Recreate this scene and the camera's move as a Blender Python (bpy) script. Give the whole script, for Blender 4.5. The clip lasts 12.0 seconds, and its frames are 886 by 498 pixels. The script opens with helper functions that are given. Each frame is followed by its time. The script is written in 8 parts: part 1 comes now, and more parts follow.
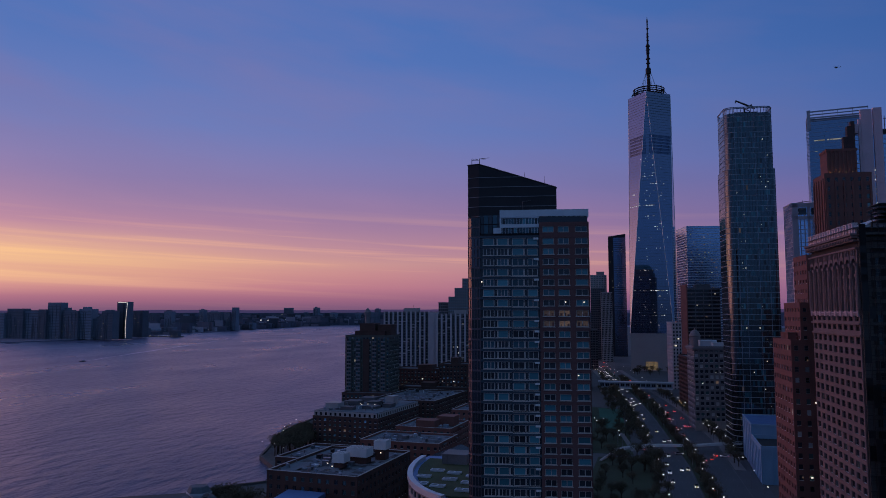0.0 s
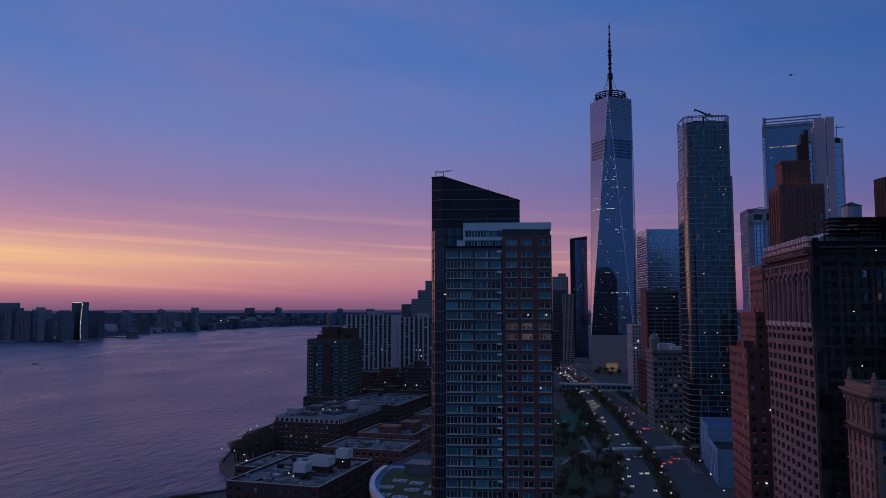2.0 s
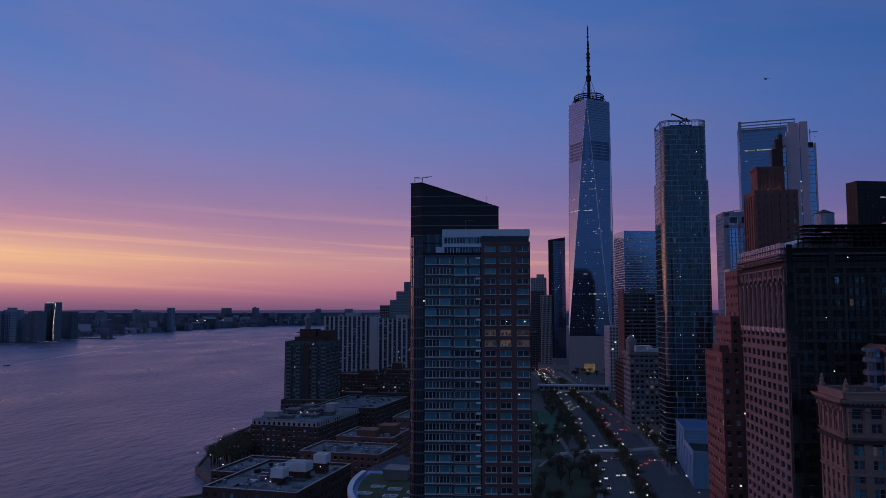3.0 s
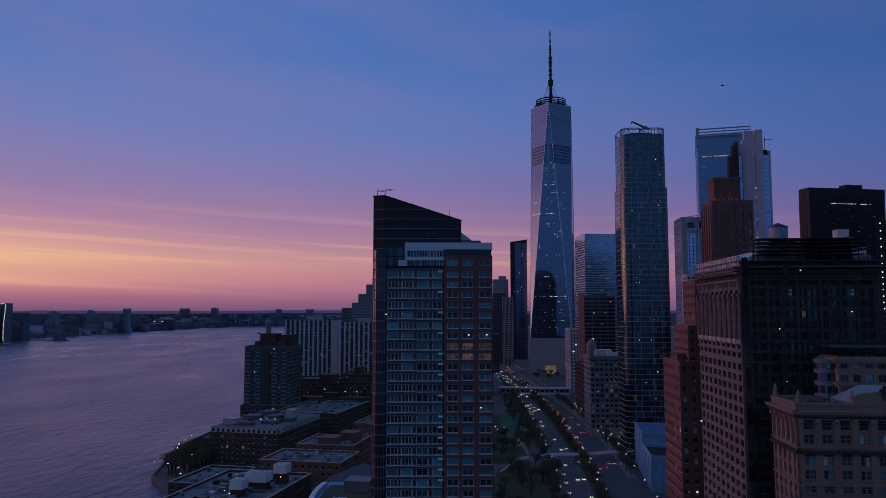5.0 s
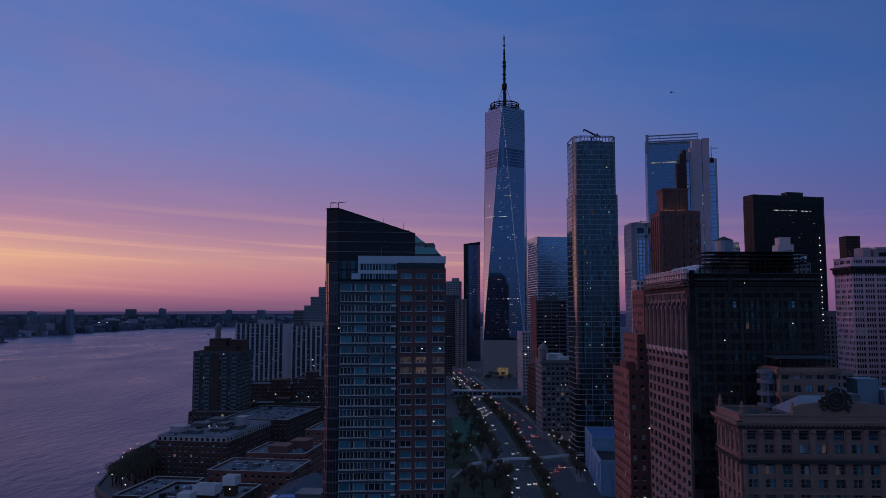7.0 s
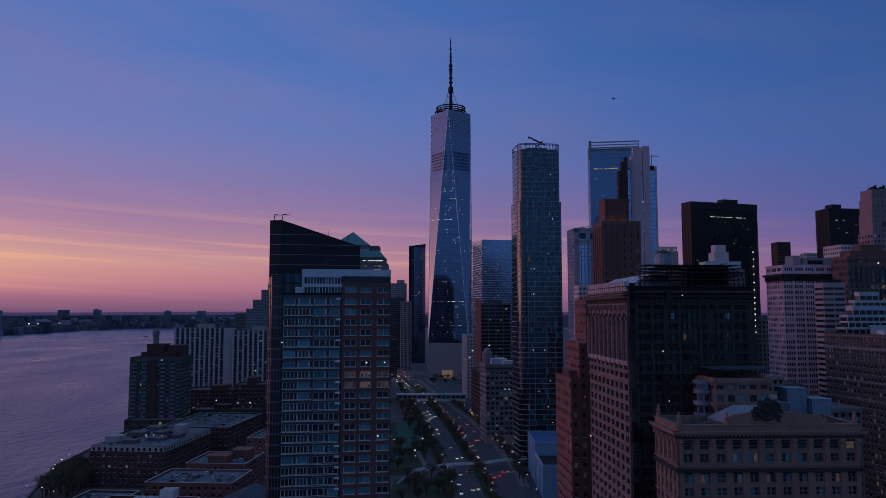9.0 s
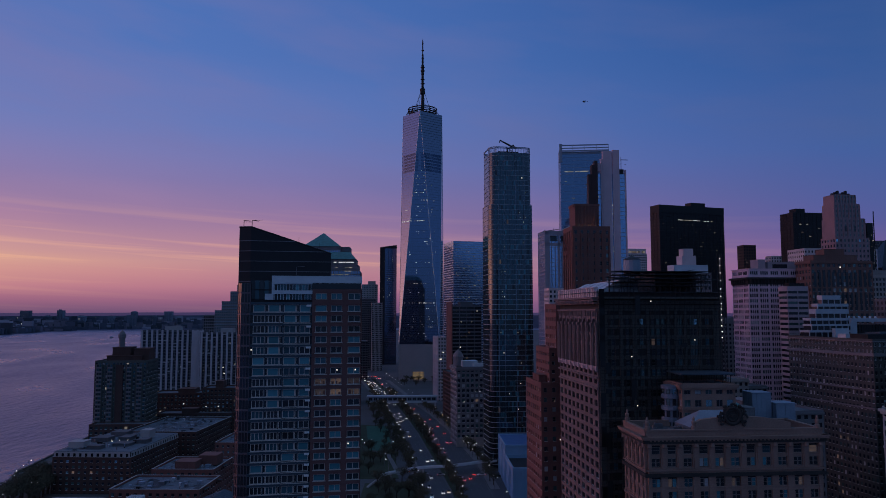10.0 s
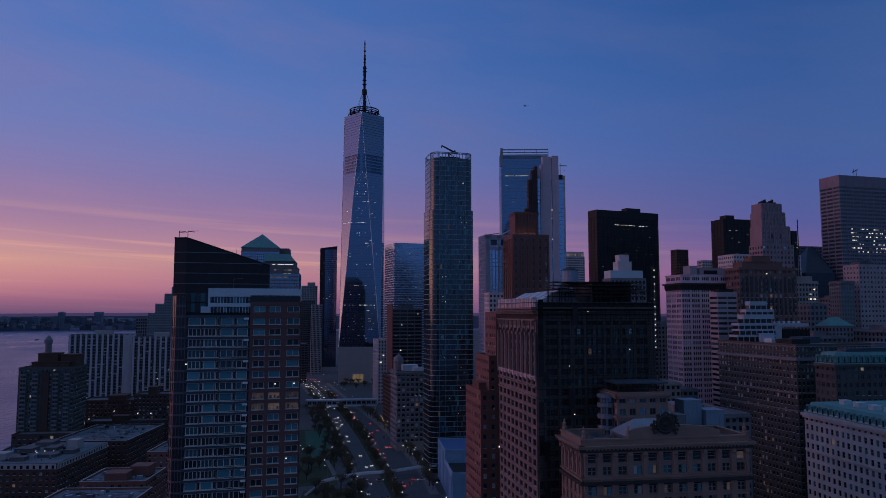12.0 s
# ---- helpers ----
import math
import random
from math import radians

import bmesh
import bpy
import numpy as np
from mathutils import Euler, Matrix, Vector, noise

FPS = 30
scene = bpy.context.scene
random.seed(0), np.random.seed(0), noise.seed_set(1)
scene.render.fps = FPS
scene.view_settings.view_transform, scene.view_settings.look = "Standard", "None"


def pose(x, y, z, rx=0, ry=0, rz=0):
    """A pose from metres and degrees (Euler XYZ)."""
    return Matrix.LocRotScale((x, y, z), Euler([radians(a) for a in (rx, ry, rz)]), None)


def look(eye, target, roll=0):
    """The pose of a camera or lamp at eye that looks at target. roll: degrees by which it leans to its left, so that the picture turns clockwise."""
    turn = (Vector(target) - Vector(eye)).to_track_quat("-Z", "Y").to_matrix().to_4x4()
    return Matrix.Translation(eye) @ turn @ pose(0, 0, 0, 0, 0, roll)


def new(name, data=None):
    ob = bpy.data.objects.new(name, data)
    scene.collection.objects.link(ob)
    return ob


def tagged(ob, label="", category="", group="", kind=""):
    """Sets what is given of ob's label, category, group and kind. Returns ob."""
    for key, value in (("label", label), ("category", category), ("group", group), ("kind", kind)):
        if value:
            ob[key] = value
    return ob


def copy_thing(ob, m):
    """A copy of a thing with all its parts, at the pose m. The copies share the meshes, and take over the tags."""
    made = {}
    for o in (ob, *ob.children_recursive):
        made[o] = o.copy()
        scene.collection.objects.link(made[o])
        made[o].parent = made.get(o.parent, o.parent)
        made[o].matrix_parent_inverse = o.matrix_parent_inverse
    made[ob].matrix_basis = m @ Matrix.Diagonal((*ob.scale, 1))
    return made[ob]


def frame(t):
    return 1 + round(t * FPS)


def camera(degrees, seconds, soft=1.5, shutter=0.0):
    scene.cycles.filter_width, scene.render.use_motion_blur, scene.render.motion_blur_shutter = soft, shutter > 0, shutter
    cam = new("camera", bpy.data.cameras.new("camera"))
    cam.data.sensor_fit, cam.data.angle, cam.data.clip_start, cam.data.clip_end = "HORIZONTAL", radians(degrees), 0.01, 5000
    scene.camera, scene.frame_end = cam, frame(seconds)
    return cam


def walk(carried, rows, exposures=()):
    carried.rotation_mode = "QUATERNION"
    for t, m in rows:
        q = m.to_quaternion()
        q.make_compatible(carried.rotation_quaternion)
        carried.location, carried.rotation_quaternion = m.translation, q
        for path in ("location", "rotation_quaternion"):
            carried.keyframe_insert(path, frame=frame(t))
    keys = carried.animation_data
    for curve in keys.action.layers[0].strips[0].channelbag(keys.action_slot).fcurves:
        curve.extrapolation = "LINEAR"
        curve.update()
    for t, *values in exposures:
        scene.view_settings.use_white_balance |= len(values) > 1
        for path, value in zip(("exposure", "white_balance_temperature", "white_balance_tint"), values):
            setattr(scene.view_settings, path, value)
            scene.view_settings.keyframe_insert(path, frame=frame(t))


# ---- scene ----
cam = camera(62.60, 12.0, soft=0.8)

# seconds, x, y, z, yaw to the left, tilt up, lean
PATH = [
    (0.0, 0.33, 8.10, 87.99, 16.140, 4.911, -0.049),
    (0.5, 0.31, 8.07, 88.80, 15.433, 4.909, -0.064),
    (1.0, 0.30, 8.04, 89.62, 14.757, 4.904, -0.053),
    (1.5, 0.29, 8.01, 90.44, 14.048, 4.893, -0.035),
    (2.0, 0.28, 7.98, 91.27, 13.240, 4.884, -0.019),
    (2.5, 0.27, 7.95, 92.11, 12.405, 4.881, -0.007),
    (3.0, 0.26, 7.91, 92.96, 11.566, 4.874, -0.002),
    (4.0, 0.25, 7.84, 94.66, 10.09, 4.873, -0.007),
    (5.0, 0.25, 7.77, 96.37, 8.607, 4.870, -0.016),
    (5.5, 0.25, 7.73, 97.23, 7.800, 4.878, -0.019),
    (6.0, 0.25, 7.68, 98.09, 6.914, 4.877, -0.020),
    (6.5, 0.25, 7.64, 98.95, 5.982, 4.881, -0.019),
    (7.0, 0.24, 7.59, 99.80, 4.944, 4.881, -0.016),
    (8.0, 0.24, 7.48, 101.51, 2.84, 4.895, -0.008),
    (9.0, 0.24, 7.36, 103.19, 0.634, 4.914, -0.000),
    (9.5, 0.23, 7.30, 104.02, -0.497, 4.929, 0.004),
    (10.0, 0.23, 7.23, 104.85, -1.631, 4.943, 0.008),
    (10.5, 0.22, 7.15, 105.66, -2.791, 4.951, 0.012),
    (11.0, 0.22, 7.07, 106.47, -3.954, 4.956, 0.014),
    (11.5, 0.21, 6.99, 107.27, -5.119, 4.956, 0.012),
    (12.0, 0.20, 6.90, 108.05, -6.281, 4.947, -0.000),
]
walk(cam, [(t, pose(x, y, z, 90 + tilt, 0, yaw) @ pose(0, 0, 0, 0, 0, lean)) for t, x, y, z, yaw, tilt, lean in PATH], [(0.0, -0.02, 6330, 9), (12.0, -0.02, 6330, 9)])

# ---- world, light ----
def lin(r, g, b):
    return tuple((c / 255 / 12.92) if c < 10 else ((c / 255 + 0.055) / 1.055) ** 2.4 for c in (r, g, b)) + (1.0,)


def ramp(nt, stops, span=1.0):
    node = nt.nodes.new("ShaderNodeValToRGB")
    els = node.color_ramp.elements
    while len(els) < len(stops):
        els.new(0.5)
    for e, (p, c) in zip(els, stops):
        e.position, e.color = min(1.0, p / span), c
    return node


def math_node(nt, op, a, b=None, c=None, clamp=False):
    node = nt.nodes.new("ShaderNodeMath")
    node.operation, node.use_clamp = op, clamp
    for i, v in enumerate((a, b, c)):
        if v is None:
            continue
        if isinstance(v, (int, float)):
            node.inputs[i].default_value = v
        else:
            nt.links.new(v, node.inputs[i])
    return node.outputs[0]


def mix_col(nt, fac, a, b, blend="MIX"):
    node = nt.nodes.new("ShaderNodeMix")
    node.data_type, node.blend_type = "RGBA", blend
    for socket, v in ((node.inputs[0], fac), (node.inputs[6], a), (node.inputs[7], b)):
        if isinstance(v, (int, float)):
            socket.default_value = v
        elif isinstance(v, tuple):
            socket.default_value = v
        else:
            nt.links.new(v, socket)
    return node.outputs[2]


world = bpy.data.worlds.new("dusk_sky")
scene.world = world
world.use_nodes = True
wt = world.node_tree
wt.nodes.clear()
tex = wt.nodes.new("ShaderNodeTexCoord")
sep = wt.nodes.new("ShaderNodeSeparateXYZ")
wt.links.new(tex.outputs["Generated"], sep.inputs[0])
up = math_node(wt, "ADD", sep.outputs[2], 0.05)
azim = math_node(wt, "ARCTAN2", sep.outputs[0], sep.outputs[1])
# afterglow: strongest some 65 degrees to the left of +y
SPAN = 1.05
west = ramp(wt, [(0.0, lin(54, 48, 80)), (0.048, lin(108, 80, 110)), (0.056, lin(134, 92, 120)), (0.066, lin(167, 107, 128)),
                 (0.082, lin(204, 132, 139)), (0.1, lin(220, 150, 142)), (0.115, lin(228, 164, 146)), (0.135, lin(212, 152, 154)),
                 (0.17, lin(186, 138, 162)), (0.22, lin(148, 128, 172)), (0.29, lin(114, 126, 184)), (0.38, lin(88, 117, 182)),
                 (0.5, lin(78, 112, 180)), (0.7, lin(92, 122, 178)), (1.05, lin(92, 114, 156))], SPAN)
east = ramp(wt, [(0.0, lin(50, 48, 76)), (0.05, lin(118, 82, 122)), (0.1, lin(130, 94, 142)), (0.16, lin(90, 91, 152)),
                 (0.25, lin(64, 95, 159)), (0.36, lin(49, 87, 150)), (0.5, lin(44, 78, 140)), (0.7, lin(74, 104, 152)), (1.05, lin(88, 110, 148))], SPAN)
upn = math_node(wt, "DIVIDE", up, SPAN, clamp=True)
wt.links.new(upn, west.inputs[0])
wt.links.new(upn, east.inputs[0])
glow = math_node(wt, "COSINE", math_node(wt, "ADD", azim, 1.15))
glow = math_node(wt, "POWER", math_node(wt, "MULTIPLY_ADD", glow, 0.87, 0.13, clamp=True), 1.15)
half_way = math_node(wt, "MULTIPLY", math_node(wt, "MULTIPLY", glow, math_node(wt, "SUBTRACT", 1.0, glow)), 4.0)
# thin drawn-out cloud streaks over the afterglow, broad veils above
comb = wt.nodes.new("ShaderNodeCombineXYZ")
wt.links.new(math_node(wt, "MULTIPLY", azim, 0.7), comb.inputs[0])
wt.links.new(math_node(wt, "MULTIPLY_ADD", azim, 1.5, math_node(wt, "MULTIPLY", sep.outputs[2], 36.0)), comb.inputs[1])
streak = wt.nodes.new("ShaderNodeTexNoise")
streak.inputs["Scale"].default_value, streak.inputs["Detail"].default_value, streak.inputs["Roughness"].default_value = 1.7, 4.0, 0.55
wt.links.new(comb.outputs[0], streak.inputs["Vector"])
comb2 = wt.nodes.new("ShaderNodeCombineXYZ")
wt.links.new(math_node(wt, "MULTIPLY", azim, 2.0), comb2.inputs[0])
wt.links.new(math_node(wt, "MULTIPLY_ADD", azim, 1.2, math_node(wt, "MULTIPLY", sep.outputs[2], 9.0)), comb2.inputs[1])
veil = wt.nodes.new("ShaderNodeTexNoise")
veil.inputs["Scale"].default_value, veil.inputs["Detail"].default_value = 1.2, 5.0
wt.links.new(comb2.outputs[0], veil.inputs["Vector"])
sky = mix_col(wt, glow, east.outputs[0], west.outputs[0])
near_horizon = ramp(wt, [(0.0, (0, 0, 0, 1)), (0.075, (0.15, 0.15, 0.15, 1)), (0.115, (1, 1, 1, 1)), (0.14, (0.7, 0.7, 0.7, 1)), (0.19, (0, 0, 0, 1))], SPAN)
wt.links.new(upn, near_horizon.inputs[0])
s1 = math_node(wt, "MULTIPLY_ADD", streak.outputs[0], 7.0, -3.6, clamp=True)
s1 = math_node(wt, "MULTIPLY", s1, math_node(wt, "MULTIPLY", near_horizon.outputs[0], glow))
sky = mix_col(wt, math_node(wt, "MULTIPLY", s1, 0.75), sky, lin(255, 186, 150))
# the brightest, yellow patch low over the river
core = math_node(wt, "POWER", math_node(wt, "COSINE", math_node(wt, "ADD", azim, 0.95)), 16.0, clamp=True)
core_band = ramp(wt, [(0.0, (0, 0, 0, 1)), (0.07, (0, 0, 0, 1)), (0.09, (0.5, 0.5, 0.5, 1)), (0.112, (1, 1, 1, 1)), (0.125, (0.8, 0.8, 0.8, 1)), (0.16, (0, 0, 0, 1))], SPAN)
wt.links.new(upn, core_band.inputs[0])
core = math_node(wt, "MULTIPLY", core, core_band.outputs[0])
core = math_node(wt, "MULTIPLY", core, math_node(wt, "MULTIPLY_ADD", streak.outputs[0], 1.6, -0.1, clamp=True))
sky = mix_col(wt, core, sky, lin(255, 206, 140))
v1 = math_node(wt, "MULTIPLY_ADD", veil.outputs[0], 4.0, -1.7, clamp=True)
high = ramp(wt, [(0.0, (0, 0, 0, 1)), (0.14, (0.2, 0.2, 0.2, 1)), (0.26, (1, 1, 1, 1)), (0.6, (0.5, 0.5, 0.5, 1)), (1.05, (0, 0, 0, 1))], SPAN)
wt.links.new(upn, high.inputs[0])
v1 = math_node(wt, "MULTIPLY", v1, high.outputs[0])
sky = mix_col(wt, math_node(wt, "MULTIPLY", v1, 0.5), sky, mix_col(wt, glow, lin(78, 96, 148), lin(134, 118, 164)))
# the upper sky stays light longest between the glow and the dark side
lift = math_node(wt, "MULTIPLY", half_way, math_node(wt, "MULTIPLY_ADD", up, 6.0, -1.0, clamp=True))
sky = mix_col(wt, lift, sky, mix_col(wt, 1.0, sky, (1.17, 1.17, 1.14, 1.0), "MULTIPLY"))
# away from the afterglow the sky turns to plain blue dusk
rear = ramp(wt, [(0.0, lin(42, 52, 66)), (0.05, lin(60, 76, 108)), (0.09, lin(68, 94, 138)), (0.17, lin(72, 104, 158)), (0.3, lin(74, 104, 156)), (0.45, lin(76, 102, 144)), (0.7, lin(82, 108, 146)), (1.05, lin(88, 112, 146))], SPAN)
wt.links.new(upn, rear.inputs[0])
front = math_node(wt, "MULTIPLY_ADD", math_node(wt, "COSINE", math_node(wt, "ADD", azim, 0.6)), 1.3, 0.4, clamp=True)
sky = mix_col(wt, front, rear.outputs[0], sky)
# the reddest and brightest of the afterglow stands where the sun went down, low in the west
ember = math_node(wt, "POWER", math_node(wt, "MAXIMUM", math_node(wt, "COSINE", math_node(wt, "ADD", azim, 1.52)), 0.0), 15.0)
ember_band = ramp(wt, [(0.0, (0, 0, 0, 1)), (0.05, (0.5, 0.5, 0.5, 1)), (0.09, (1, 1, 1, 1)), (0.15, (0.8, 0.8, 0.8, 1)), (0.3, (0, 0, 0, 1))], SPAN)
wt.links.new(upn, ember_band.inputs[0])
ember = math_node(wt, "MULTIPLY", ember, ember_band.outputs[0])
sky = mix_col(wt, ember, sky, (3.0, 1.12, 0.86, 1.0))
bg = wt.nodes.new("ShaderNodeBackground")
wt.links.new(sky, bg.inputs[0])
wout = wt.nodes.new("ShaderNodeOutputWorld")
wt.links.new(bg.outputs[0], wout.inputs[0])
# the last light from under the western horizon, wide and weak
sun = new("afterglow_sun", bpy.data.lights.new("afterglow_sun", "SUN"))
sun.data.energy, sun.data.angle, sun.data.color = 0.3, radians(70), (1.0, 0.42, 0.5)
sun.matrix_world = look((-800, 120, 60), (0, 0, 0))

# ---- materials ----
def material(name, color, rough=0.8, metal=0.0, spec=0.5, vary=0.18, scale=0.25, fine=2.5, bump=0.15, obj=0.0, ior=1.45, tint=None):
    """A surface with broad stains, fine grain and some relief, at metre scale."""
    m = bpy.data.materials.new(name)
    m.use_nodes = True
    nt = m.node_tree
    p = nt.nodes["Principled BSDF"]
    p.inputs["Roughness"].default_value, p.inputs["Metallic"].default_value = rough, metal
    p.inputs["Specular IOR Level"].default_value, p.inputs["IOR"].default_value = spec, ior
    tc = nt.nodes.new("ShaderNodeTexCoord")
    big = nt.nodes.new("ShaderNodeTexNoise")
    big.inputs["Scale"].default_value, big.inputs["Detail"].default_value = scale, 6.0
    small = nt.nodes.new("ShaderNodeTexNoise")
    small.inputs["Scale"].default_value, small.inputs["Detail"].default_value = fine, 3.0
    for n in (big, small):
        nt.links.new(tc.outputs["Object"], n.inputs["Vector"])
    v = math_node(nt, "MULTIPLY_ADD", big.outputs[0], 2.2 * vary, 1.0 - 1.1 * vary)
    v = math_node(nt, "MULTIPLY", v, math_node(nt, "MULTIPLY_ADD", small.outputs[0], 1.4 * vary, 1.0 - 0.7 * vary))
    if obj:
        info = nt.nodes.new("ShaderNodeObjectInfo")
        v = math_node(nt, "MULTIPLY", v, math_node(nt, "MULTIPLY_ADD", info.outputs["Random"], 2 * obj, 1.0 - obj))
    scaled = nt.nodes.new("ShaderNodeVectorMath")
    scaled.operation = "SCALE"
    scaled.inputs[0].default_value = color
    nt.links.new(v, scaled.inputs["Scale"])
    out = scaled.outputs[0]
    if tint:
        out = mix_col(nt, math_node(nt, "MULTIPLY_ADD", big.outputs[0], 2.4, -0.9, clamp=True), out, tuple(tint) + (1.0,))
    nt.links.new(out, p.inputs["Base Color"])
    if bump:
        b = nt.nodes.new("ShaderNodeBump")
        b.inputs["Strength"].default_value, b.inputs["Distance"].default_value = bump, 0.1
        nt.links.new(small.outputs[0], b.inputs["Height"])
        nt.links.new(b.outputs[0], p.inputs["Normal"])
    return m


def light_material(name, color, strength, wobble=0.0):
    m = bpy.data.materials.new(name)
    m.use_nodes = True
    nt = m.node_tree
    p = nt.nodes["Principled BSDF"]
    p.inputs["Base Color"].default_value = (0.1, 0.1, 0.1, 1)
    p.inputs["Roughness"].default_value, p.inputs["Specular IOR Level"].default_value = 1.0, 0.0
    p.inputs["Emission Color"].default_value = tuple(color) + (1.0,)
    p.inputs["Emission Strength"].default_value = strength
    if wobble:
        tc = nt.nodes.new("ShaderNodeTexCoord")
        n = nt.nodes.new("ShaderNodeTexNoise")
        n.inputs["Scale"].default_value = 0.9
        nt.links.new(tc.outputs["Object"], n.inputs["Vector"])
        info = nt.nodes.new("ShaderNodeObjectInfo")
        v = math_node(nt, "MULTIPLY_ADD", n.outputs[0], 2 * wobble, 1.0 - wobble)
        v = math_node(nt, "MULTIPLY", v, math_node(nt, "MULTIPLY_ADD", info.outputs["Random"], 1.2, 0.4))
        nt.links.new(math_node(nt, "MULTIPLY", v, strength), p.inputs["Emission Strength"])
    return m


def pane_material(name, color, mirror, rough=0.06, coat=0.0):
    """Window glass in front of a dim room: dark body under a coated, sky-reflecting face."""
    m = bpy.data.materials.new(name)
    m.use_nodes = True
    nt = m.node_tree
    p = nt.nodes["Principled BSDF"]
    tc = nt.nodes.new("ShaderNodeTexCoord")
    n = nt.nodes.new("ShaderNodeTexNoise")
    n.inputs["Scale"].default_value = 0.35
    nt.links.new(tc.outputs["Object"], n.inputs["Vector"])
    info = nt.nodes.new("ShaderNodeObjectInfo")
    v = math_node(nt, "MULTIPLY_ADD", info.outputs["Random"], 0.7, 0.65)
    sc = nt.nodes.new("ShaderNodeVectorMath")
    sc.operation = "SCALE"
    sc.inputs[0].default_value = color
    nt.links.new(v, sc.inputs["Scale"])
    nt.links.new(sc.outputs[0], p.inputs["Base Color"])
    p.inputs["Metallic"].default_value = mirror
    p.inputs["Roughness"].default_value = rough
    p.inputs["IOR"].default_value = 1.5
    b = nt.nodes.new("ShaderNodeBump")
    b.inputs["Strength"].default_value, b.inputs["Distance"].default_value = 0.02, 0.15
    nt.links.new(n.outputs[0], b.inputs["Height"])
    nt.links.new(b.outputs[0], p.inputs["Normal"])
    if coat:
        p.inputs["Coat Weight"].default_value, p.inputs["Coat Roughness"].default_value, p.inputs["Coat IOR"].default_value = 1.0, 0.04, coat
    return m


BRICK_RED = material("red_brick", (0.09, 0.05, 0.042), 0.9, vary=0.3, scale=0.2, fine=3.0)
BRICK_DARK = material("dark_brick", (0.085, 0.05, 0.044), 0.9, vary=0.3, scale=0.15, fine=3.0)
BRICK_ORANGE = material("orange_brick", (0.21, 0.092, 0.078), 0.9, vary=0.3, scale=0.15, fine=3.0)
BRICK_TAUPE = material("taupe_brick", (0.2, 0.11, 0.092), 0.9, vary=0.28, scale=0.12, fine=3.0)
BRICK_BROWN = material("brown_brick", (0.2, 0.092, 0.078), 0.9, vary=0.28, scale=0.12, fine=3.0)
LIMESTONE = material("weathered_limestone", (0.36, 0.3, 0.28), 0.85, vary=0.28, scale=0.12, fine=2.0)
STONE_GREY = material("grey_stone", (0.2, 0.19, 0.2), 0.85, vary=0.28, scale=0.1, fine=2.0)
STONE_PALE = material("pale_terracotta", (0.66, 0.54, 0.55), 0.8, vary=0.2, scale=0.1, fine=2.0)
STONE_DARK = material("dark_stone", (0.045, 0.04, 0.038), 0.9, vary=0.35, scale=0.12, fine=2.0)
CONCRETE = material("pale_concrete", (0.4, 0.38, 0.38), 0.85, vary=0.2, scale=0.15, fine=2.0)
CONCRETE_DARK = material("dark_concrete", (0.12, 0.12, 0.13), 0.85, vary=0.25, scale=0.15, fine=2.0)
METAL_PALE = material("pale_metal_cladding", (0.58, 0.62, 0.66), 0.45, 0.4, vary=0.12, scale=0.2, fine=1.5, bump=0.05)
METAL_BLUE = material("blue_grey_metal", (0.06, 0.085, 0.11), 0.6, 0.2, vary=0.15, scale=0.3, fine=1.5, bump=0.05)
METAL_DARK = material("dark_metal", (0.022, 0.022, 0.024), 0.6, 0.2, vary=0.2, scale=0.4, fine=2.0, bump=0.05)
STEEL = material("grey_steel", (0.22, 0.22, 0.24), 0.45, 0.7, vary=0.2, scale=0.4, fine=2.0, bump=0.05)
SILL = material("aluminium_sill", (0.78, 0.77, 0.76), 0.6, 0.0, vary=0.12, scale=0.3, fine=2.0, bump=0.03)
COPPER = material("green_copper_roof", (0.1, 0.26, 0.255), 0.7, vary=0.3, scale=0.3, fine=2.0)
ROOF_GREY = material("grey_roof_membrane", (0.105, 0.125, 0.145), 0.8, vary=0.5, scale=0.12, fine=1.2)
ROOF_PALE = material("pale_gravel_roof", (0.125, 0.15, 0.175), 0.85, vary=0.5, scale=0.1, fine=1.0)
ROOF_BLUE = material("blue_metal_roof", (0.1, 0.2, 0.42), 0.5, 0.2, vary=0.2, scale=0.2, fine=1.5)
ROOF_GREEN = material("planted_roof", (0.05, 0.07, 0.03), 0.95, vary=0.4, scale=0.3, fine=2.5, bump=0.5)
WHITE_PAINT = material("white_painted_panel", (0.66, 0.68, 0.7), 0.6, vary=0.12, scale=0.3, fine=2.0)
ASPHALT = material("asphalt", (0.065, 0.07, 0.08), 0.75, vary=0.3, scale=0.05, fine=1.0)
PAVING = material("pavement_concrete", (0.16, 0.16, 0.16), 0.85, vary=0.3, scale=0.06, fine=1.0)
GRASS = material("winter_grass", (0.035, 0.05, 0.025), 0.95, vary=0.4, scale=0.08, fine=1.5, bump=0.4)
TURF = material("green_turf_court", (0.03, 0.11, 0.07), 0.9, vary=0.2, scale=0.1, fine=1.5)
LAND = material("city_ground", (0.08, 0.085, 0.09), 0.9, vary=0.35, scale=0.03, fine=0.5)
ROCK = material("riprap_rock", (0.1, 0.1, 0.1), 0.9, vary=0.4, scale=0.4, fine=2.0, bump=0.6)
BARK = material("bark", (0.05, 0.035, 0.025), 0.95, vary=0.3, scale=1.0, fine=5.0)
TWIGS = material("bare_twigs_and_leaves", (0.085, 0.078, 0.05), 0.95, vary=0.4, scale=0.6, fine=4.0, obj=0.3)
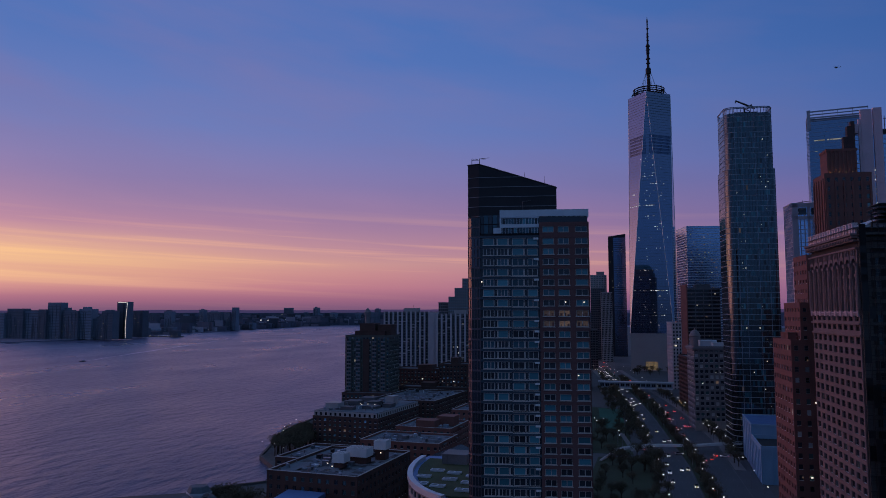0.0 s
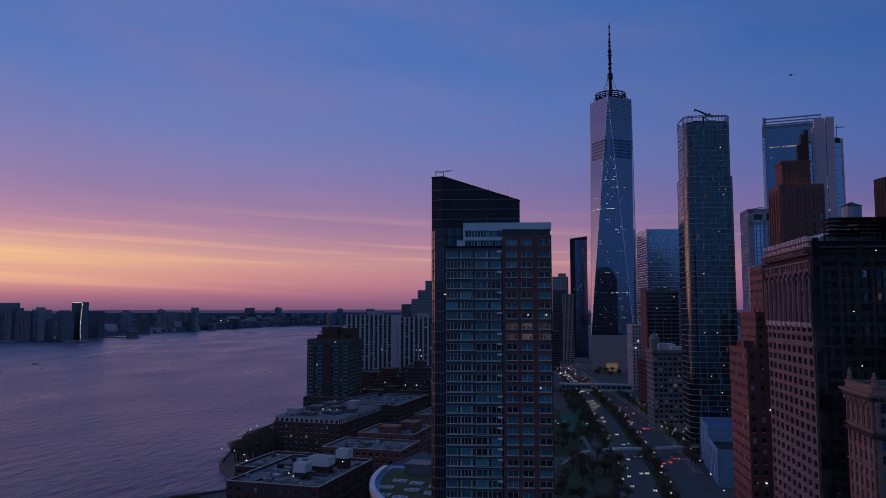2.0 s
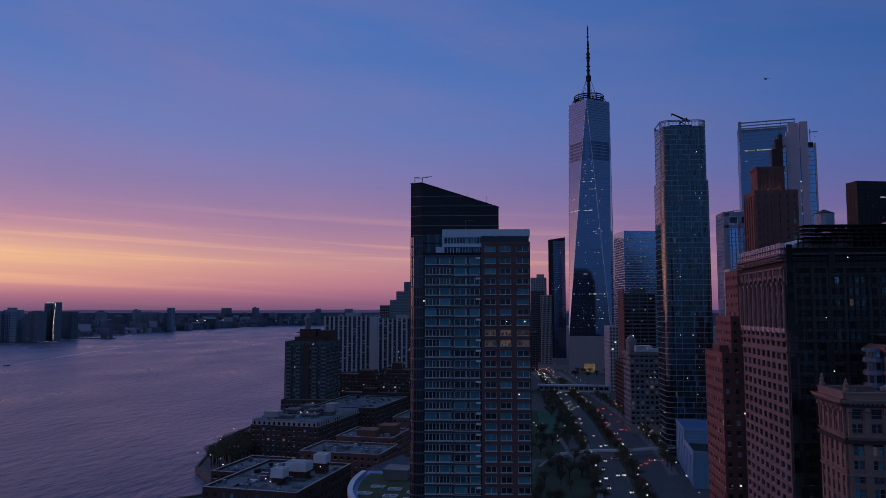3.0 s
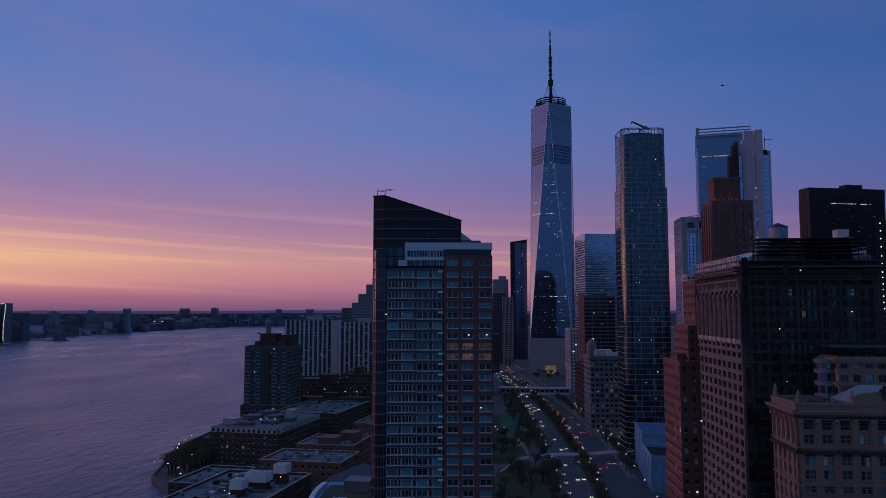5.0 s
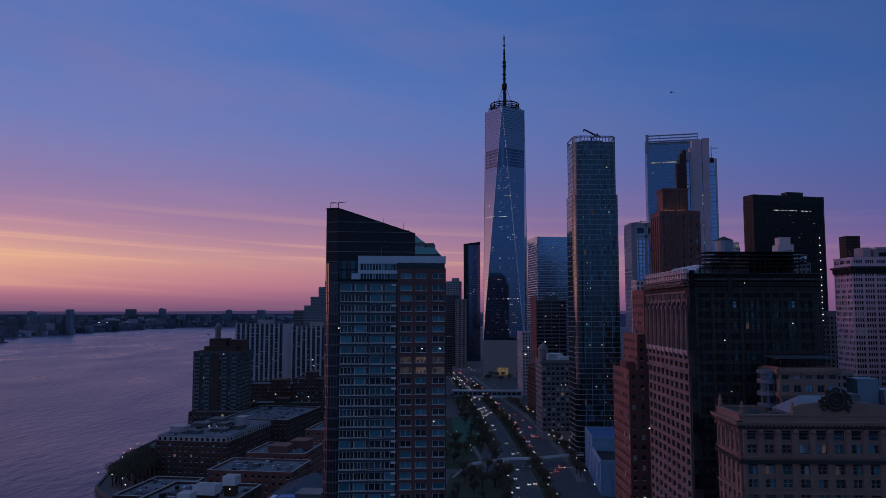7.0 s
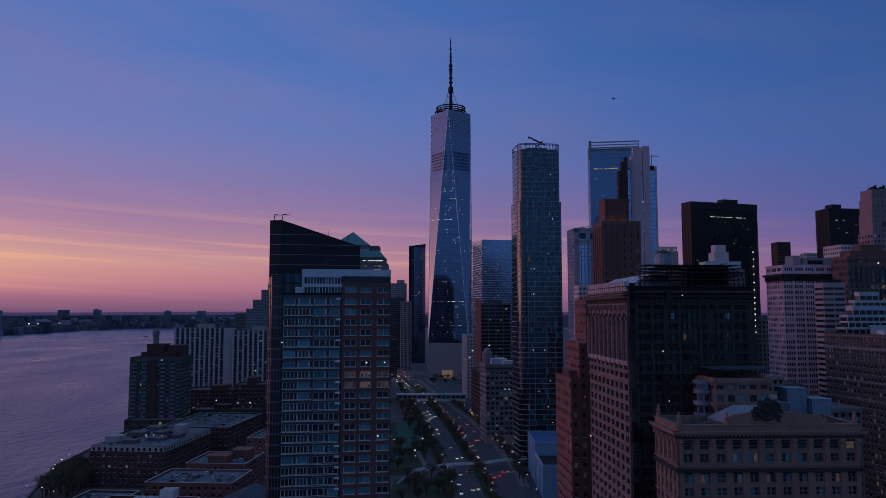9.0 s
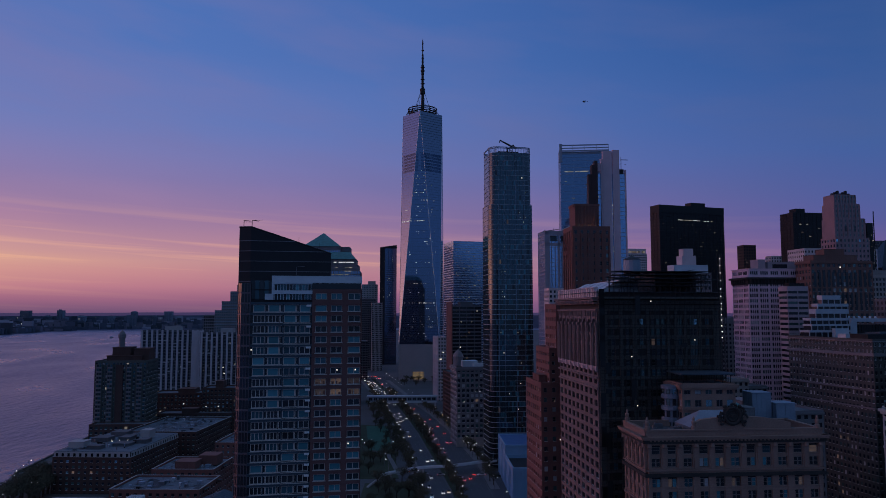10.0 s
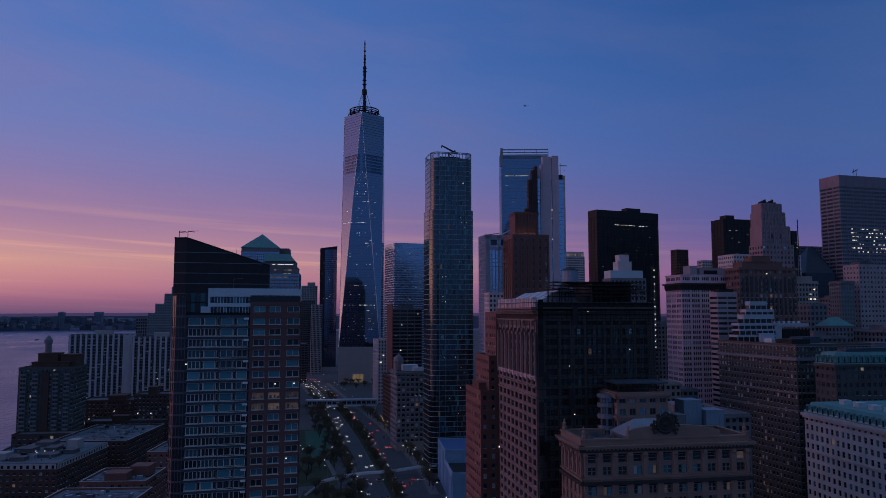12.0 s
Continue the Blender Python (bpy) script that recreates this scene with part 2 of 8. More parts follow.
# far land and facades: the bluish haze of distance is put into their colours
FAR_LAND = material("haze_tinted_wooded_land", (0.13, 0.14, 0.2), 0.95, vary=0.35, scale=0.006, fine=0.05, bump=0.0)
FAR_WALL = material("haze_tinted_facade", (0.16, 0.19, 0.24), 0.8, vary=0.3, scale=0.02, fine=0.2, bump=0.0, obj=0.45)
TYRE = material("tyre_rubber", (0.02, 0.02, 0.02), 0.8, vary=0.1)
CAR_PAINTS = [material("car_paint_" + n, c, 0.3, 0.2, vary=0.05, bump=0.0) for n, c in
              (("black", (0.015, 0.015, 0.018)), ("white", (0.6, 0.6, 0.6)), ("silver", (0.3, 0.31, 0.33)), ("yellow", (0.6, 0.36, 0.03)))]
CAR_GLASS = pane_material("car_glass", (0.05, 0.06, 0.07), 0.3)

PANE_DARK = pane_material("dark_window_pane", (0.03, 0.036, 0.044), 0.15)
PANE_SKY = pane_material("reflecting_window_pane", (0.35, 0.62, 0.7), 0.82, 0.12)
PANE_MID = pane_material("dim_window_pane", (0.12, 0.19, 0.19), 0.5)
PANE_BLIND = pane_material("window_with_pale_blind", (0.34, 0.34, 0.35), 0.0, 0.35)
PANE_SHADE = pane_material("window_with_blue_shade", (0.07, 0.225, 0.27), 0.0, 0.16)
PANE_SHADE_DIM = pane_material("window_with_dim_blue_shade", (0.04, 0.1, 0.13), 0.1, 0.12)
PANE_BAY = pane_material("corner_bay_mirror_glass", (0.13, 0.12, 0.14), 0.8, 0.08)
PANE_TEAL = pane_material("teal_pane_with_shade", (0.06, 0.14, 0.17), 0.25, 0.1)
FRAME_DIM = material("bronze_window_frame", (0.56, 0.5, 0.46), 0.6, 0.0, vary=0.15, scale=0.3, fine=2.0, bump=0.03)
FRAME_DARK = material("dark_window_frame", (0.16, 0.16, 0.15), 0.7, vary=0.2, scale=0.3, fine=2.0, bump=0.03)
SLAB_GREY = material("grey_slab_metal", (0.32, 0.37, 0.4), 0.6, 0.0, vary=0.3, scale=0.3, fine=1.5, bump=0.05)
METAL_SLATE = material("slate_blue_metal", (0.26, 0.31, 0.38), 0.55, 0.2, vary=0.2, scale=0.3, fine=1.5, bump=0.05)
GLASS_TOWER = pane_material("coated_tower_glass", (0.2, 0.255, 0.36), 0.92, 0.04)
GLASS_MIRROR = pane_material("blue_mirror_glass", (0.23, 0.33, 0.46), 0.88, 0.06)
GLASS_NAVY = pane_material("navy_tower_glass", (0.16, 0.21, 0.32), 0.85, 0.08)
GLASS_LOUVRE = pane_material("louvred_plant_glass", (0.09, 0.14, 0.24), 0.9, 0.15)
GLASS_TEAL = pane_material("dark_teal_tower_glass", (0.045, 0.075, 0.09), 0.8, 0.06, coat=1.5)
GLASS_BLACK = material("black_crown_glass", (0.032, 0.03, 0.034), 0.4, spec=0.25, vary=0.2, scale=0.1, fine=0.6, bump=0.0)
GLASS_BLUE = pane_material("blue_tower_glass", (0.3, 0.43, 0.6), 0.85, 0.16)
LIT_WARM = light_material("lit_room_warm", (1.0, 0.62, 0.44), 0.06, 0.85)
LIT_DIM = light_material("lit_room_dim", (1.0, 0.66, 0.52), 0.028, 0.85)
LIT_WHITE = light_material("lit_room_white", (1.0, 0.86, 0.68), 0.2, 0.5)
LIT_OFFICE = light_material("lit_office_ceiling", (0.95, 0.95, 0.95), 0.7)
LIT_SPOT = light_material("bright_lamp", (1.0, 0.9, 0.75), 1.0)
HEAD_LIGHT = light_material("headlight_glow", (1.0, 0.93, 0.86), 3.6)
TAIL_LIGHT = light_material("tail_light_glow", (1.0, 0.05, 0.05), 5.0)
STREET_GLOW = light_material("street_lamp_glow", (1.0, 0.93, 0.8), 3.2)


def water_material():
    m = material("river_water", (0.085, 0.092, 0.165), 0.16, spec=0.46, vary=0.25, scale=0.004, fine=0.05, bump=0.0, ior=1.33)
    nt = m.node_tree
    p = nt.nodes["Principled BSDF"]
    tc = nt.nodes.new("ShaderNodeTexCoord")
    mp = nt.nodes.new("ShaderNodeMapping")
    mp.inputs["Rotation"].default_value = (0, 0, 0.5)
    mp.inputs["Scale"].default_value = (1.0, 0.45, 1.0)
    nt.links.new(tc.outputs["Object"], mp.inputs[0])
    waves = nt.nodes.new("ShaderNodeTexNoise")
    waves.inputs["Scale"].default_value, waves.inputs["Detail"].default_value = 0.11, 7.0
    swell = nt.nodes.new("ShaderNodeTexNoise")
    swell.inputs["Scale"].default_value, swell.inputs["Detail"].default_value = 0.008, 3.0
    for n in (waves, swell):
        nt.links.new(mp.outputs[0], n.inputs["Vector"])
    b = nt.nodes.new("ShaderNodeBump")
    nt.links.new(math_node(nt, "MULTIPLY_ADD", swell.outputs[0], 0.9, 0.15), b.inputs["Strength"])
    b.inputs["Distance"].default_value = 4.6
    nt.links.new(waves.outputs[0], b.inputs["Height"])
    nt.links.new(b.outputs[0], p.inputs["Normal"])
    nt.links.new(math_node(nt, "MULTIPLY_ADD", swell.outputs[0], 0.3, 0.16), p.inputs["Roughness"])
    return m


WATER = water_material()
FAR_TOWN = material("haze_tinted_low_town", (0.088, 0.094, 0.13), 0.9, vary=0.2, scale=0.01, fine=0.2, bump=0.0)
# one colour per lot, with bluish distance haze mixed in
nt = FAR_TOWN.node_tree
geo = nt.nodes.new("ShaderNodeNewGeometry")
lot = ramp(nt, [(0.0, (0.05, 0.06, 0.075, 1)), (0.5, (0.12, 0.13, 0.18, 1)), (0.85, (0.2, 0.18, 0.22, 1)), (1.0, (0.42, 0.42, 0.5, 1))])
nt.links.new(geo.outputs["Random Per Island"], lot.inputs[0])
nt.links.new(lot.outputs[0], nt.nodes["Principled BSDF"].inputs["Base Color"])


# ---- building kit ----
def box(bm, x0, x1, y0, y1, z0, z1, mi=0, m=None):
    pts = [Vector((x, y, z)) for z in (z0, z1) for x, y in ((x0, y0), (x1, y0), (x1, y1), (x0, y1))]
    v = [bm.verts.new(m @ p if m else p) for p in pts]
    for f in ((3, 2, 1, 0), (4, 5, 6, 7), (0, 1, 5, 4), (1, 2, 6, 5), (2, 3, 7, 6), (3, 0, 4, 7)):
        bm.faces.new([v[i] for i in f]).material_index = mi


def prism(bm, pts, z0, z1, mi=0, top=None):
    """An upright prism over a plan polygon (counter-clockwise); top: its own height for each corner."""
    lo = [bm.verts.new((x, y, z0)) for x, y in pts]
    hi = [bm.verts.new((x, y, top[i] if top else z1)) for i, (x, y) in enumerate(pts)]
    n = len(pts)
    bm.faces.new(lo[::-1]).material_index = mi
    bm.faces.new(hi).material_index = mi
    for i in range(n):
        bm.faces.new((lo[i], lo[(i + 1) % n], hi[(i + 1) % n], hi[i])).material_index = mi


def rod(bm, a, b, r0, r1, sides=6, mi=0):
    a, b = Vector(a), Vector(b)
    q = (b - a).to_track_quat("Z", "Y")
    rings = []
    for p, r in ((a, r0), (b, r1)):
        rings.append([bm.verts.new(p + q @ Vector((r * math.cos(2 * math.pi * i / sides), r * math.sin(2 * math.pi * i / sides), 0))) for i in range(sides)])
    for i in range(sides):
        j = (i + 1) % sides
        bm.faces.new((rings[0][i], rings[0][j], rings[1][j], rings[1][i])).material_index = mi
    bm.faces.new(rings[0][::-1]).material_index = mi
    bm.faces.new(rings[1]).material_index = mi


def lathe(bm, profile, sides=12, cx=0.0, cy=0.0, mi=0):
    rings = [[bm.verts.new((cx + r * math.cos(2 * math.pi * i / sides), cy + r * math.sin(2 * math.pi * i / sides), z)) for i in range(sides)] for r, z in profile]
    for a, b in zip(rings, rings[1:]):
        for i in range(sides):
            j = (i + 1) % sides
            bm.faces.new((a[i], a[j], b[j], b[i])).material_index = mi
    bm.faces.new(rings[0][::-1]).material_index = mi
    bm.faces.new(rings[-1]).material_index = mi


def mesh_of(name, bm, mats):
    me = bpy.data.meshes.new(name)
    bm.to_mesh(me)
    bm.free()
    for m in mats if isinstance(mats, (list, tuple)) else [mats]:
        me.materials.append(m)
    return me


def part(name, bm, mats, parent, label="", kind=""):
    ob = new(name, mesh_of(name, bm, mats))
    ob.parent = parent
    return tagged(ob, label, kind=kind)


def shared(name, me, parent, m, label=""):
    ob = new(name, me)
    ob.parent = parent
    ob.matrix_basis = m
    return tagged(ob, label) if label else ob


def thing(name, label, category, x, y, z=0.0, yaw=0.0, group="", kind=""):
    ob = new(name)
    ob.matrix_basis = pose(x, y, z, 0, 0, yaw)
    return tagged(ob, label, category, group, kind)


def mesh_thing(name, bm, mats, label, category, group="", kind="", m=None):
    ob = new(name, mesh_of(name, bm, mats))
    if m is not None:
        ob.matrix_basis = m
    return tagged(ob, label, category, group, kind)


# faces of a w x d block whose front-left corner is the origin: u runs to the right as seen from outside, -y is outwards
def face_matrix(side, w, d):
    return {"S": Matrix.Identity(4), "E": pose(w, 0, 0, 0, 0, 90), "N": pose(w, d, 0, 0, 0, 180), "W": pose(0, d, 0, 0, 0, -90)}[side]


def face_width(side, w, d):
    return w if side in "SN" else d


WINDOW_MESHES = {}


def framed_panes(bm, w, h, nx, nz, f, deep, pane_index):
    """One connected frame of nx by nz lights; each light closed by a recessed pane, or left open where pane_index is None."""
    xs, zs = [-w / 2], [-h / 2]
    for i in range(nx):
        xs += [-w / 2 + f / 2 + (w - f) * i / nx + f / 2, -w / 2 + f / 2 + (w - f) * (i + 1) / nx - f / 2]
    for i in range(nz):
        zs += [-h / 2 + f / 2 + (h - f) * i / nz + f / 2, -h / 2 + f / 2 + (h - f) * (i + 1) / nz - f / 2]
    xs.append(w / 2)
    zs.append(h / 2)
    v = [[bm.verts.new((x, -deep, z)) for z in zs] for x in xs]
    for i in range(len(xs) - 1):
        for k in range(len(zs) - 1):
            q = (v[i][k], v[i + 1][k], v[i + 1][k + 1], v[i][k + 1])
            if i % 2 and k % 2:
                back = [bm.verts.new((p.co.x, -0.03, p.co.z)) for p in q]
                for j in range(4):
                    bm.faces.new((q[j], q[(j + 1) % 4], back[(j + 1) % 4], back[j]))
                if pane_index is not None:
                    bm.faces.new(back).material_index = pane_index
            else:
                bm.faces.new(q)
    line = [v[i][0] for i in range(len(xs))] + [v[-1][k] for k in range(1, len(zs))] + [v[i][-1] for i in range(len(xs) - 2, -1, -1)] + [v[0][k] for k in range(len(zs) - 2, 0, -1)]
    back = [bm.verts.new((p.co.x, 0, p.co.z)) for p in line]
    for j in range(len(line)):
        bm.faces.new((line[(j + 1) % len(line)], line[j], back[j], back[(j + 1) % len(line)]))


def window_mesh(w, h, style, pane, frame_mat, fw=0.07):
    """Frame bars, mullions and panes of one window, its middle at the origin, outwards to -y."""
    key = (round(w, 2), round(h, 2), style, pane.name, frame_mat.name)
    if key in WINDOW_MESHES:
        return WINDOW_MESHES[key]
    bm = bmesh.new()
    n = {"single": 1, "pair": 2, "triple": 3, "sash": 1}[style]
    framed_panes(bm, w, h, n, 2 if style == "sash" else 1, fw, 0.1, 1)
    me = mesh_of("window", bm, [frame_mat, pane])
    WINDOW_MESHES[key] = me
    return me


def pick(rnd, mix):
    r = rnd.random() * sum(w for _, w in mix)
    for m, w in mix:
        r -= w
        if r <= 0:
            return m
    return mix[-1][0]


MIX_HOME = [(PANE_DARK, 5), (PANE_MID, 3), (PANE_SKY, 1.0), (LIT_WARM, 0.15), (LIT_WHITE, 0.06)]
MIX_OFFICE = [(PANE_DARK, 6), (PANE_MID, 2), (PANE_BLIND, 1.2), (LIT_WARM, 0.1), (LIT_WHITE, 0.08)]


def set_windows(parent, slots, style, mix, rnd, frame_mat, limit=300):
    """slots: (matrix of the middle, width, height, distance rank). The nearest become parts, the rest one joined part."""
    slots = sorted(slots, key=lambda s: s[3])
    for m, w, h, _ in slots[:limit]:
        shared("window", window_mesh(w, h, style, pick(rnd, mix), frame_mat), parent, m)
    rest = slots[limit:]
    if rest:
        mats = [SILL] + [p for p, _ in mix]
        bm = bmesh.new()
        for m, w, h, _ in rest:
            p = pick(rnd, mix)
            box(bm, -w / 2, w / 2, -0.22, 0, -h / 2 - 0.06, -h / 2 + 0.08, 0, m)
            box(bm, -w / 2, w / 2, -0.04, -0.02, -h / 2 + 0.08, h / 2, mats.index(p, 1), m)
        part("window_rest", bm, mats, parent, kind="stuff")


def grid_face(bm, M, u0, u1, z0, z1, bays, floors, pier, spandrel, proud=0.35, mi=0, slots=None, fill=0.98, hfill=0.98, ends=True):
    """Piers and spandrels standing proud of the core, with openings between them; returns window slots."""
    bw, fh = (u1 - u0) / bays, (z1 - z0) / floors
    xs, zs = [u0], [z0]
    for i in range(bays):
        xs += [u0 + bw * i + pier / 2, u0 + bw * (i + 1) - pier / 2]
    for k in range(floors):
        zs += [z0 + fh * k + spandrel * 0.55, z0 + fh * (k + 1) - spandrel * 0.45]
    xs.append(u1)
    zs.append(z1)
    v = [[bm.verts.new(M @ Vector((x, -proud, z))) for z in zs] for x in xs]
    for i in range(len(xs) - 1):
        for k in range(len(zs) - 1):
            q = (v[i][k], v[i + 1][k], v[i + 1][k + 1], v[i][k + 1])
            if i % 2 and k % 2:
                corners = ((xs[i], zs[k]), (xs[i + 1], zs[k]), (xs[i + 1], zs[k + 1]), (xs[i], zs[k + 1]))
                back = [bm.verts.new(M @ Vector((x, 0, z))) for x, z in corners]
                for j in range(4):
                    bm.faces.new((q[j], q[(j + 1) % 4], back[(j + 1) % 4], back[j])).material_index = mi
            else:
                bm.faces.new(q).material_index = mi
    for line in ([v[i][0] for i in range(len(xs))], [v[i][-1] for i in range(len(xs) - 1, -1, -1)], [c for c in v[-1]], [c for c in v[0][::-1]])[: 4 if ends else 2]:
        inward = M.to_3x3() @ Vector((0, proud, 0))
        back = [bm.verts.new(c.co + inward) for c in (line[0], line[-1])]
        bm.faces.new([back[0], back[1]] + line[::-1]).material_index = mi
    if slots is not None:
        for k in range(floors):
            for i in range(bays):
                ww, hh = (bw - pier) * fill, (fh - spandrel) * hfill
                slots.append((M @ Matrix.Translation((u0 + bw * (i + 0.5), -0.06, z0 + fh * (k + 0.5) + spandrel * 0.05)), ww, hh, (-(z0 + fh * k), i)))
    return slots


def tower(name, label, x, y, yaw, w, d, z1, wall, fh=3.6, bay=3.6, pier=1.2, spandrel=1.4, mix=MIX_OFFICE, style="pair", sides="SW",
          windows=True, z0=0.0, core=PANE_DARK, frame_mat=STEEL, roof=ROOF_GREY, parapet=1.1, seed=1, limit=300, group="", cornice=0.0,
          proud=0.35, belts=(), low=None, category="building", parent=None):
    """A block with a gridded facade: core, wall of piers and spandrels, windows, roof deck and parapet."""
    rnd = random.Random(seed)
    ob = parent or thing(name, label, category, x, y, 0, yaw, group)
    bm = bmesh.new()
    box(bm, 0.0, w, 0.0, d, z0, z1, 0)
    part("core", bm, core, ob)
    bm = bmesh.new()
    slots = []
    for s in "SWEN":
        M, fw = face_matrix(s, w, d), face_width(s, w, d)
        nb, nf = max(1, round(fw / bay)), max(1, round((z1 - z0) / fh))
        got = [] if s in sides and windows else None
        grid_face(bm, M, -proud, fw + proud, z0, z1, nb, nf, pier, spandrel, proud, 0, got, ends=False)
        slots += [g for g in got or () if low is None or g[0].translation.z > low]
    bmesh.ops.remove_doubles(bm, verts=bm.verts, dist=0.002)
    part("wall", bm, wall, ob)
    bm, trim = bmesh.new(), bmesh.new()
    for s in "SWEN":
        M, fw = face_matrix(s, w, d), face_width(s, w, d)
        if cornice:
            box(trim, -cornice, fw + cornice, -cornice - proud, 0, z1 - cornice * 0.9, z1 + 0.05, 0, M)
            box(trim, -cornice * 0.6, fw + cornice * 0.6, -cornice * 0.6 - proud, 0, z1 - cornice * 1.6, z1 - cornice * 0.9, 0, M)
        if parapet:
            box(bm, -proud, fw + proud, -proud - 0.05, 0.25, z1, z1 + parapet, 0, M)
    if parapet:
        part("parapet", bm, wall, ob)
    if cornice:
        part("cornice", trim, wall, ob)
    for zb, hb, out in belts:
        trim = bmesh.new()
        for s in "SWEN":
            box(trim, -out, face_width(s, w, d) + out, -out - proud, 0, zb, zb + hb, 0, face_matrix(s, w, d))
        part("belt_course", trim, wall, ob)
    bm = bmesh.new()
    box(bm, 0.1, w - 0.1, 0.1, d - 0.1, z1, z1 + 0.12, 0)
    part("roof", bm, roof, ob)
    if slots:
        set_windows(ob, slots, style, mix, rnd, frame_mat, limit)
    return ob


def block_on(ob, name, x0, x1, y0, y1, z0, z1, mat, label=""):
    """A roof house, plant box or setback on a building, with a capping slab and a louvred or panelled face."""
    bm = bmesh.new()
    box(bm, x0, x1, y0, y1, z0, z1 - 0.25, 0)
    made = part(name, bm, mat, ob, label)
    bm = bmesh.new()
    box(bm, x0 - 0.2, x1 + 0.2, y0 - 0.2, y1 + 0.2, z1 - 0.25, z1, 0)
    part("cap", bm, mat, ob)
    bm = bmesh.new()
    n = max(2, int((x1 - x0) / 1.5))
    for i in range(n + 1):
        c = x0 + (x1 - x0) * i / n
        box(bm, c - 0.08, c + 0.08, y0 - 0.08, y0, z0, z1 - 0.25, 0)
    n = max(2, int((y1 - y0) / 1.5))
    for i in range(n + 1):
        c = y0 + (y1 - y0) * i / n
        box(bm, x0 - 0.08, x0, c - 0.08, c + 0.08, z0, z1 - 0.25, 0)
    part("panel_rib", bm, mat, ob, kind="stuff")
    return made


def water_tank(ob, x, y, z, r=1.8, h=3.6):
    bm = bmesh.new()
    lathe(bm, [(r, z + 2.3), (r, z + 2.3 + h)], 14, x, y)
    for k in range(6):
        lathe(bm, [(r + 0.04, z + 2.5 + h * k / 6), (r + 0.04, z + 2.6 + h * k / 6)], 14, x, y)
    tank = part("water_tank", bm, METAL_SLATE, ob, "weathered grey rooftop water tank on legs")
    bm = bmesh.new()
    lathe(bm, [(r * 1.06, z + 2.3 + h), (r * 1.06, z + 2.45 + h), (0.1, z + 3.7 + h)], 14, x, y)
    part("conical_roof", bm, METAL_DARK, tank)
    for a in range(4):
        bm = bmesh.new()
        px, py = x + r * 0.7 * (1 if a % 2 else -1), y + r * 0.7 * (1 if a > 1 else -1)
        rod(bm, (px, py, z), (px, py, z + 2.4), 0.12, 0.12, 5)
        part("leg", bm, METAL_DARK, tank)
    return tank


# ---- ground, river, far shore ----
def sheet(bm, pts, z, mi=0):
    bm.faces.new([bm.verts.new((x, y, z)) for x, y in pts]).material_index = mi


def edge_strip(pts, w0, w1):
    """Offsets a polyline to both sides: a closed plan polygon."""
    left, right = [], []
    for i, (x, y) in enumerate(pts):
        a, b = pts[max(0, i - 1)], pts[min(len(pts) - 1, i + 1)]
        dx, dy = b[0] - a[0], b[1] - a[1]
        n = math.hypot(dx, dy)
        left.append((x + dy / n * w0, y - dx / n * w0))
        right.append((x + dy / n * w1, y - dx / n * w1))
    return left, right


def ribbon(bm, pts, w0, w1, z0, z1, mi=0):
    """A solid strip along a polyline between two offsets to its right."""
    left, right = edge_strip(pts, w0, w1)
    vs = [[bm.verts.new((p[0], p[1], z)) for p, z in ((a, z0), (b, z0), (b, z1), (a, z1))] for a, b in zip(left, right)]
    for p, q in zip(vs, vs[1:]):
        for i in range(4):
            j = (i + 1) % 4
            bm.faces.new((p[i], p[j], q[j], q[i])).material_index = mi
    bm.faces.new(vs[0][::-1]).material_index = mi
    bm.faces.new(vs[-1]).material_index = mi


bm = bmesh.new()
sheet(bm, [(-6000, -3000), (6000, -3000), (6000, 5600), (-6000, 5600)], 0.0)
mesh_thing("water", bm, WATER, "wide river with small wind ripples at dusk", "river", kind="structure")

SHORE = [(-300, -300), (-300, 150), (-250, 296), (-214, 318), (-190, 345), (-198, 372), (-227, 404), (-240, 440), (-258, 490), (-266, 560), (-282, 700),
         (-300, 900), (-345, 1200), (-400, 1500), (-500, 2000), (-600, 2600), (-700, 4200)]
bm = bmesh.new()
prism(bm, [(2500, -300), (2500, 4200)] + SHORE[::-1], -3, 1.9)
bmesh.ops.recalc_face_normals(bm, faces=bm.faces)
mesh_thing("ground", bm, LAND, "flat paved city ground behind a stone river wall", "ground", kind="structure")
bm = bmesh.new()
ribbon(bm, SHORE[3:13], -1.2, 0.2, -2, 3.0)
mesh_thing("river_wall", bm, ROCK, "low stone river wall along the esplanade", "wall", kind="structure")
bm = bmesh.new()
ribbon(bm, SHORE[4:12], 0.4, 9, 1.8, 2.06)
mesh_thing("pavement_esplanade", bm, ROCK, "dark paved riverside esplanade", "pavement", kind="structure")

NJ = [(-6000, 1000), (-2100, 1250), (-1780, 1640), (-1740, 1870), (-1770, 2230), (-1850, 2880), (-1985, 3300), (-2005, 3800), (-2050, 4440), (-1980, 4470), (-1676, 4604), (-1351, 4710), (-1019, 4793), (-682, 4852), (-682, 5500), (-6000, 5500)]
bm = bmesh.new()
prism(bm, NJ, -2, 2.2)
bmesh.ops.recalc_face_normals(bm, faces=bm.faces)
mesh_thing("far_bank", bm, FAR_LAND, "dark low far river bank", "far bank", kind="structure")
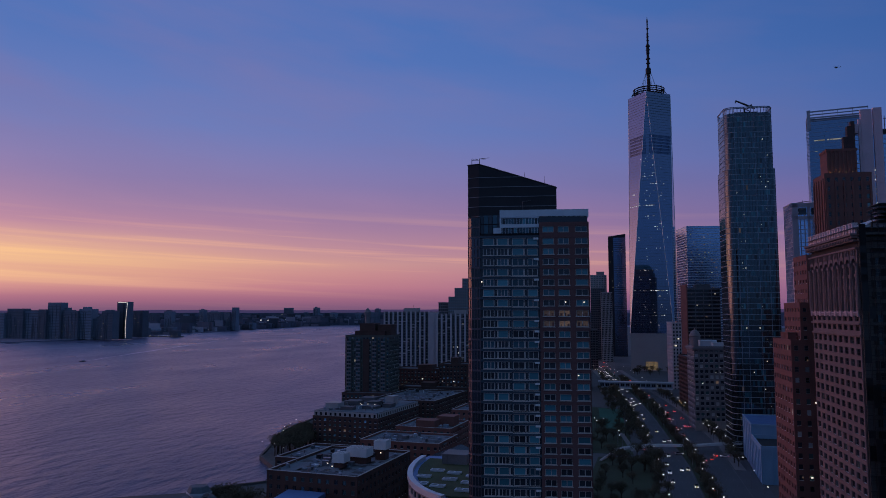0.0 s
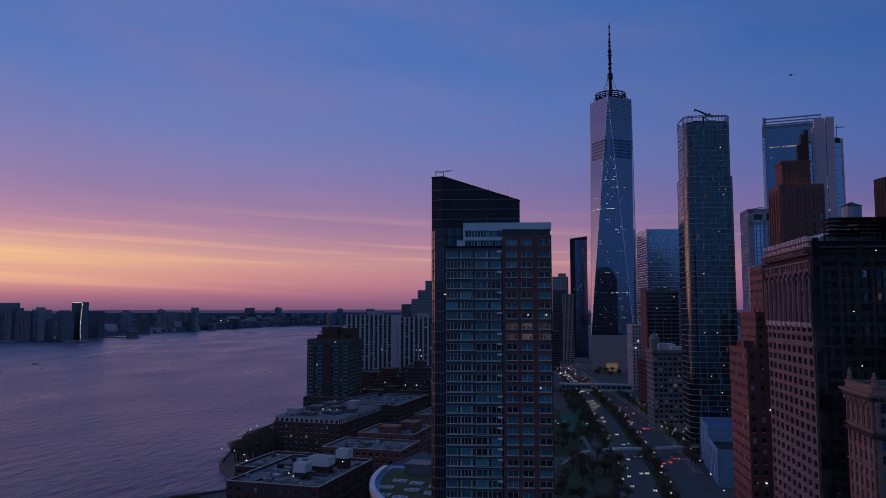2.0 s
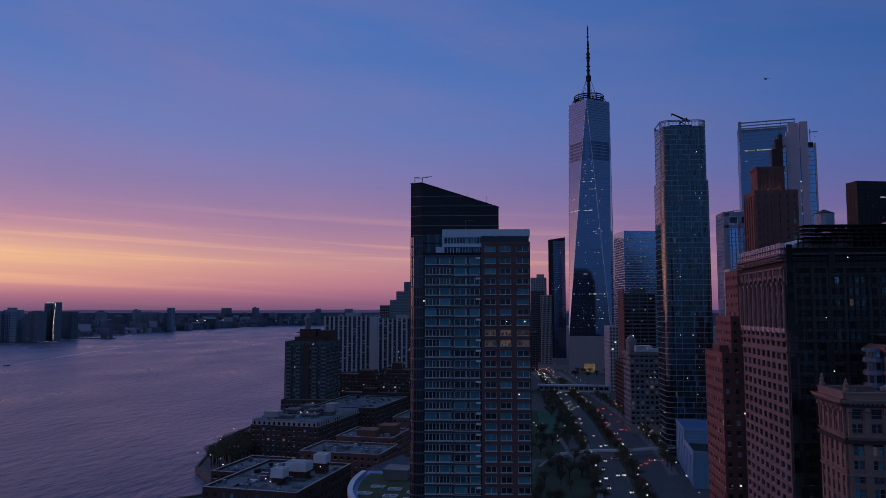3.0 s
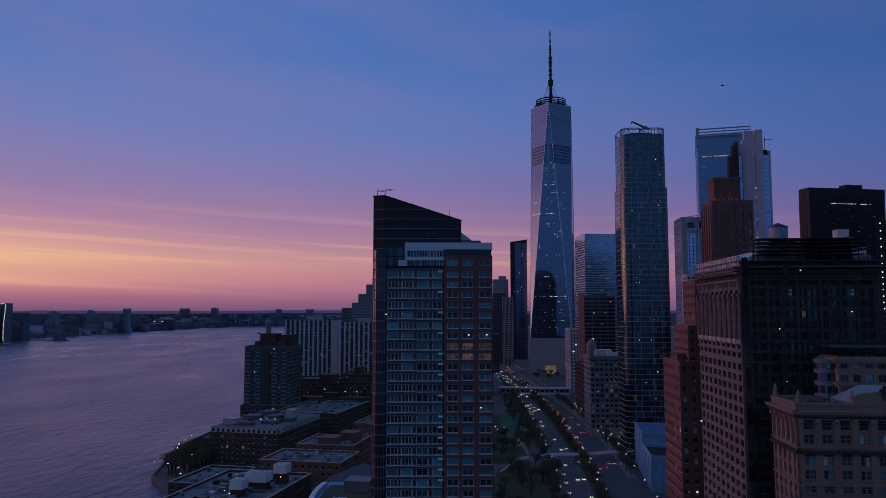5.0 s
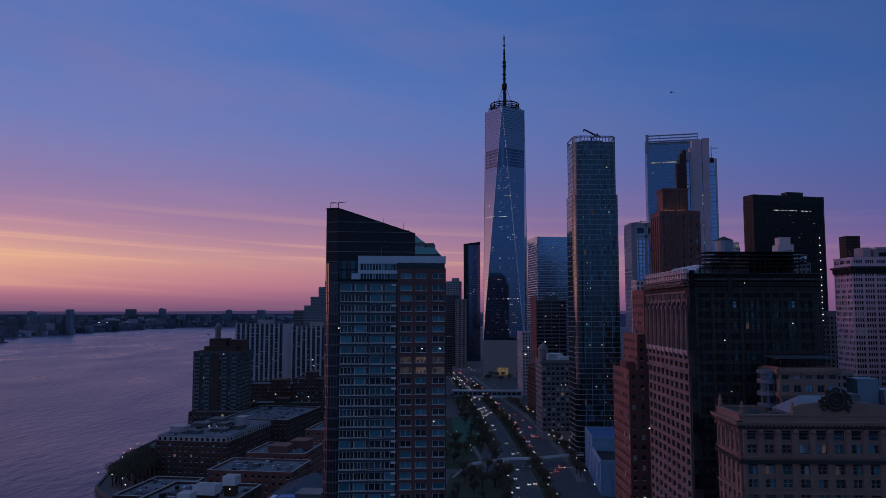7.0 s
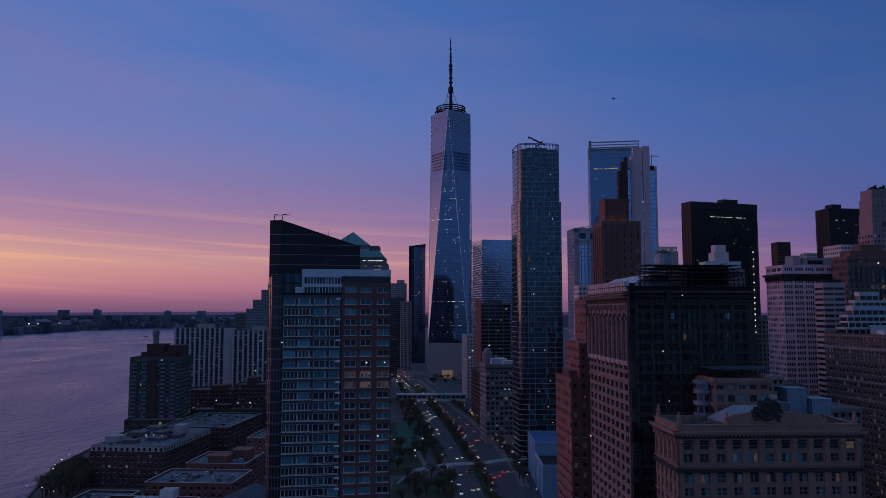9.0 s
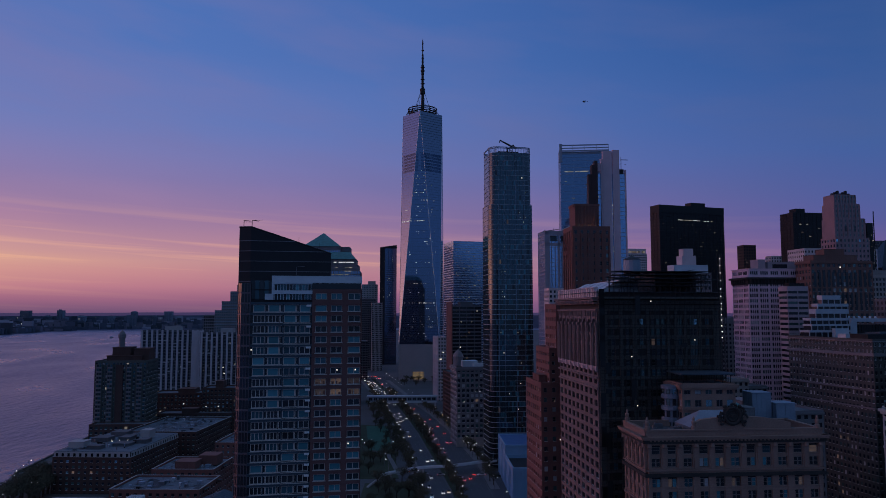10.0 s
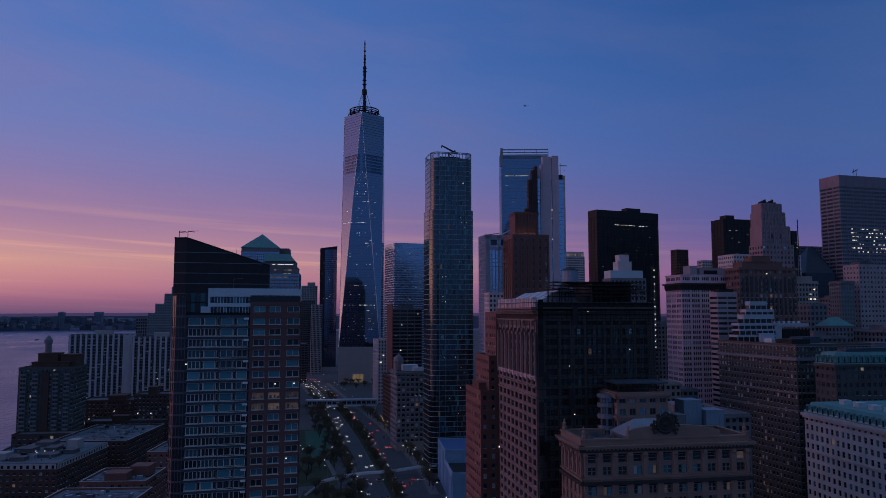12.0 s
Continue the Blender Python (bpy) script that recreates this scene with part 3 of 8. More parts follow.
# far ridge that closes the horizon; the haze on its upper band is a purple glow
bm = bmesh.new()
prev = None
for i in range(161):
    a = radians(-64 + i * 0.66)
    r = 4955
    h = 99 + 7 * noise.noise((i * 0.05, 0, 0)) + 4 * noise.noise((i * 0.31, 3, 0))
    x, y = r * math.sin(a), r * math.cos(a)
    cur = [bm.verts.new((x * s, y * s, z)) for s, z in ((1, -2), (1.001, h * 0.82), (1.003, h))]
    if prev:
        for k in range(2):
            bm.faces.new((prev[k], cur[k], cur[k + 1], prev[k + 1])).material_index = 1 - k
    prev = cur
# haze put in as emission of the ridge material
RIDGE_GLOW = light_material("far_ridge_haze_glow", lin(72, 62, 100)[:3], 0.75)
RIDGE_GLOW.node_tree.nodes["Principled BSDF"].inputs["Base Color"].default_value = (0.02, 0.02, 0.03, 1)
mesh_thing("backdrop_ridge", bm, [RIDGE_GLOW, FAR_LAND], "far wooded ridge on the horizon with a haze glow", "backdrop", kind="structure")
# low built-up land behind the far bank
rnd = random.Random(4)
bm = bmesh.new()
for i in range(1500):
    y = 2260 + 2150 * rnd.random() ** 0.8
    x = -1800 - (y - 2250) * 0.13 - (20 + 1500 * rnd.random() ** 1.4)
    if y > 3900:
        continue
    w, d, h = rnd.uniform(12, 55), rnd.uniform(10, 20), rnd.uniform(5, 16) + (26 if rnd.random() < 0.06 else 0) + (y - 2250) * 0.012
    box(bm, x, x + w, y, y + d, 1.5, h)
for i in range(1100):
    deg, back = rnd.uniform(-46, -9), rnd.random() ** 0.7
    a, rr = radians(deg), (4480 + 440 * back) if deg < -25.5 else 4902 + 46 * back
    x, y = rr * math.sin(a), rr * math.cos(a)
    w, h = rnd.uniform(15, 70), 6 + back * 66 * rnd.uniform(0.7, 1.0) + rnd.uniform(0, 12)
    box(bm, x, x + w, y, y + 8, 1.5, h)
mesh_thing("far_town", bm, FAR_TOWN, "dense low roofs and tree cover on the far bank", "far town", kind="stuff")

# ---- west side highway ----
LEFT_ROAD = [(17, 300), (10, 440), (5.5, 487), (-0.7, 548), (-10.6, 645), (-23.6, 745), (-33, 816), (-55, 962), (-84, 1142), (-130, 1400), (-190, 1750)]
RIGHT_ROAD = [(36, 300), (30, 440), (27, 513), (20.6, 574), (11.5, 662), (-1, 745), (-17, 830), (-38, 961), (-64, 1120), (-110, 1400), (-168, 1750)]
bm = bmesh.new()
ribbon(bm, LEFT_ROAD, -7, 7, 1.6, 1.95)
ribbon(bm, RIGHT_ROAD, -8, 10, 1.6, 1.952)
sheet(bm, [(-20, 462), (60, 470), (60, 492), (-20, 484)], 1.956)
sheet(bm, [(40, 380), (52, 380), (52, 475), (40, 475)], 1.958)
mesh_thing("road", bm, ASPHALT, "dark asphalt city highway with several lanes each way", "road", kind="structure")
bm = bmesh.new()
for pts, lanes in ((LEFT_ROAD, (-6.6, -3.3, 0, 3.3, 6.6)), (RIGHT_ROAD, (-7.6, -4.2, -0.8, 2.6, 6.0, 9.6))):
    for k, w in enumerate(lanes):
        l, r = edge_strip(pts, w - 0.09, w + 0.09)
        edge = k in (0, len(lanes) - 1)
        for (a, b), (c, d) in zip(zip(l, r), list(zip(l, r))[1:]):
            n = 1 if edge else max(1, int(math.hypot(c[0] - a[0], c[1] - a[1]) / 12))
            for i in range(n):
                f0, f1 = i / n, (i + (1 if edge else 0.3)) / n
                q = [(p[0] + (s[0] - p[0]) * f, p[1] + (s[1] - p[1]) * f) for p, s, f in ((a, c, f0), (b, d, f0), (b, d, f1), (a, c, f1))]
                sheet(bm, q, 1.966)
mesh_thing("lane_markings", bm, PAVING, "worn white lane lines on the asphalt", "road marking", kind="structure")
bm = bmesh.new()
ribbon(bm, LEFT_ROAD[0:9], 7.6, 12.5, 1.8, 2.14)
mesh_thing("median", bm, GRASS, "planted median strip between the carriageways", "median", kind="structure")
bm = bmesh.new()
ribbon(bm, LEFT_ROAD[0:9], -12.0, -7.6, 1.8, 2.12)
ribbon(bm, RIGHT_ROAD[1:9], 10.4, 16, 1.8, 2.12)
mesh_thing("pavement_roadside", bm, PAVING, "grey concrete pavement with raised kerb beside the highway", "pavement", kind="structure")
bm = bmesh.new()
prism(bm, [(-62, 470), (-14, 470), (-20, 560), (-34, 680), (-62, 690)], 1.7, 2.05)
prism(bm, [(-34, 310), (4, 310), (-2, 440), (-7, 462), (-34, 458)], 1.7, 2.05)
mesh_thing("lawn", bm, GRASS, "dark winter lawn beside the highway", "lawn", kind="structure")
bm = bmesh.new()
prism(bm, [(-39, 560), (-22, 564), (-30, 678), (-50, 680)], 1.9, 2.16)
mesh_thing("sports_court", bm, TURF, "green turf ball court", "court", kind="structure")
bm = bmesh.new()
ribbon(bm, [(-4, 505), (-8, 549), (-17, 619), (-37, 787)], -1.8, 1.8, 1.9, 2.2)
ribbon(bm, [(-14, 480), (-24, 545), (-36, 560)], -1.5, 1.5, 1.9, 2.21)
mesh_thing("footpath", bm, PAVING, "pale curving footpath through the lawn", "path", kind="structure")


# ---- the near residential tower ----
def near_tower():
    rnd = random.Random(11)
    ob = thing("residential_tower", "red brick and blue glass apartment tower with dark sloping crown", "tower", -24.5, 192.4, 0, 10)
    FH, Z0, NF = 2.605, 0.3, 41
    top = Z0 + NF * FH
    bm = bmesh.new()
    box(bm, -18.6, -2.95, 0.3, 20, 0, top, 0)
    box(bm, -2.95, 9.2, 0.1, 20, 0, 112.2, 0)
    part("core", bm, PANE_DARK, ob)
    # brick half: piers and spandrels
    cols = [(-2.15, 0.75), (1.7, 4.55), (6.0, 9.15)]
    bm = bmesh.new()
    edges = [-2.95] + [e for c in cols for e in c] + [9.45]
    zs = [0.0]
    for k in range(NF):
        zs += [Z0 + k * FH + 0.45, Z0 + (k + 1) * FH - 0.52]
    zs += [107.95, 109.6, 110.5]
    xs = edges
    v = [[bm.verts.new((x, -0.35, z)) for z in zs] for x in xs]
    for i in range(len(xs) - 1):
        for k in range(len(zs) - 1):
            q = (v[i][k], v[i + 1][k], v[i + 1][k + 1], v[i][k + 1])
            if i % 2 and k % 2:
                back = [bm.verts.new((p.co.x, 0.1, p.co.z)) for p in q]
                for j in range(4):
                    bm.faces.new((q[j], q[(j + 1) % 4], back[(j + 1) % 4], back[j]))
            else:
                bm.faces.new(q)
    box(bm, 9.2, 9.45, -0.35, 0.1, 0, 110.5)
    box(bm, -2.95, 9.45, -0.3, 0.1, 110.5, 110.6)
    M = face_matrix("E", 9.2, 20)
    grid_face(bm, M, 0, 20, 0, 110.4, 5, NF, 1.6, 1.0, 0.25)
    M = face_matrix("N", 9.2, 20)
    grid_face(bm, M, 0, 27, 0, top, 7, NF, 1.6, 1.0, 0.25)
    part("brick_wall", bm, material("plum_brick", (0.16, 0.078, 0.074), 0.9, vary=0.25, scale=0.2, fine=3.0), ob, "dark red brick wall")
    # glass half: slab edges and metal spandrels
    bm = bmesh.new()
    box(bm, -18.0, -2.95, -0.08, 0.3, -0.42, 0.2)
    band = mesh_of("spandrel", bm, METAL_BLUE)
    for k in range(NF + 1):
        shared("spandrel", band, ob, Matrix.Translation((0, 0, Z0 + k * FH)), "dark blue-grey metal spandrel band")
    for u in (-14.3, -10.1, -6.1):
        bm = bmesh.new()
        box(bm, u - 0.12, u + 0.12, 0.1, 0.3, 0, top)
        part("mullion", bm, METAL_BLUE, ob)
    sill_mesh = []
    for u0, u1, y0, y1, h in [(-17.4, -10.0, -0.3, 0.0, 0.15), (-10.0, -3.3, -0.24, 0.0, 0.13)] + [(a - 0.2, b + 0.15, -0.5, -0.3, 0.13) for a, b in cols]:
        bm = bmesh.new()
        box(bm, u0, u1, y0, y1, 0, h)
        sill_mesh.append(mesh_of("sill", bm, FRAME_DIM))
    bm = bmesh.new()
    box(bm, -4.4, -3.2, -0.34, 0.0, 0, 0.5)
    box_mesh = mesh_of("vent_box", bm, SILL)
    for k in range(NF):
        for me, dz in zip(sill_mesh, (0.2, 0.1, 0.38, 0.38, 0.38)):
            shared("sill", me, ob, Matrix.Translation((0, 0, Z0 + k * FH + dz)))
        if k % 2 == 0 or rnd.random() < 0.4:
            shared("vent_box", box_mesh, ob, Matrix.Translation((0, 0, Z0 + k * FH + 1.7)), "pale metal vent box")
    # windows: shared meshes, a pane inside each frame
    frames, panes = {}, {}

    def win(u, z, w, h, y, n, mat):
        key = (round(w, 2), round(h, 2), n)
        if key not in frames:
            b = bmesh.new()
            framed_panes(b, w, h, n, 1, 0.14, 0.14, None)
            frames[key] = mesh_of("window", b, FRAME_DIM)
        key2 = key + (mat.name,)
        if key2 not in panes:
            b = bmesh.new()
            box(b, -w / 2 + 0.05, w / 2 - 0.05, -0.05, -0.02, -h / 2 + 0.05, h / 2 - 0.05)
            panes[key2] = mesh_of("pane", b, mat)
        wob = shared("window", frames[key], ob, Matrix.Translation((u, y, z)))
        shared("pane", panes[key2], wob, Matrix.Identity(4))

    lit_rows = {(33, 0): LIT_WARM, (33, 1): LIT_WARM, (33, 2): LIT_DIM, (32, 0): LIT_DIM, (32, 1): LIT_WARM, (32, 2): LIT_WARM}
    for k in range(NF - 1, 11, -1):
        z = Z0 + k * FH
        left, right = rnd.random() < 0.55, rnd.random() < 0.55
        for j, (a, b, n) in enumerate(((-17.3, -14.45, 3), (-13.6, -10.95, 3), (-9.85, -6.9, 2), (-5.95, -3.4, 2))):
            shaded = left if j < 2 else right
            r = rnd.random()
            mat = PANE_SHADE if r < (0.72 if shaded else 0.06) else PANE_SHADE_DIM if r < (0.9 if shaded else 0.3) else PANE_DARK
            win((a + b) / 2, z + 1.26, b - a, 1.86, 0.28, 1 if mat is PANE_SHADE else n, mat)
        for j, u in enumerate((-14.02, -10.4, -6.42)):
            win(u, z + 1.26, 0.8, 1.86, 0.28, 1, PANE_DARK)
        for j, (a, b) in enumerate(cols):
            r = rnd.random()
            mat = PANE_SHADE if r < 0.4 else PANE_SHADE_DIM if r < 0.55 else PANE_DARK
            mat = lit_rows.get((k, j), mat)
            win((a + b) / 2, z + 1.28, b - a - 0.06, 1.62, 0.06, 1 if mat is PANE_SHADE and r < 0.2 else 2, mat)
            if mat in (LIT_WARM, LIT_DIM):
                for q in range(3):
                    bb = bmesh.new()
                    u0, hh = a + 0.3 + q * 0.9 + rnd.uniform(0, 0.2), rnd.uniform(0.4, 1.2)
                    box(bb, u0, u0 + rnd.uniform(0.2, 0.6), 0.0, 0.03, z + 0.52, z + 0.52 + hh)
                    part("room_furniture", bb, BRICK_BROWN, ob, "dark furniture seen through a lit window")
    for a, b in cols:
        win((a + b) / 2, 108.78, b - a - 0.06, 1.55, 0.06, 2, PANE_SHADE if a < 6 else PANE_SHADE_DIM)
    bm = bmesh.new()
    for k in range(12):
        z = Z0 + k * FH
        for a, b in [(-17.3, -14.45), (-13.7, -10.95), (-9.85, -6.9), (-5.95, -3.4)]:
            box(bm, a, b, 0.24, 0.27, z + 0.34, z + 2.2)
        for a, b in cols:
            box(bm, a, b, 0.02, 0.05, z + 0.48, z + 2.1)
    part("lower_windows", bm, PANE_SHADE_DIM, ob, kind="stuff")
    for u, k in ((3.4, 34), (8.0, 34), (-17.6, 36), (6.4, 27)):
        bm = bmesh.new()
        lathe(bm, [(0.05, k * FH + 1.6), (0.17, k * FH + 1.7), (0.17, k * FH + 1.85), (0.05, k * FH + 1.95)], 8, u, -0.02)
        part("ceiling_lamp", bm, LIT_SPOT, ob, "bright lamp seen through a window")
    # penthouse
    bm = bmesh.new()
    box(bm, -12.6, 9.2, 0.6, 18, 107.9, 113.0)
    part("penthouse_core", bm, PANE_DARK, ob)
    bm = bmesh.new()
    box(bm, -12.95, 9.5, 0.1, 18.4, 112.0, 113.9)
    box(bm, -12.9, 9.4, 0.2, 0.7, 111.8, 112.0)
    box(bm, -12.9, -2.9, 0.15, 0.7, 109.35, 110.25)
    box(bm, -12.95, -12.5, 0.1, 18.2, 107.9, 112.0)
    box(bm, -14.6, -12.9, 0.5, 4, 107.9, 109.4)
    for i in range(29):
        u = -12.3 + i * 0.75
        box(bm, u - 0.05, u + 0.05, 0.45, 0.62, 107.9, 111.9)
    part("penthouse_cladding", bm, METAL_PALE, ob, "pale metal penthouse fascia")
    for i in range(28):
        a = -12.25 + i * 0.75
        b = bmesh.new()
        box(b, a, a + 0.64, 0.5, 0.56, 110.35, 111.75)
        part("pane", b, rnd.choices((PANE_SHADE, PANE_SHADE_DIM, PANE_DARK), (2, 3, 3))[0], ob)
        if a < -3.4:
            b = bmesh.new()
            box(b, a, a + 0.64, 0.5, 0.56, 108.0, 109.3)
            part("pane", b, rnd.choices((PANE_SHADE, PANE_SHADE_DIM, PANE_DARK), (2, 3, 3))[0], ob)
    # two glazed storeys between the corner bay and the penthouse
    for i in range(5):
        for z in (108.0, 110.5):
            b = bmesh.new()
            a = -18.1 + i * 1.12
            box(b, a, a + 1.0, 1.05, 1.14, z, z + 2.2)
            part("pane", b, PANE_SHADE_DIM if i % 2 else PANE_DARK, ob)
    # dark crown with its sloping top, and the canted corner bay that runs to the ground
    def roof(u):
        return 126.2 - max(0.0, u + 18.2) * 0.325
    plan = [(-18.3, 1.2), (1.6, 1.2), (1.6, 20), (-20.9, 20), (-21.2, 2.4)]
    bm = bmesh.new()
    prism(bm, plan, 107.0, 0, 0, [roof(u) for u, _ in plan])
    part("crown", bm, GLASS_BLACK, ob, "dark glass crown with sloping top edge")
    bm = bmesh.new()
    for i in range(5):
        z = 112.4 + i * 2.55
        e = min(1.62, (126.2 - z) / 0.325 - 18.2)
        bm = bmesh.new()
        box(bm, -18.3, e, 1.12, 1.22, z, z + 0.14)
        M = Matrix.Translation((-18.3, 1.2, 0)) @ Matrix.Rotation(math.atan2(1.2, -2.9), 4, "Z")
        box(bm, 0.0, 3.1, -0.02, 0.1, z, z + 0.14, 0, M)
        part("crown_band", bm, STEEL, ob, "thin horizontal metal band of the crown")
    for (a, ya), (b, yb) in zip(plan, plan[1:] + plan[:1]):
        n = 6 if abs(b - a) > 6 else 1
        for i in range(n):
            bm = bmesh.new()
            p, q = [Vector((a + (b - a) * f, ya + (yb - ya) * f, roof(a + (b - a) * f))) for f in (i / n, (i + 1) / n)]
            rod(bm, p, q, 0.16, 0.16, 4)
            part("coping", bm, METAL_DARK, ob)
    bay = [(-18.0, 0.2), (-18.0, 8), (-20.9, 8), (-21.1, 2.0), (-20.2, 0.8)]
    bm = bmesh.new()
    prism(bm, bay[::-1], 0, 112.0)
    bmesh.ops.recalc_face_normals(bm, faces=bm.faces)
    part("corner_bay", bm, PANE_BAY, ob, "canted glazed corner bay")
    bm = bmesh.new()
    pts = [(-18.0, 0.2), (-20.2, 0.8), (-21.1, 2.0), (-20.9, 8)]
    for (a, ya), (b, yb) in zip(pts, pts[1:]):
        L = math.hypot(b - a, yb - ya)
        M = Matrix.Translation((b, yb, 0)) @ Matrix.Rotation(math.atan2(ya - yb, a - b), 4, "Z")
        for k in range(43):
            z = Z0 + k * FH
            box(bm, 0, L, -0.1, 0.05, z - 0.35, z + 0.1, 0, M)
            if k % 5 in (1, 2):
                box(bm, 0.05, L - 0.05, -0.06, 0.05, z + 0.1, z + 2.2, 1, M)
        n = max(1, round(L / 0.9))
        for i in range(n + 1):
            c = L * i / n
            box(bm, c - 0.05, c + 0.05, -0.12, 0.05, 0, 112.0, 0, M)
    part("bay_frame", bm, [material("mauve_metal", (0.12, 0.1, 0.115), 0.5, 0.3, vary=0.15), PANE_DARK], ob)
    # roof rig: window-cleaning davit frame, masts
    bm = bmesh.new()
    for u in (-20.2, -18.2):
        rod(bm, (u, 3, 126), (u, 3, 128.0), 0.09, 0.09, 5)
        rod(bm, (u, 3, 128.0), (u + 1.6, 2.6, 127.8), 0.07, 0.07, 5)
    rod(bm, (-20.2, 3, 127.6), (-18.2, 3, 127.6), 0.06, 0.06, 5)
    rod(bm, (-18.2, 3, 128.0), (-15.6, 2.4, 128.1), 0.07, 0.05, 5)
    part("davit", bm, METAL_DARK, ob, "roof-edge window-cleaning davit")
    for u, h in ((-6.5, 1.5), (-1.4, 2.0)):
        bm = bmesh.new()
        rod(bm, (u, 1.6, roof(u) - 0.3), (u, 1.6, roof(u) + h), 0.06, 0.03, 5)
        part("mast", bm, METAL_DARK, ob)
    bm = bmesh.new()
    rod(bm, (-7.0, 0.9, 113.8), (-7.0, 0.9, 116.2), 0.06, 0.06, 5)
    rod(bm, (-7.0, 0.9, 116.2), (-4.9, 0.9, 116.35), 0.05, 0.05, 5)
    part("roof_davit", bm, STEEL, ob)
    return ob


near_tower()


# ---- the tallest tower ----
def tall_tower():
    rnd = random.Random(5)
    ob = thing("skyscraper", "very tall tapering blue glass skyscraper with chamfered faces and a mast", "skyscraper", 0, 1150, 0, -7.3)
    H, B, TOP = 31.2, 56.0, 417.0
    base = [(-H, -H), (H, -H), (H, H), (-H, H)]
    bm = bmesh.new()
    for x0, x1, y0, y1 in ((-H, H, -H, H),):
        box(bm, x0, x1, y0, y1, 0, B)
    panels = material("podium_panels", (0.42, 0.38, 0.38), 0.6, vary=0.1, scale=0.05, fine=0.5)
    part("podium", bm, panels, ob, "pale panelled podium")
    bm = bmesh.new()
    box(bm, -0.12, 0.12, -0.3, 0, 4, B - 1)
    fin = mesh_of("fin", bm, panels)
    bm = bmesh.new()
    box(bm, 0, 2 * H, -0.4, 0, B - 1.2, B)
    ledge = mesh_of("ledge", bm, panels)
    for s in "SW":
        M = Matrix.Translation((-H, -H, 0)) @ face_matrix(s, 2 * H, 2 * H)
        for i in range(26):
            shared("fin", fin, ob, M @ Matrix.Translation((i * 2.5, 0, 0)))
        shared("ledge", ledge, ob, M)
    bm = bmesh.new()
    box(bm, -10, 7, -H - 0.6, -H - 0.3, 4, 15)
    part("entrance_glow", bm, light_material("lit_entrance", (1.0, 0.68, 0.34), 0.17, 0.8), ob, "tall lit lobby entrance")
    bm = bmesh.new()
    for i in range(9):
        box(bm, -10.2 + i * 2.1, -9.7 + i * 2.1, -H - 0.9, -H - 0.6, 4, 15.4)
    for z in (7.5, 12.4):
        box(bm, -10.2, 7.2, -H - 0.85, -H - 0.6, z, z + 0.4)
    part("entrance_fins", bm, STEEL, ob)
    tops = [(0, -H), (H, 0), (0, H), (-H, 0)]
    bm = bmesh.new()
    lo = [bm.verts.new((x, y, B)) for x, y in base]
    hi = [bm.verts.new((x, y, TOP)) for x, y in tops]
    for i in range(4):
        bm.faces.new((lo[i], lo[(i + 1) % 4], hi[i]))
        bm.faces.new((hi[i], lo[(i + 1) % 4], hi[(i + 1) % 4]))
    bm.faces.new(hi)
    part("glass_facade", bm, GLASS_TOWER, ob, "faceted blue mirror glass faces")
    bm = bmesh.new()
    for i in range(4):
        for a, b in ((lo_, hi_) for lo_, hi_ in ((base[i], tops[i]), (base[(i + 1) % 4], tops[i]))):
            rod(bm, (*a, B), (*b, TOP), 0.4, 0.4, 4)
    part("edge_trim", bm, METAL_PALE, ob, "bright metal edge trim")

    def front(x, z):
        """y of the glass in front at height z, on the south side."""
        f = (z - B) / (TOP - B)
        # plan at f: octagon between the two squares
        pts = [Vector((a[0] + (b[0] - a[0]) * f, a[1] + (b[1] - a[1]) * f)) for a, b in ((base[3], tops[3]), (base[0], tops[3]), (base[0], tops[0]), (base[1], tops[0]), (base[1], tops[1]))]
        for p, q in zip(pts, pts[1:]):
            if p.x <= x <= q.x and q.x > p.x + 1e-6:
                return p.y + (q.y - p.y) * (x - p.x) / (q.x - p.x)
        return None
    # floor lines
    bm = bmesh.new()
    for k in range(88):
        z = B + 3 + k * 4.05
        f = (z - B) / (TOP - B)
        ring = []
        for i in range(4):
            for a, b in ((base[i], tops[(i - 1) % 4]), (base[i], tops[i])):
                ring.append(Vector((a[0] + (b[0] - a[0]) * f, a[1] + (b[1] - a[1]) * f, z)) * 1.0)
        for p, q in zip(ring, ring[1:] + ring[:1]):
            if (q - p).length < 0.3:
                continue
            n = Vector((q.y - p.y, p.x - q.x, 0)).normalized() * 0.12
            h = 0.3 if k < 80 else 0.7
            v = [bm.verts.new(c) for c in (p + n, q + n, q + n + Vector((0, 0, h)), p + n + Vector((0, 0, h)))]
            bm.faces.new(v)
    part("floor_line", bm, GLASS_TEAL, ob, kind="stuff")
    # louvred plant floors
    bm = bmesh.new()
    for z in range(322, 352, 5):
        for i in range(40):
            x = -29 + i * 1.5
            y = front(x, z)
            y2 = front(x + 0.9, z)
            if y is None or y2 is None or abs(x) < 2.5:
                continue
            v = [bm.verts.new(c) for c in ((x, y - 0.2, z), (x + 0.9, y2 - 0.2, z), (x + 0.9, y2 - 0.2, z + 3.6), (x, y - 0.2, z + 3.6))]
            bm.faces.new(v)
    part("plant_louvre", bm, GLASS_LOUVRE, ob, "dark plant floor louvres", kind="stuff")
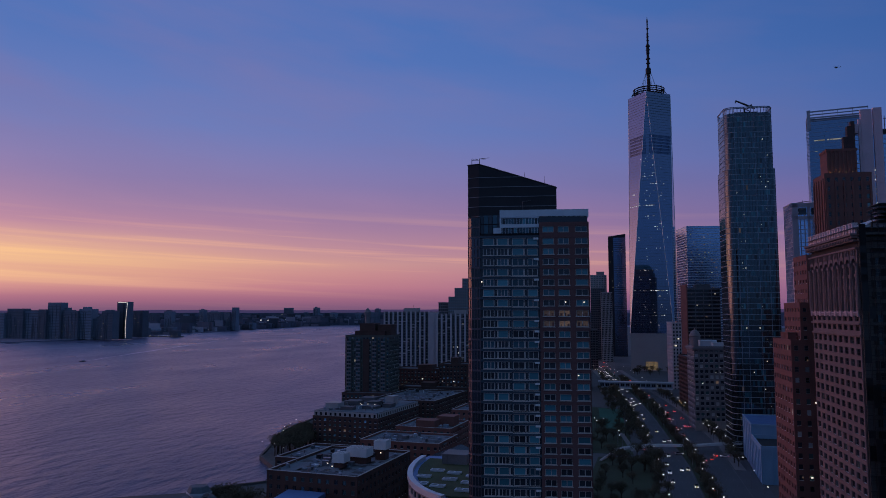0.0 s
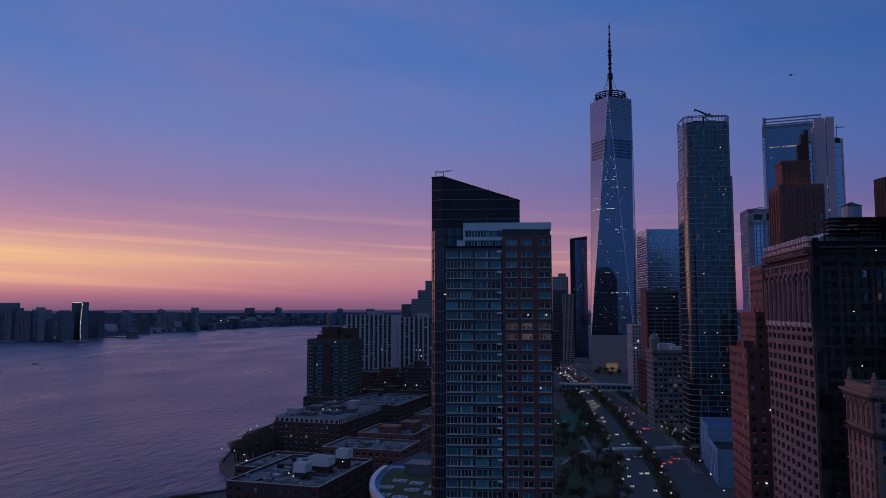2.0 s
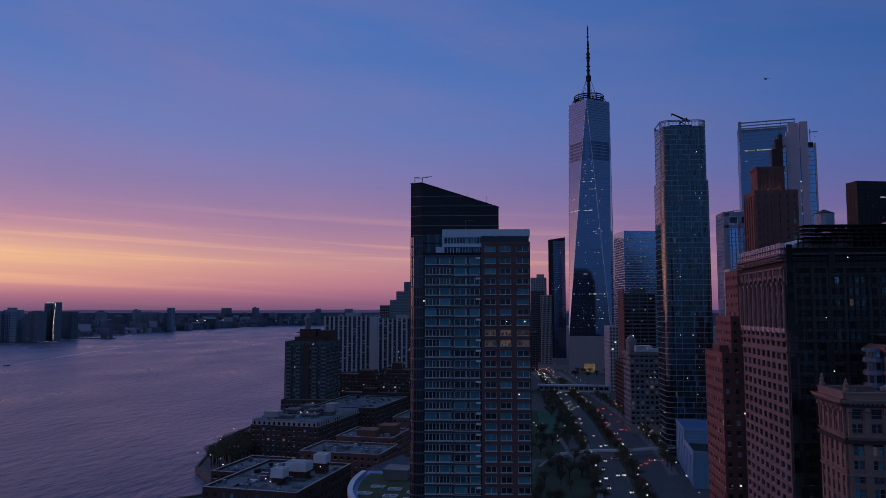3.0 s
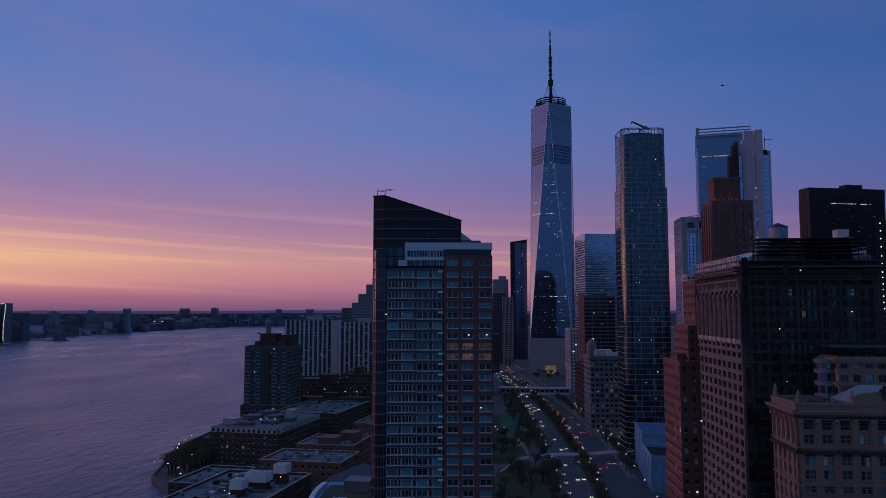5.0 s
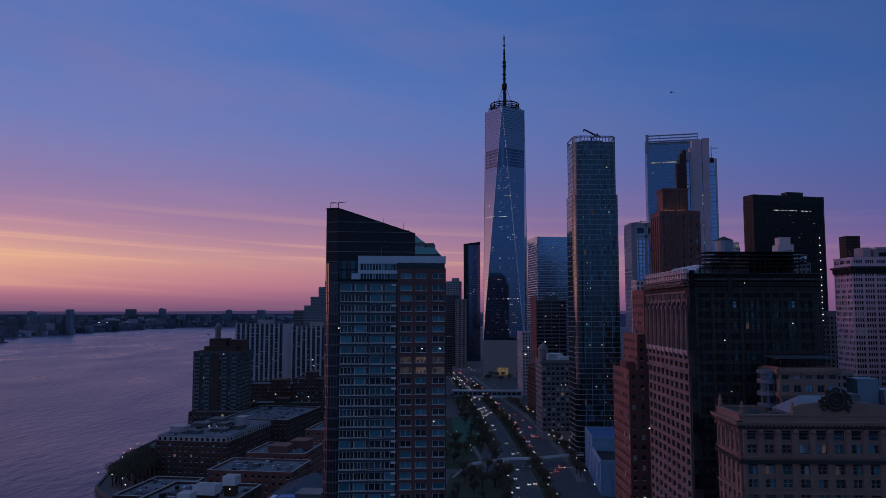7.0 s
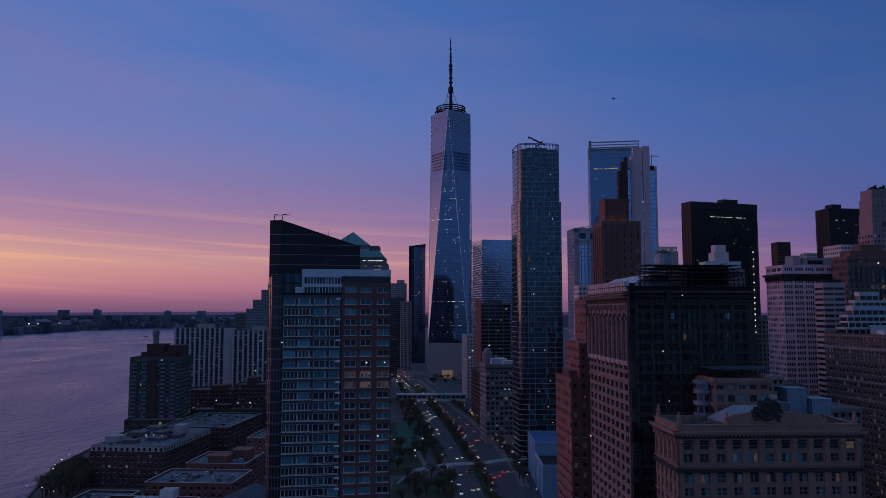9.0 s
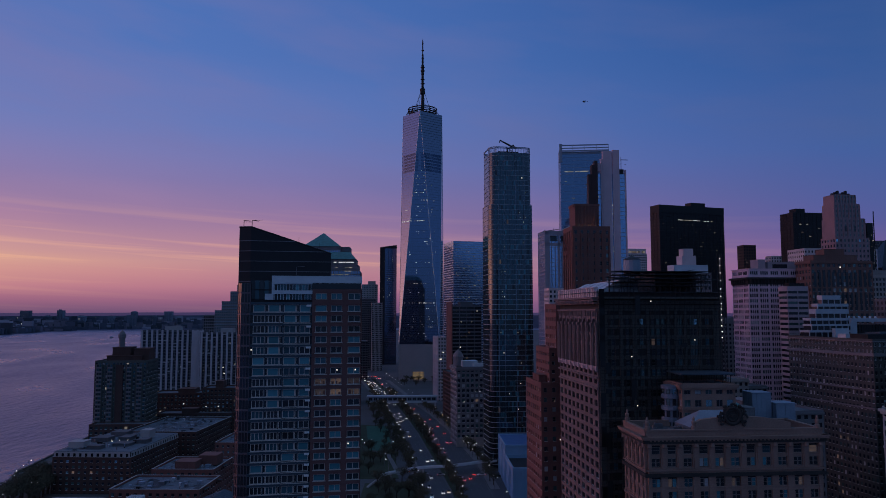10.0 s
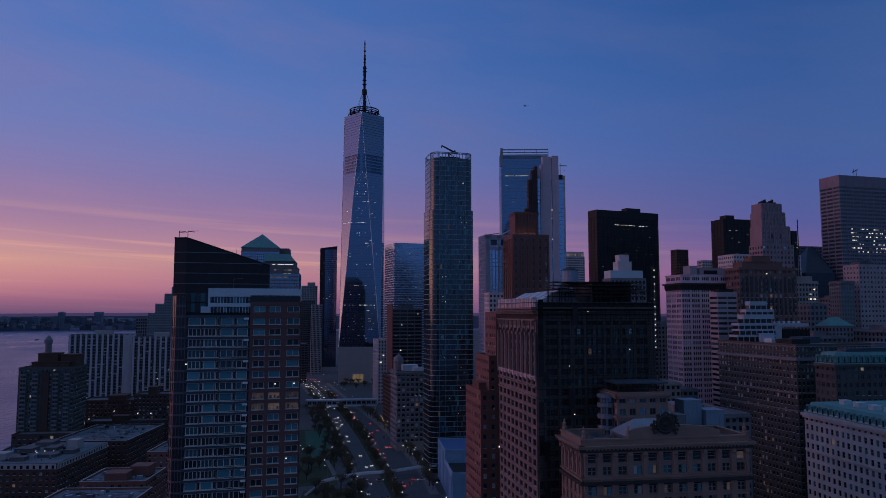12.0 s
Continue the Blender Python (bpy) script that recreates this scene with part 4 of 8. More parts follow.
    # lit offices: a few whole rows, the rest scattered
    rows = [(244, -29, 8, 26, 0.9), (212, 6, 20, 9, 0.9), (148, -20, 16, 11, 0.8), (118, -24, 24, 20, 1.0), (110, 8, 24, 6, 0.8), (86, -24, 22, 16, 0.7), (98, -22, 22, 9, 0.7), (68, -26, 24, 10, 0.6),
            (288, -10, 20, 14, 0.8), (262, -26, 20, 9, 0.7), (300, -6, 20, 6, 0.7), (310, -18, 18, 5, 0.7), (276, 2, 20, 8, 0.8), (228, -8, 22, 6, 0.7), (196, -20, 24, 6, 0.7), (180, -16, 22, 5, 0.7),
            (164, -18, 24, 4, 0.7), (134, -22, 24, 7, 0.7), (252, -20, 22, 8, 0.7), (318, -4, 18, 4, 0.8)]
    for z, x0, x1, n, size in rows:
        for _ in range(n):
            x, w = rnd.uniform(x0, x1), size * rnd.choice((0.8, 1.0, 1.3, 2.2))
            zz = z + (0 if z in (244, 118, 148) else rnd.choice((0, 0, 4.05, -4.05)))
            y, y2 = front(x, zz), front(x + w, zz)
            if y is None or y2 is None:
                continue
            b = bmesh.new()
            v = [b.verts.new(c) for c in ((x, y - 0.3, zz), (x + w, y2 - 0.3, zz), (x + w, y2 - 0.3, zz + size), (x, y - 0.3, zz + size))]
            b.faces.new(v)
            part("lit_window", b, LIT_OFFICE if rnd.random() < 0.55 else LIT_WHITE, ob)
    # crown ring, mast
    bm = bmesh.new()
    for z, h, r in ((418.6, 1.8, 21.0), (421.4, 1.6, 22.2), (424.2, 1.4, 22.6), (427.4, 1.8, 22.6)):
        n = 28
        for i in range(n):
            a, b = 2 * math.pi * i / n, 2 * math.pi * (i + 1) / n
            rod(bm, (r * math.cos(a), r * math.sin(a), z), (r * math.cos(b), r * math.sin(b), z), h * 0.55, h * 0.55, 4)
    for i in range(14):
        a = 2 * math.pi * i / 14
        rod(bm, (22 * math.cos(a), 22 * math.sin(a), 416), (22 * math.cos(a), 22 * math.sin(a), 429.5), 0.45, 0.35, 4)
        rod(bm, (22 * math.cos(a), 22 * math.sin(a), 423), (3 * math.cos(a), 3 * math.sin(a), 423), 0.5, 0.5, 4)
        rod(bm, (22 * math.cos(a), 22 * math.sin(a), 424), (27 * math.cos(a), 27 * math.sin(a), 417), 0.5, 0.4, 4)
    part("ring_platform", bm, METAL_DARK, ob, "dark steel antenna ring platform")
    bm = bmesh.new()
    for i in range(8):
        a = 2 * math.pi * (i + 0.5) / 8
        rod(bm, (14 * math.cos(a), 14 * math.sin(a), 424), (2.5 * math.cos(a), 2.5 * math.sin(a), 458), 0.25, 0.25, 4)
    part("guy_cables", bm, METAL_DARK, ob)
    bm = bmesh.new()
    lathe(bm, [(3.0, 416), (2.2, 452), (4.0, 453), (4.2, 461), (2.0, 463), (2.0, 484), (2.5, 485), (2.2, 500), (1.5, 501), (1.4, 516), (1.7, 517), (0.9, 519), (0.9, 534), (1.3, 536), (0.2, 544)], 10)
    for z in (469, 476, 490, 496, 505, 511, 524):
        lathe(bm, [(2.2, z), (3.4, z + 0.4), (3.4, z + 1.4), (2.2, z + 1.8)] if z < 500 else [(1.2, z), (2.2, z + 0.4), (2.2, z + 1.2), (1.2, z + 1.6)], 8)
    part("mast", bm, METAL_DARK, ob, "dark stepped broadcast mast")


tall_tower()


# ---- tower with rounded corners ----
def rounded_tower():
    rnd = random.Random(8)
    ob = thing("rounded_glass_tower", "dark teal glass tower with rounded corners and pale slab edges", "skyscraper", 46.6, 498, 0, 7)
    W, D, R = 29.2, 26.0, 5.5

    def plan(off, w=W, d=D, x0=0.0, y0=0.0, r=R, n=10):
        pts = []
        for cx, cy, a0 in ((w - r, r, -90), (w - r, d - r, 0), (r, d - r, 90), (r, r, 180)):
            for i in range(n + 1):
                a = radians(a0 + 90 * i / n)
                pts.append((x0 + cx + (r + off) * math.cos(a), y0 + cy + (r + off) * math.sin(a)))
        return pts
    tiers = [(0, 178, (-0.9, -0.6, W + 1.8, D + 1.2)), (178, 214, (0, 0, W, D))]
    bm = bmesh.new()
    for z0, z1, (x0, y0, w, d) in tiers:
        prism(bm, plan(0, w, d, x0, y0), z0, z1)
    part("glazing", bm, GLASS_TEAL, ob, "dark teal curved curtain glass")
    bm = bmesh.new()
    for k in range(63):
        z = k * 3.4 + 1.0
        x0, y0, w, d = tiers[0][2] if z < 178 else tiers[1][2]
        if z < 213:
            prism(bm, plan(0.16, w, d, x0, y0), z, z + 0.26)
    part("slab_edge", bm, SLAB_GREY, ob, "grey metal slab edges", kind="stuff")
    bm = bmesh.new()
    for z0, z1, (x0, y0, w, d) in tiers:
        pts = plan(0.0, w, d, x0, y0)
        for i in range(0, len(pts)):
            a, b = Vector(pts[i]), Vector(pts[(i + 1) % len(pts)])
            n = max(1, int((b - a).length / 1.6))
            for j in range(n):
                p = a + (b - a) * j / n
                box(bm, p.x - 0.05, p.x + 0.05, p.y - 0.07, p.y + 0.07, z0, z1)
    part("mullions", bm, METAL_DARK, ob, kind="stuff")
    # pale uprights that part the front into bays
    for u in (5.4, 9.6, 17.4, 23.6):
        bm = bmesh.new()
        box(bm, u - 0.09, u + 0.09, -0.85, -0.55, 0, 178)
        box(bm, u - 0.09, u + 0.09, -0.25, 0.0, 178, 213)
        part("upright", bm, METAL_SLATE, ob, "pale metal upright")
    # opening lights and blinds that set single panes apart
    meshes = {}
    for m in (PANE_TEAL, PANE_SHADE_DIM, PANE_DARK, PANE_SHADE, LIT_DIM):
        b = bmesh.new()
        box(b, 0, 1.2, 0, 0.05, 0, 2.9)
        meshes[m] = mesh_of("pane", b, m)
    taken = set()
    while len(taken) < 280:
        k, i = rnd.randrange(4, 62), rnd.randrange(18)
        u, z = 3.2 + i * 1.3, k * 3.4 + 1.3
        if (k, i) in taken or z > 209 or (z > 176 and u > W - 5.5):
            continue
        taken.add((k, i))
        mix = [(PANE_TEAL, 5), (PANE_SHADE_DIM, 4), (PANE_DARK, 3 if 11 < i < 15 else 0.8), (PANE_SHADE, 0.9), (LIT_DIM, 0.12)]
        shared("pane", meshes[pick(rnd, mix)], ob, Matrix.Translation((u, -0.72 if z < 177 else -0.12, z)))
    for _ in range(26):
        b = bmesh.new()
        u, z = rnd.uniform(4, W - 4), rnd.randrange(8, 58) * 3.4 + 2.6
        s = rnd.choice((0.25, 0.3, 0.5))
        box(b, u, u + s, -0.95, -0.85, z, z + s)
        part("lit_lamp", b, LIT_SPOT, ob)
    bm = bmesh.new()
    ring_out = plan(0.0)
    for pts in (ring_out,):
        prism(bm, plan(-0.6), 214, 214.3)
        for z in (217.2, 218.0):
            for a, b in zip(pts, pts[1:] + pts[:1]):
                rod(bm, (*a, z), (*b, z), 0.28, 0.28, 4)
        for i in range(0, len(pts), 1):
            rod(bm, (*pts[i], 214), (*pts[i], 218), 0.18, 0.18, 4)
        for i in range(10):
            u = R + (W - 2 * R) * i / 9
            rod(bm, (u, 0, 214), (u, 0, 218), 0.22, 0.22, 4)
    part("roof_screen", bm, METAL_SLATE, ob, "open pale roof-edge screen")
    block_on(ob, "plant_room", 7, 21, 5, 18, 208, 216, METAL_DARK)
    bm = bmesh.new()
    rod(bm, (14, 8, 215), (14, 8, 219), 0.6, 0.5, 6)
    rod(bm, (17, 8, 220.4), (8.5, 7, 224.2), 0.7, 0.5, 5)
    rod(bm, (17.2, 8, 220.3), (20.5, 8, 219.4), 1.0, 0.9, 5)
    rod(bm, (8.5, 7, 224.4), (8.2, 7, 222.6), 0.3, 0.3, 5)
    rod(bm, (16, 8, 219), (18.5, 8, 221.5), 0.5, 0.5, 5)
    rod(bm, (13, 8, 219.8), (17.5, 8, 217), 0.3, 0.3, 5)
    part("roof_crane", bm, METAL_DARK, ob, "dark roof maintenance crane")


rounded_tower()


def lit_spots(ob, n, x0, x1, z0, z1, fh, y=-0.5, seed=1, w=(0.7, 2.2), h=1.1, mats=(LIT_WHITE, LIT_WARM, LIT_SPOT), M=None):
    """Single lit rooms, one part each, on a facade."""
    rnd = random.Random(seed)
    for _ in range(n):
        ww = rnd.uniform(*w)
        u = rnd.uniform(x0, x1 - ww)
        z = z0 + fh * rnd.randrange(max(1, int((z1 - z0) / fh))) + fh * 0.35
        b = bmesh.new()
        box(b, u, u + ww, y - 0.05, y, z, z + h, 0, M)
        part("lit_window", b, rnd.choice(mats), ob)


# ---- the long office block under scaffolding ----
def annex():
    rnd = random.Random(21)
    W, D, TOP = 40.0, 43.0, 111.0
    ob = thing("office_building", "old stone office block, its broad front dark under scaffolding", "building", 55.2, 234, 0, 5)
    # dark core: the shade of the window recesses is put into its colour
    bm = bmesh.new()
    box(bm, 0, W, 0, D, 0, TOP)
    part("core", bm, STONE_DARK, ob)
    # west front: square-windowed shaft, belt courses, tall arcade, cornice
    M = face_matrix("W", W, D)
    NB, FH, zb, nf = 9, 3.15, 81.3, 25
    bw = D / NB
    # west stone: the pink of the western glow is put into its colour
    stone = material("glow_tinted_stone", (0.205, 0.148, 0.142), 0.85, vary=0.32, scale=0.12, fine=2.0)
    bm = bmesh.new()
    grid_face(bm, M, 0, D, zb - nf * FH, zb, NB, nf, 1.84, 1.2, 0.5)
    grid_face(bm, M, 0, D, zb, zb + 3.9, NB, 1, 1.84, 2.3, 0.5)
    bmesh.ops.remove_doubles(bm, verts=bm.verts, dist=0.002)
    part("west_wall", bm, stone, ob, "stone wall with square paired windows, the glow's pink in its colour")
    bm = bmesh.new()
    box(bm, 0.1, D - 0.1, -0.66, -0.48, 0, 0.22, 0, M)
    sill = mesh_of("sill_course", bm, stone)
    for k in range(20):
        shared("sill_course", sill, ob, Matrix.Translation((0, 0, zb - k * FH - 2.62)))
    for z, h, o in ((81.0, 0.5, 0.95), (84.2, 0.45, 1.0), (105.3, 0.5, 1.1), (107.4, 0.5, 1.4), (108.3, 0.5, 1.8), (109.0, 0.6, 2.2)):
        bm = bmesh.new()
        box(bm, -0.3, D + 0.3, -o, 0, z, z + h, 0, M)
        part("belt_course", bm, stone, ob, "moulded stone belt course")
    bm = bmesh.new()
    for s in (0, 1):
        box(bm, 0, D, -0.9 + s * 0.3, -0.6 + s * 0.3, 87.5 - s * 0.5, 87.9 - s * 0.5, 0, M)
    for i in range(int(D / 0.6)):
        box(bm, i * 0.6 + 0.1, i * 0.6 + 0.35, -0.85, -0.65, 86.7, 87.5, 0, M)
    for i in range(NB + 1):
        c = i * bw
        box(bm, max(0, c - 0.8), min(D, c + 0.8), -1.1, 0, 86.5, 88.2, 0, M)
    part("balustrade", bm, material("pale_pink_stone", (0.5, 0.38, 0.38), 0.85, vary=0.2, scale=0.2, fine=2.0), ob, "pale stone balustrade under the columns")
    for i in range(NB + 1):
        bm = bmesh.new()
        c = i * bw
        box(bm, max(0, c - 0.95), min(D, c + 0.95), -0.55, 0, 85.2, 105.4, 0, M)
        rod(bm, M @ Vector((c, -0.75, 88.2)), M @ Vector((c, -0.75, 100.6)), 0.6, 0.5, 10)
        for dc in (-0.75, 0.75):
            if 0 < c + dc < D:
                rod(bm, M @ Vector((c + dc, -0.6, 88.2)), M @ Vector((c + dc, -0.6, 100.6)), 0.22, 0.2, 6)
        box(bm, max(0, c - 0.85), min(D, c + 0.85), -1.25, 0, 100.6, 101.5, 0, M)
        part("column", bm, stone, ob, "engaged stone column of the arcade")
    for i in range(NB):
        bm = bmesh.new()
        c, r, n = (i + 0.5) * bw, bw / 2 - 0.9, 8
        cols = []
        for j in range(n + 1):
            a = math.pi * j / n
            x, lo = c - r * math.cos(a), min(101.4 + r * 0.95 * math.sin(a), 103.5)
            cols.append([bm.verts.new(M @ Vector(p)) for p in ((x, -0.8, lo), (x, -0.8, 103.6), (x, 0, 103.6), (x, 0, lo))])
        for p, q in zip(cols, cols[1:]):
            for k in range(4):
                bm.faces.new((p[k], q[k], q[(k + 1) % 4], p[(k + 1) % 4]))
        bm.faces.new(cols[0])
        bm.faces.new(cols[-1][::-1])
        bmesh.ops.recalc_face_normals(bm, faces=bm.faces)
        part("arch", bm, stone, ob, "round stone arch over a window bay")
        for z in (91.1, 94.3, 97.5):
            bm = bmesh.new()
            box(bm, c - r, c + r, -0.3, 0, z, z + 0.9, 0, M)
            part("panel", bm, stone, ob)
        for j in range(3):
            bm = bmesh.new()
            box(bm, c - r + j * r * 0.8, c - r + j * r * 0.8 + 0.5, -1.0, 0, 103.6, 105.2, 0, M)
            part("bracket", bm, stone, ob)
    bm = bmesh.new()
    box(bm, 0.2, 0.75, -2.0, -1.3, 0, 0.8)
    modillion = mesh_of("modillion", bm, stone)
    for i in range(int(D / 1.4)):
        shared("modillion", modillion, ob, M @ Matrix.Translation((i * 1.4, 0, 107.7)))
    slots = []
    for k in range(nf):
        for i in range(NB):
            for s in (-1, 1):
                slots.append((M @ Matrix.Translation(((i + 0.5) * bw + s * 0.68, -0.08, zb - (k + 0.5) * FH)), 1.25, 1.9, (k, i)))
    for i in range(NB):
        for s in (-1, 1):
            for z in (83.0, 86.0):
                slots.append((M @ Matrix.Translation(((i + 0.5) * bw + s * 0.68, -0.08, z)), 1.2, 1.5, (-1, i)))
        for z in (89.7, 92.9, 96.1, 99.3):
            slots.append((M @ Matrix.Translation(((i + 0.5) * bw, -0.1, z)), 2.5, 2.2, (-2, i)))
    set_windows(ob, slots, "sash", [(PANE_DARK, 7), (PANE_MID, 1.2), (LIT_DIM, 0.04)], rnd, STONE_DARK, 230)
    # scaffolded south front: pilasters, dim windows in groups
    # south stone is set darker than the west stone
    south_stone = material("dark_south_stone", (0.115, 0.108, 0.098), 0.9, vary=0.4, scale=0.12, fine=2.0)
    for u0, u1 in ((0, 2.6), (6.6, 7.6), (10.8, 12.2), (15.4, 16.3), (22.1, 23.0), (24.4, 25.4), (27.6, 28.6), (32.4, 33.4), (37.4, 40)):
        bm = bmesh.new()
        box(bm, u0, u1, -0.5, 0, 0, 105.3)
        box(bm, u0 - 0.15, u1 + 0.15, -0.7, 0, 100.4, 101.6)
        part("pier", bm, south_stone, ob, "dark stone pier behind scaffolding")
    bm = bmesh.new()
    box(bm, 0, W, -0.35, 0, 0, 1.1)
    band = mesh_of("spandrel", bm, south_stone)
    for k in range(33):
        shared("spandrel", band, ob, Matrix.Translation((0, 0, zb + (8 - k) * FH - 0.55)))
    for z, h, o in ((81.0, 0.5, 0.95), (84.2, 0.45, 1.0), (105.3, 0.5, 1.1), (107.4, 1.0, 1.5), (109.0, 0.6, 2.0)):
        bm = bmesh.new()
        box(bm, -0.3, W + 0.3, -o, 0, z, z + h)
        part("belt_course", bm, south_stone, ob)
    slots = []
    for k in range(-7, 20):
        for u in (4.6, 9.2, 13.8, 17.5, 19.2, 20.9, 26.5, 30.3, 31.6, 35.4):
            if rnd.random() < 0.93:
                slots.append((Matrix.Translation((u, -0.06, zb - (k + 0.5) * FH)), 1.25, 1.95, (k, u)))
    set_windows(ob, slots, "sash", [(PANE_DARK, 5), (PANE_MID, 3), (PANE_SHADE_DIM, 3), (PANE_SKY, 0.35), (LIT_DIM, 0.1)], rnd, FRAME_DARK, 170)
    # roof: white parapet with dormers, sloped skylights
    bm = bmesh.new()
    box(bm, -1.6, W + 1, -1.2, D, 111, 111.2)
    part("roof", bm, ROOF_GREY, ob)
    bm = bmesh.new()
    for i in range(9):
        c = (i + 0.5) * bw
        box(bm, c - 1.5, c - 0.45, -1.1, 0.2, 109.6, 112.4, 0, M)
        box(bm, c + 0.45, c + 1.5, -1.1, 0.2, 109.6, 112.4, 0, M)
        box(bm, c - 0.45, c + 0.45, -0.6, 0.2, 109.6, 112.4, 1, M)
        box(bm, c - 1.7, c + 1.7, -1.3, 0.3, 112.4, 112.7, 0, M)
    box(bm, 0, D, -0.7, 0.3, 109.6, 111.6, 0, M)
    part("parapet", bm, [STONE_PALE, PANE_DARK], ob, "pale parapet with small dormers")
    for i in range(5):
        bm = bmesh.new()
        y0 = 5 + i * 7.5
        pts = [(3, y0), (9, y0), (9, y0 + 6), (3, y0 + 6)]
        prism(bm, pts, 111.2, 0, 0, [112, 115, 115, 112])
        part("skylight", bm, METAL_PALE, ob, "sloped pale skylight")
    block_on(ob, "roof_house", 10, 16, 8, 30, 111.2, 115.2, METAL_PALE)
    block_on(ob, "plant_room", 22, 36, 8, 24, 111.2, 118.0, STONE_DARK)
    water_tank(ob, 13.5, 6, 114.6, 2.7, 4.8)
    # scaffold
    sc = thing("scaffolding", "black tube scaffolding with plank decks and netting", "scaffold", 55.2, 234, 0, 5)
    for i in range(26):
        bm = bmesh.new()
        u = -0.6 + i * 1.65
        for y in (-2.6, -1.5):
            rod(bm, (u, y, 30), (u, y, 112 + rnd.uniform(-1, 5.5) * (i > 7)), 0.06, 0.06, 4)
        for k in range(41):
            rod(bm, (u, -2.6, 30 + k * 2.0), (u, -1.5, 30 + k * 2.0), 0.04, 0.04, 4)
        for k in range(rnd.randrange(1, 6)):
            z = 32 + rnd.randrange(38) * 2.0
            rod(bm, (u, -2.6, z), (u + 1.65, -2.6, z + 4.0), 0.04, 0.04, 4)
        part("standard", bm, METAL_DARK, sc)
    for k in range(41):
        z = 30 + k * 2.0
        bm = bmesh.new()
        if k % 2:
            box(bm, -0.8, W + 0.6, -2.6, -1.6, z, z + 0.06)
        for dz in (0.1, 1.0):
            rod(bm, (-0.8, -2.62, z + dz), (W + 0.6, -2.62, z + dz), 0.035, 0.035, 4)
        part("deck", bm, METAL_DARK, sc)
    for k in range(34):
        bm = bmesh.new()
        i, j = rnd.choice((0, 0, 1, 1, rnd.randrange(25), rnd.randrange(25))), rnd.randrange(40)
        u, z = -0.6 + i * 1.65, 30 + j * 2.0
        box(bm, u, u + 1.6, -2.72, -2.68, z, min(112.0, z + rnd.choice((1.3, 2.0, 4.0, 6.0))))
        part("net_panel", bm, METAL_DARK, sc, "torn black safety netting")
    for k in range(40):
        bm = bmesh.new()
        u = rnd.uniform(1, W - 3)
        z = 114 + rnd.uniform(0, 4)
        rod(bm, (u, rnd.uniform(-2, 3), z), (u + rnd.uniform(2, 8), rnd.uniform(-2, 3), z + rnd.uniform(-1, 1.5)), 0.1, 0.1, 4)
        rod(bm, (u, 0, 111), (u, 0, z), 0.08, 0.08, 4)
        part("brace", bm, METAL_DARK, sc)
    for k in range(5):
        bm = bmesh.new()
        box(bm, 5, W - 4, -1.2, 7, 113.0 + k * 1.15, 113.16 + k * 1.15)
        part("top_deck", bm, METAL_DARK, sc)
    for u, z in ((9.5, 91), (26.3, 83), (16, 108), (30, 96), (11, 76), (14, 62)):
        bm = bmesh.new()
        lathe(bm, [(0.05, z), (0.18, z + 0.1), (0.18, z + 0.25), (0.05, z + 0.35)], 6, u, -2.7)
        part("work_lamp", bm, LIT_SPOT, sc)
    ho = thing("construction_hoist", "tall lattice hoist mast hung with white lamps", "hoist", 93.6, 232.3, 0, 5)
    for i in range(4):
        bm = bmesh.new()
        x, y = (i % 2) * 1.6 - 0.8, (i // 2) * 1.6 - 0.8
        rod(bm, (x, y, 0), (x, y, 123), 0.1, 0.1, 4)
        part("post", bm, METAL_DARK, ho)
    bm = bmesh.new()
    for k in range(60):
        z = k * 2.05
        rod(bm, (-0.8, -0.8, z), (0.8, -0.8, z + 2), 0.05, 0.05, 4)
        rod(bm, (-0.8, 0.8, z), (-0.8, -0.8, z + 2), 0.05, 0.05, 4)
    part("lattice", bm, METAL_DARK, ho)
    for z in (121.4, 119.2, 117, 114.6, 112, 109.8, 107.4, 105.8, 104, 102.4, 100.6, 98.8, 97):
        bm = bmesh.new()
        lathe(bm, [(0.06, z - 0.14), (0.15, z - 0.08), (0.15, z + 0.08), (0.06, z + 0.14)], 8, -0.8, -1.0)
        part("lamp", bm, light_material("hoist_lamp", (1, 0.95, 0.9), 1.7) if z > 121 else bpy.data.materials["hoist_lamp"], ho)


annex()


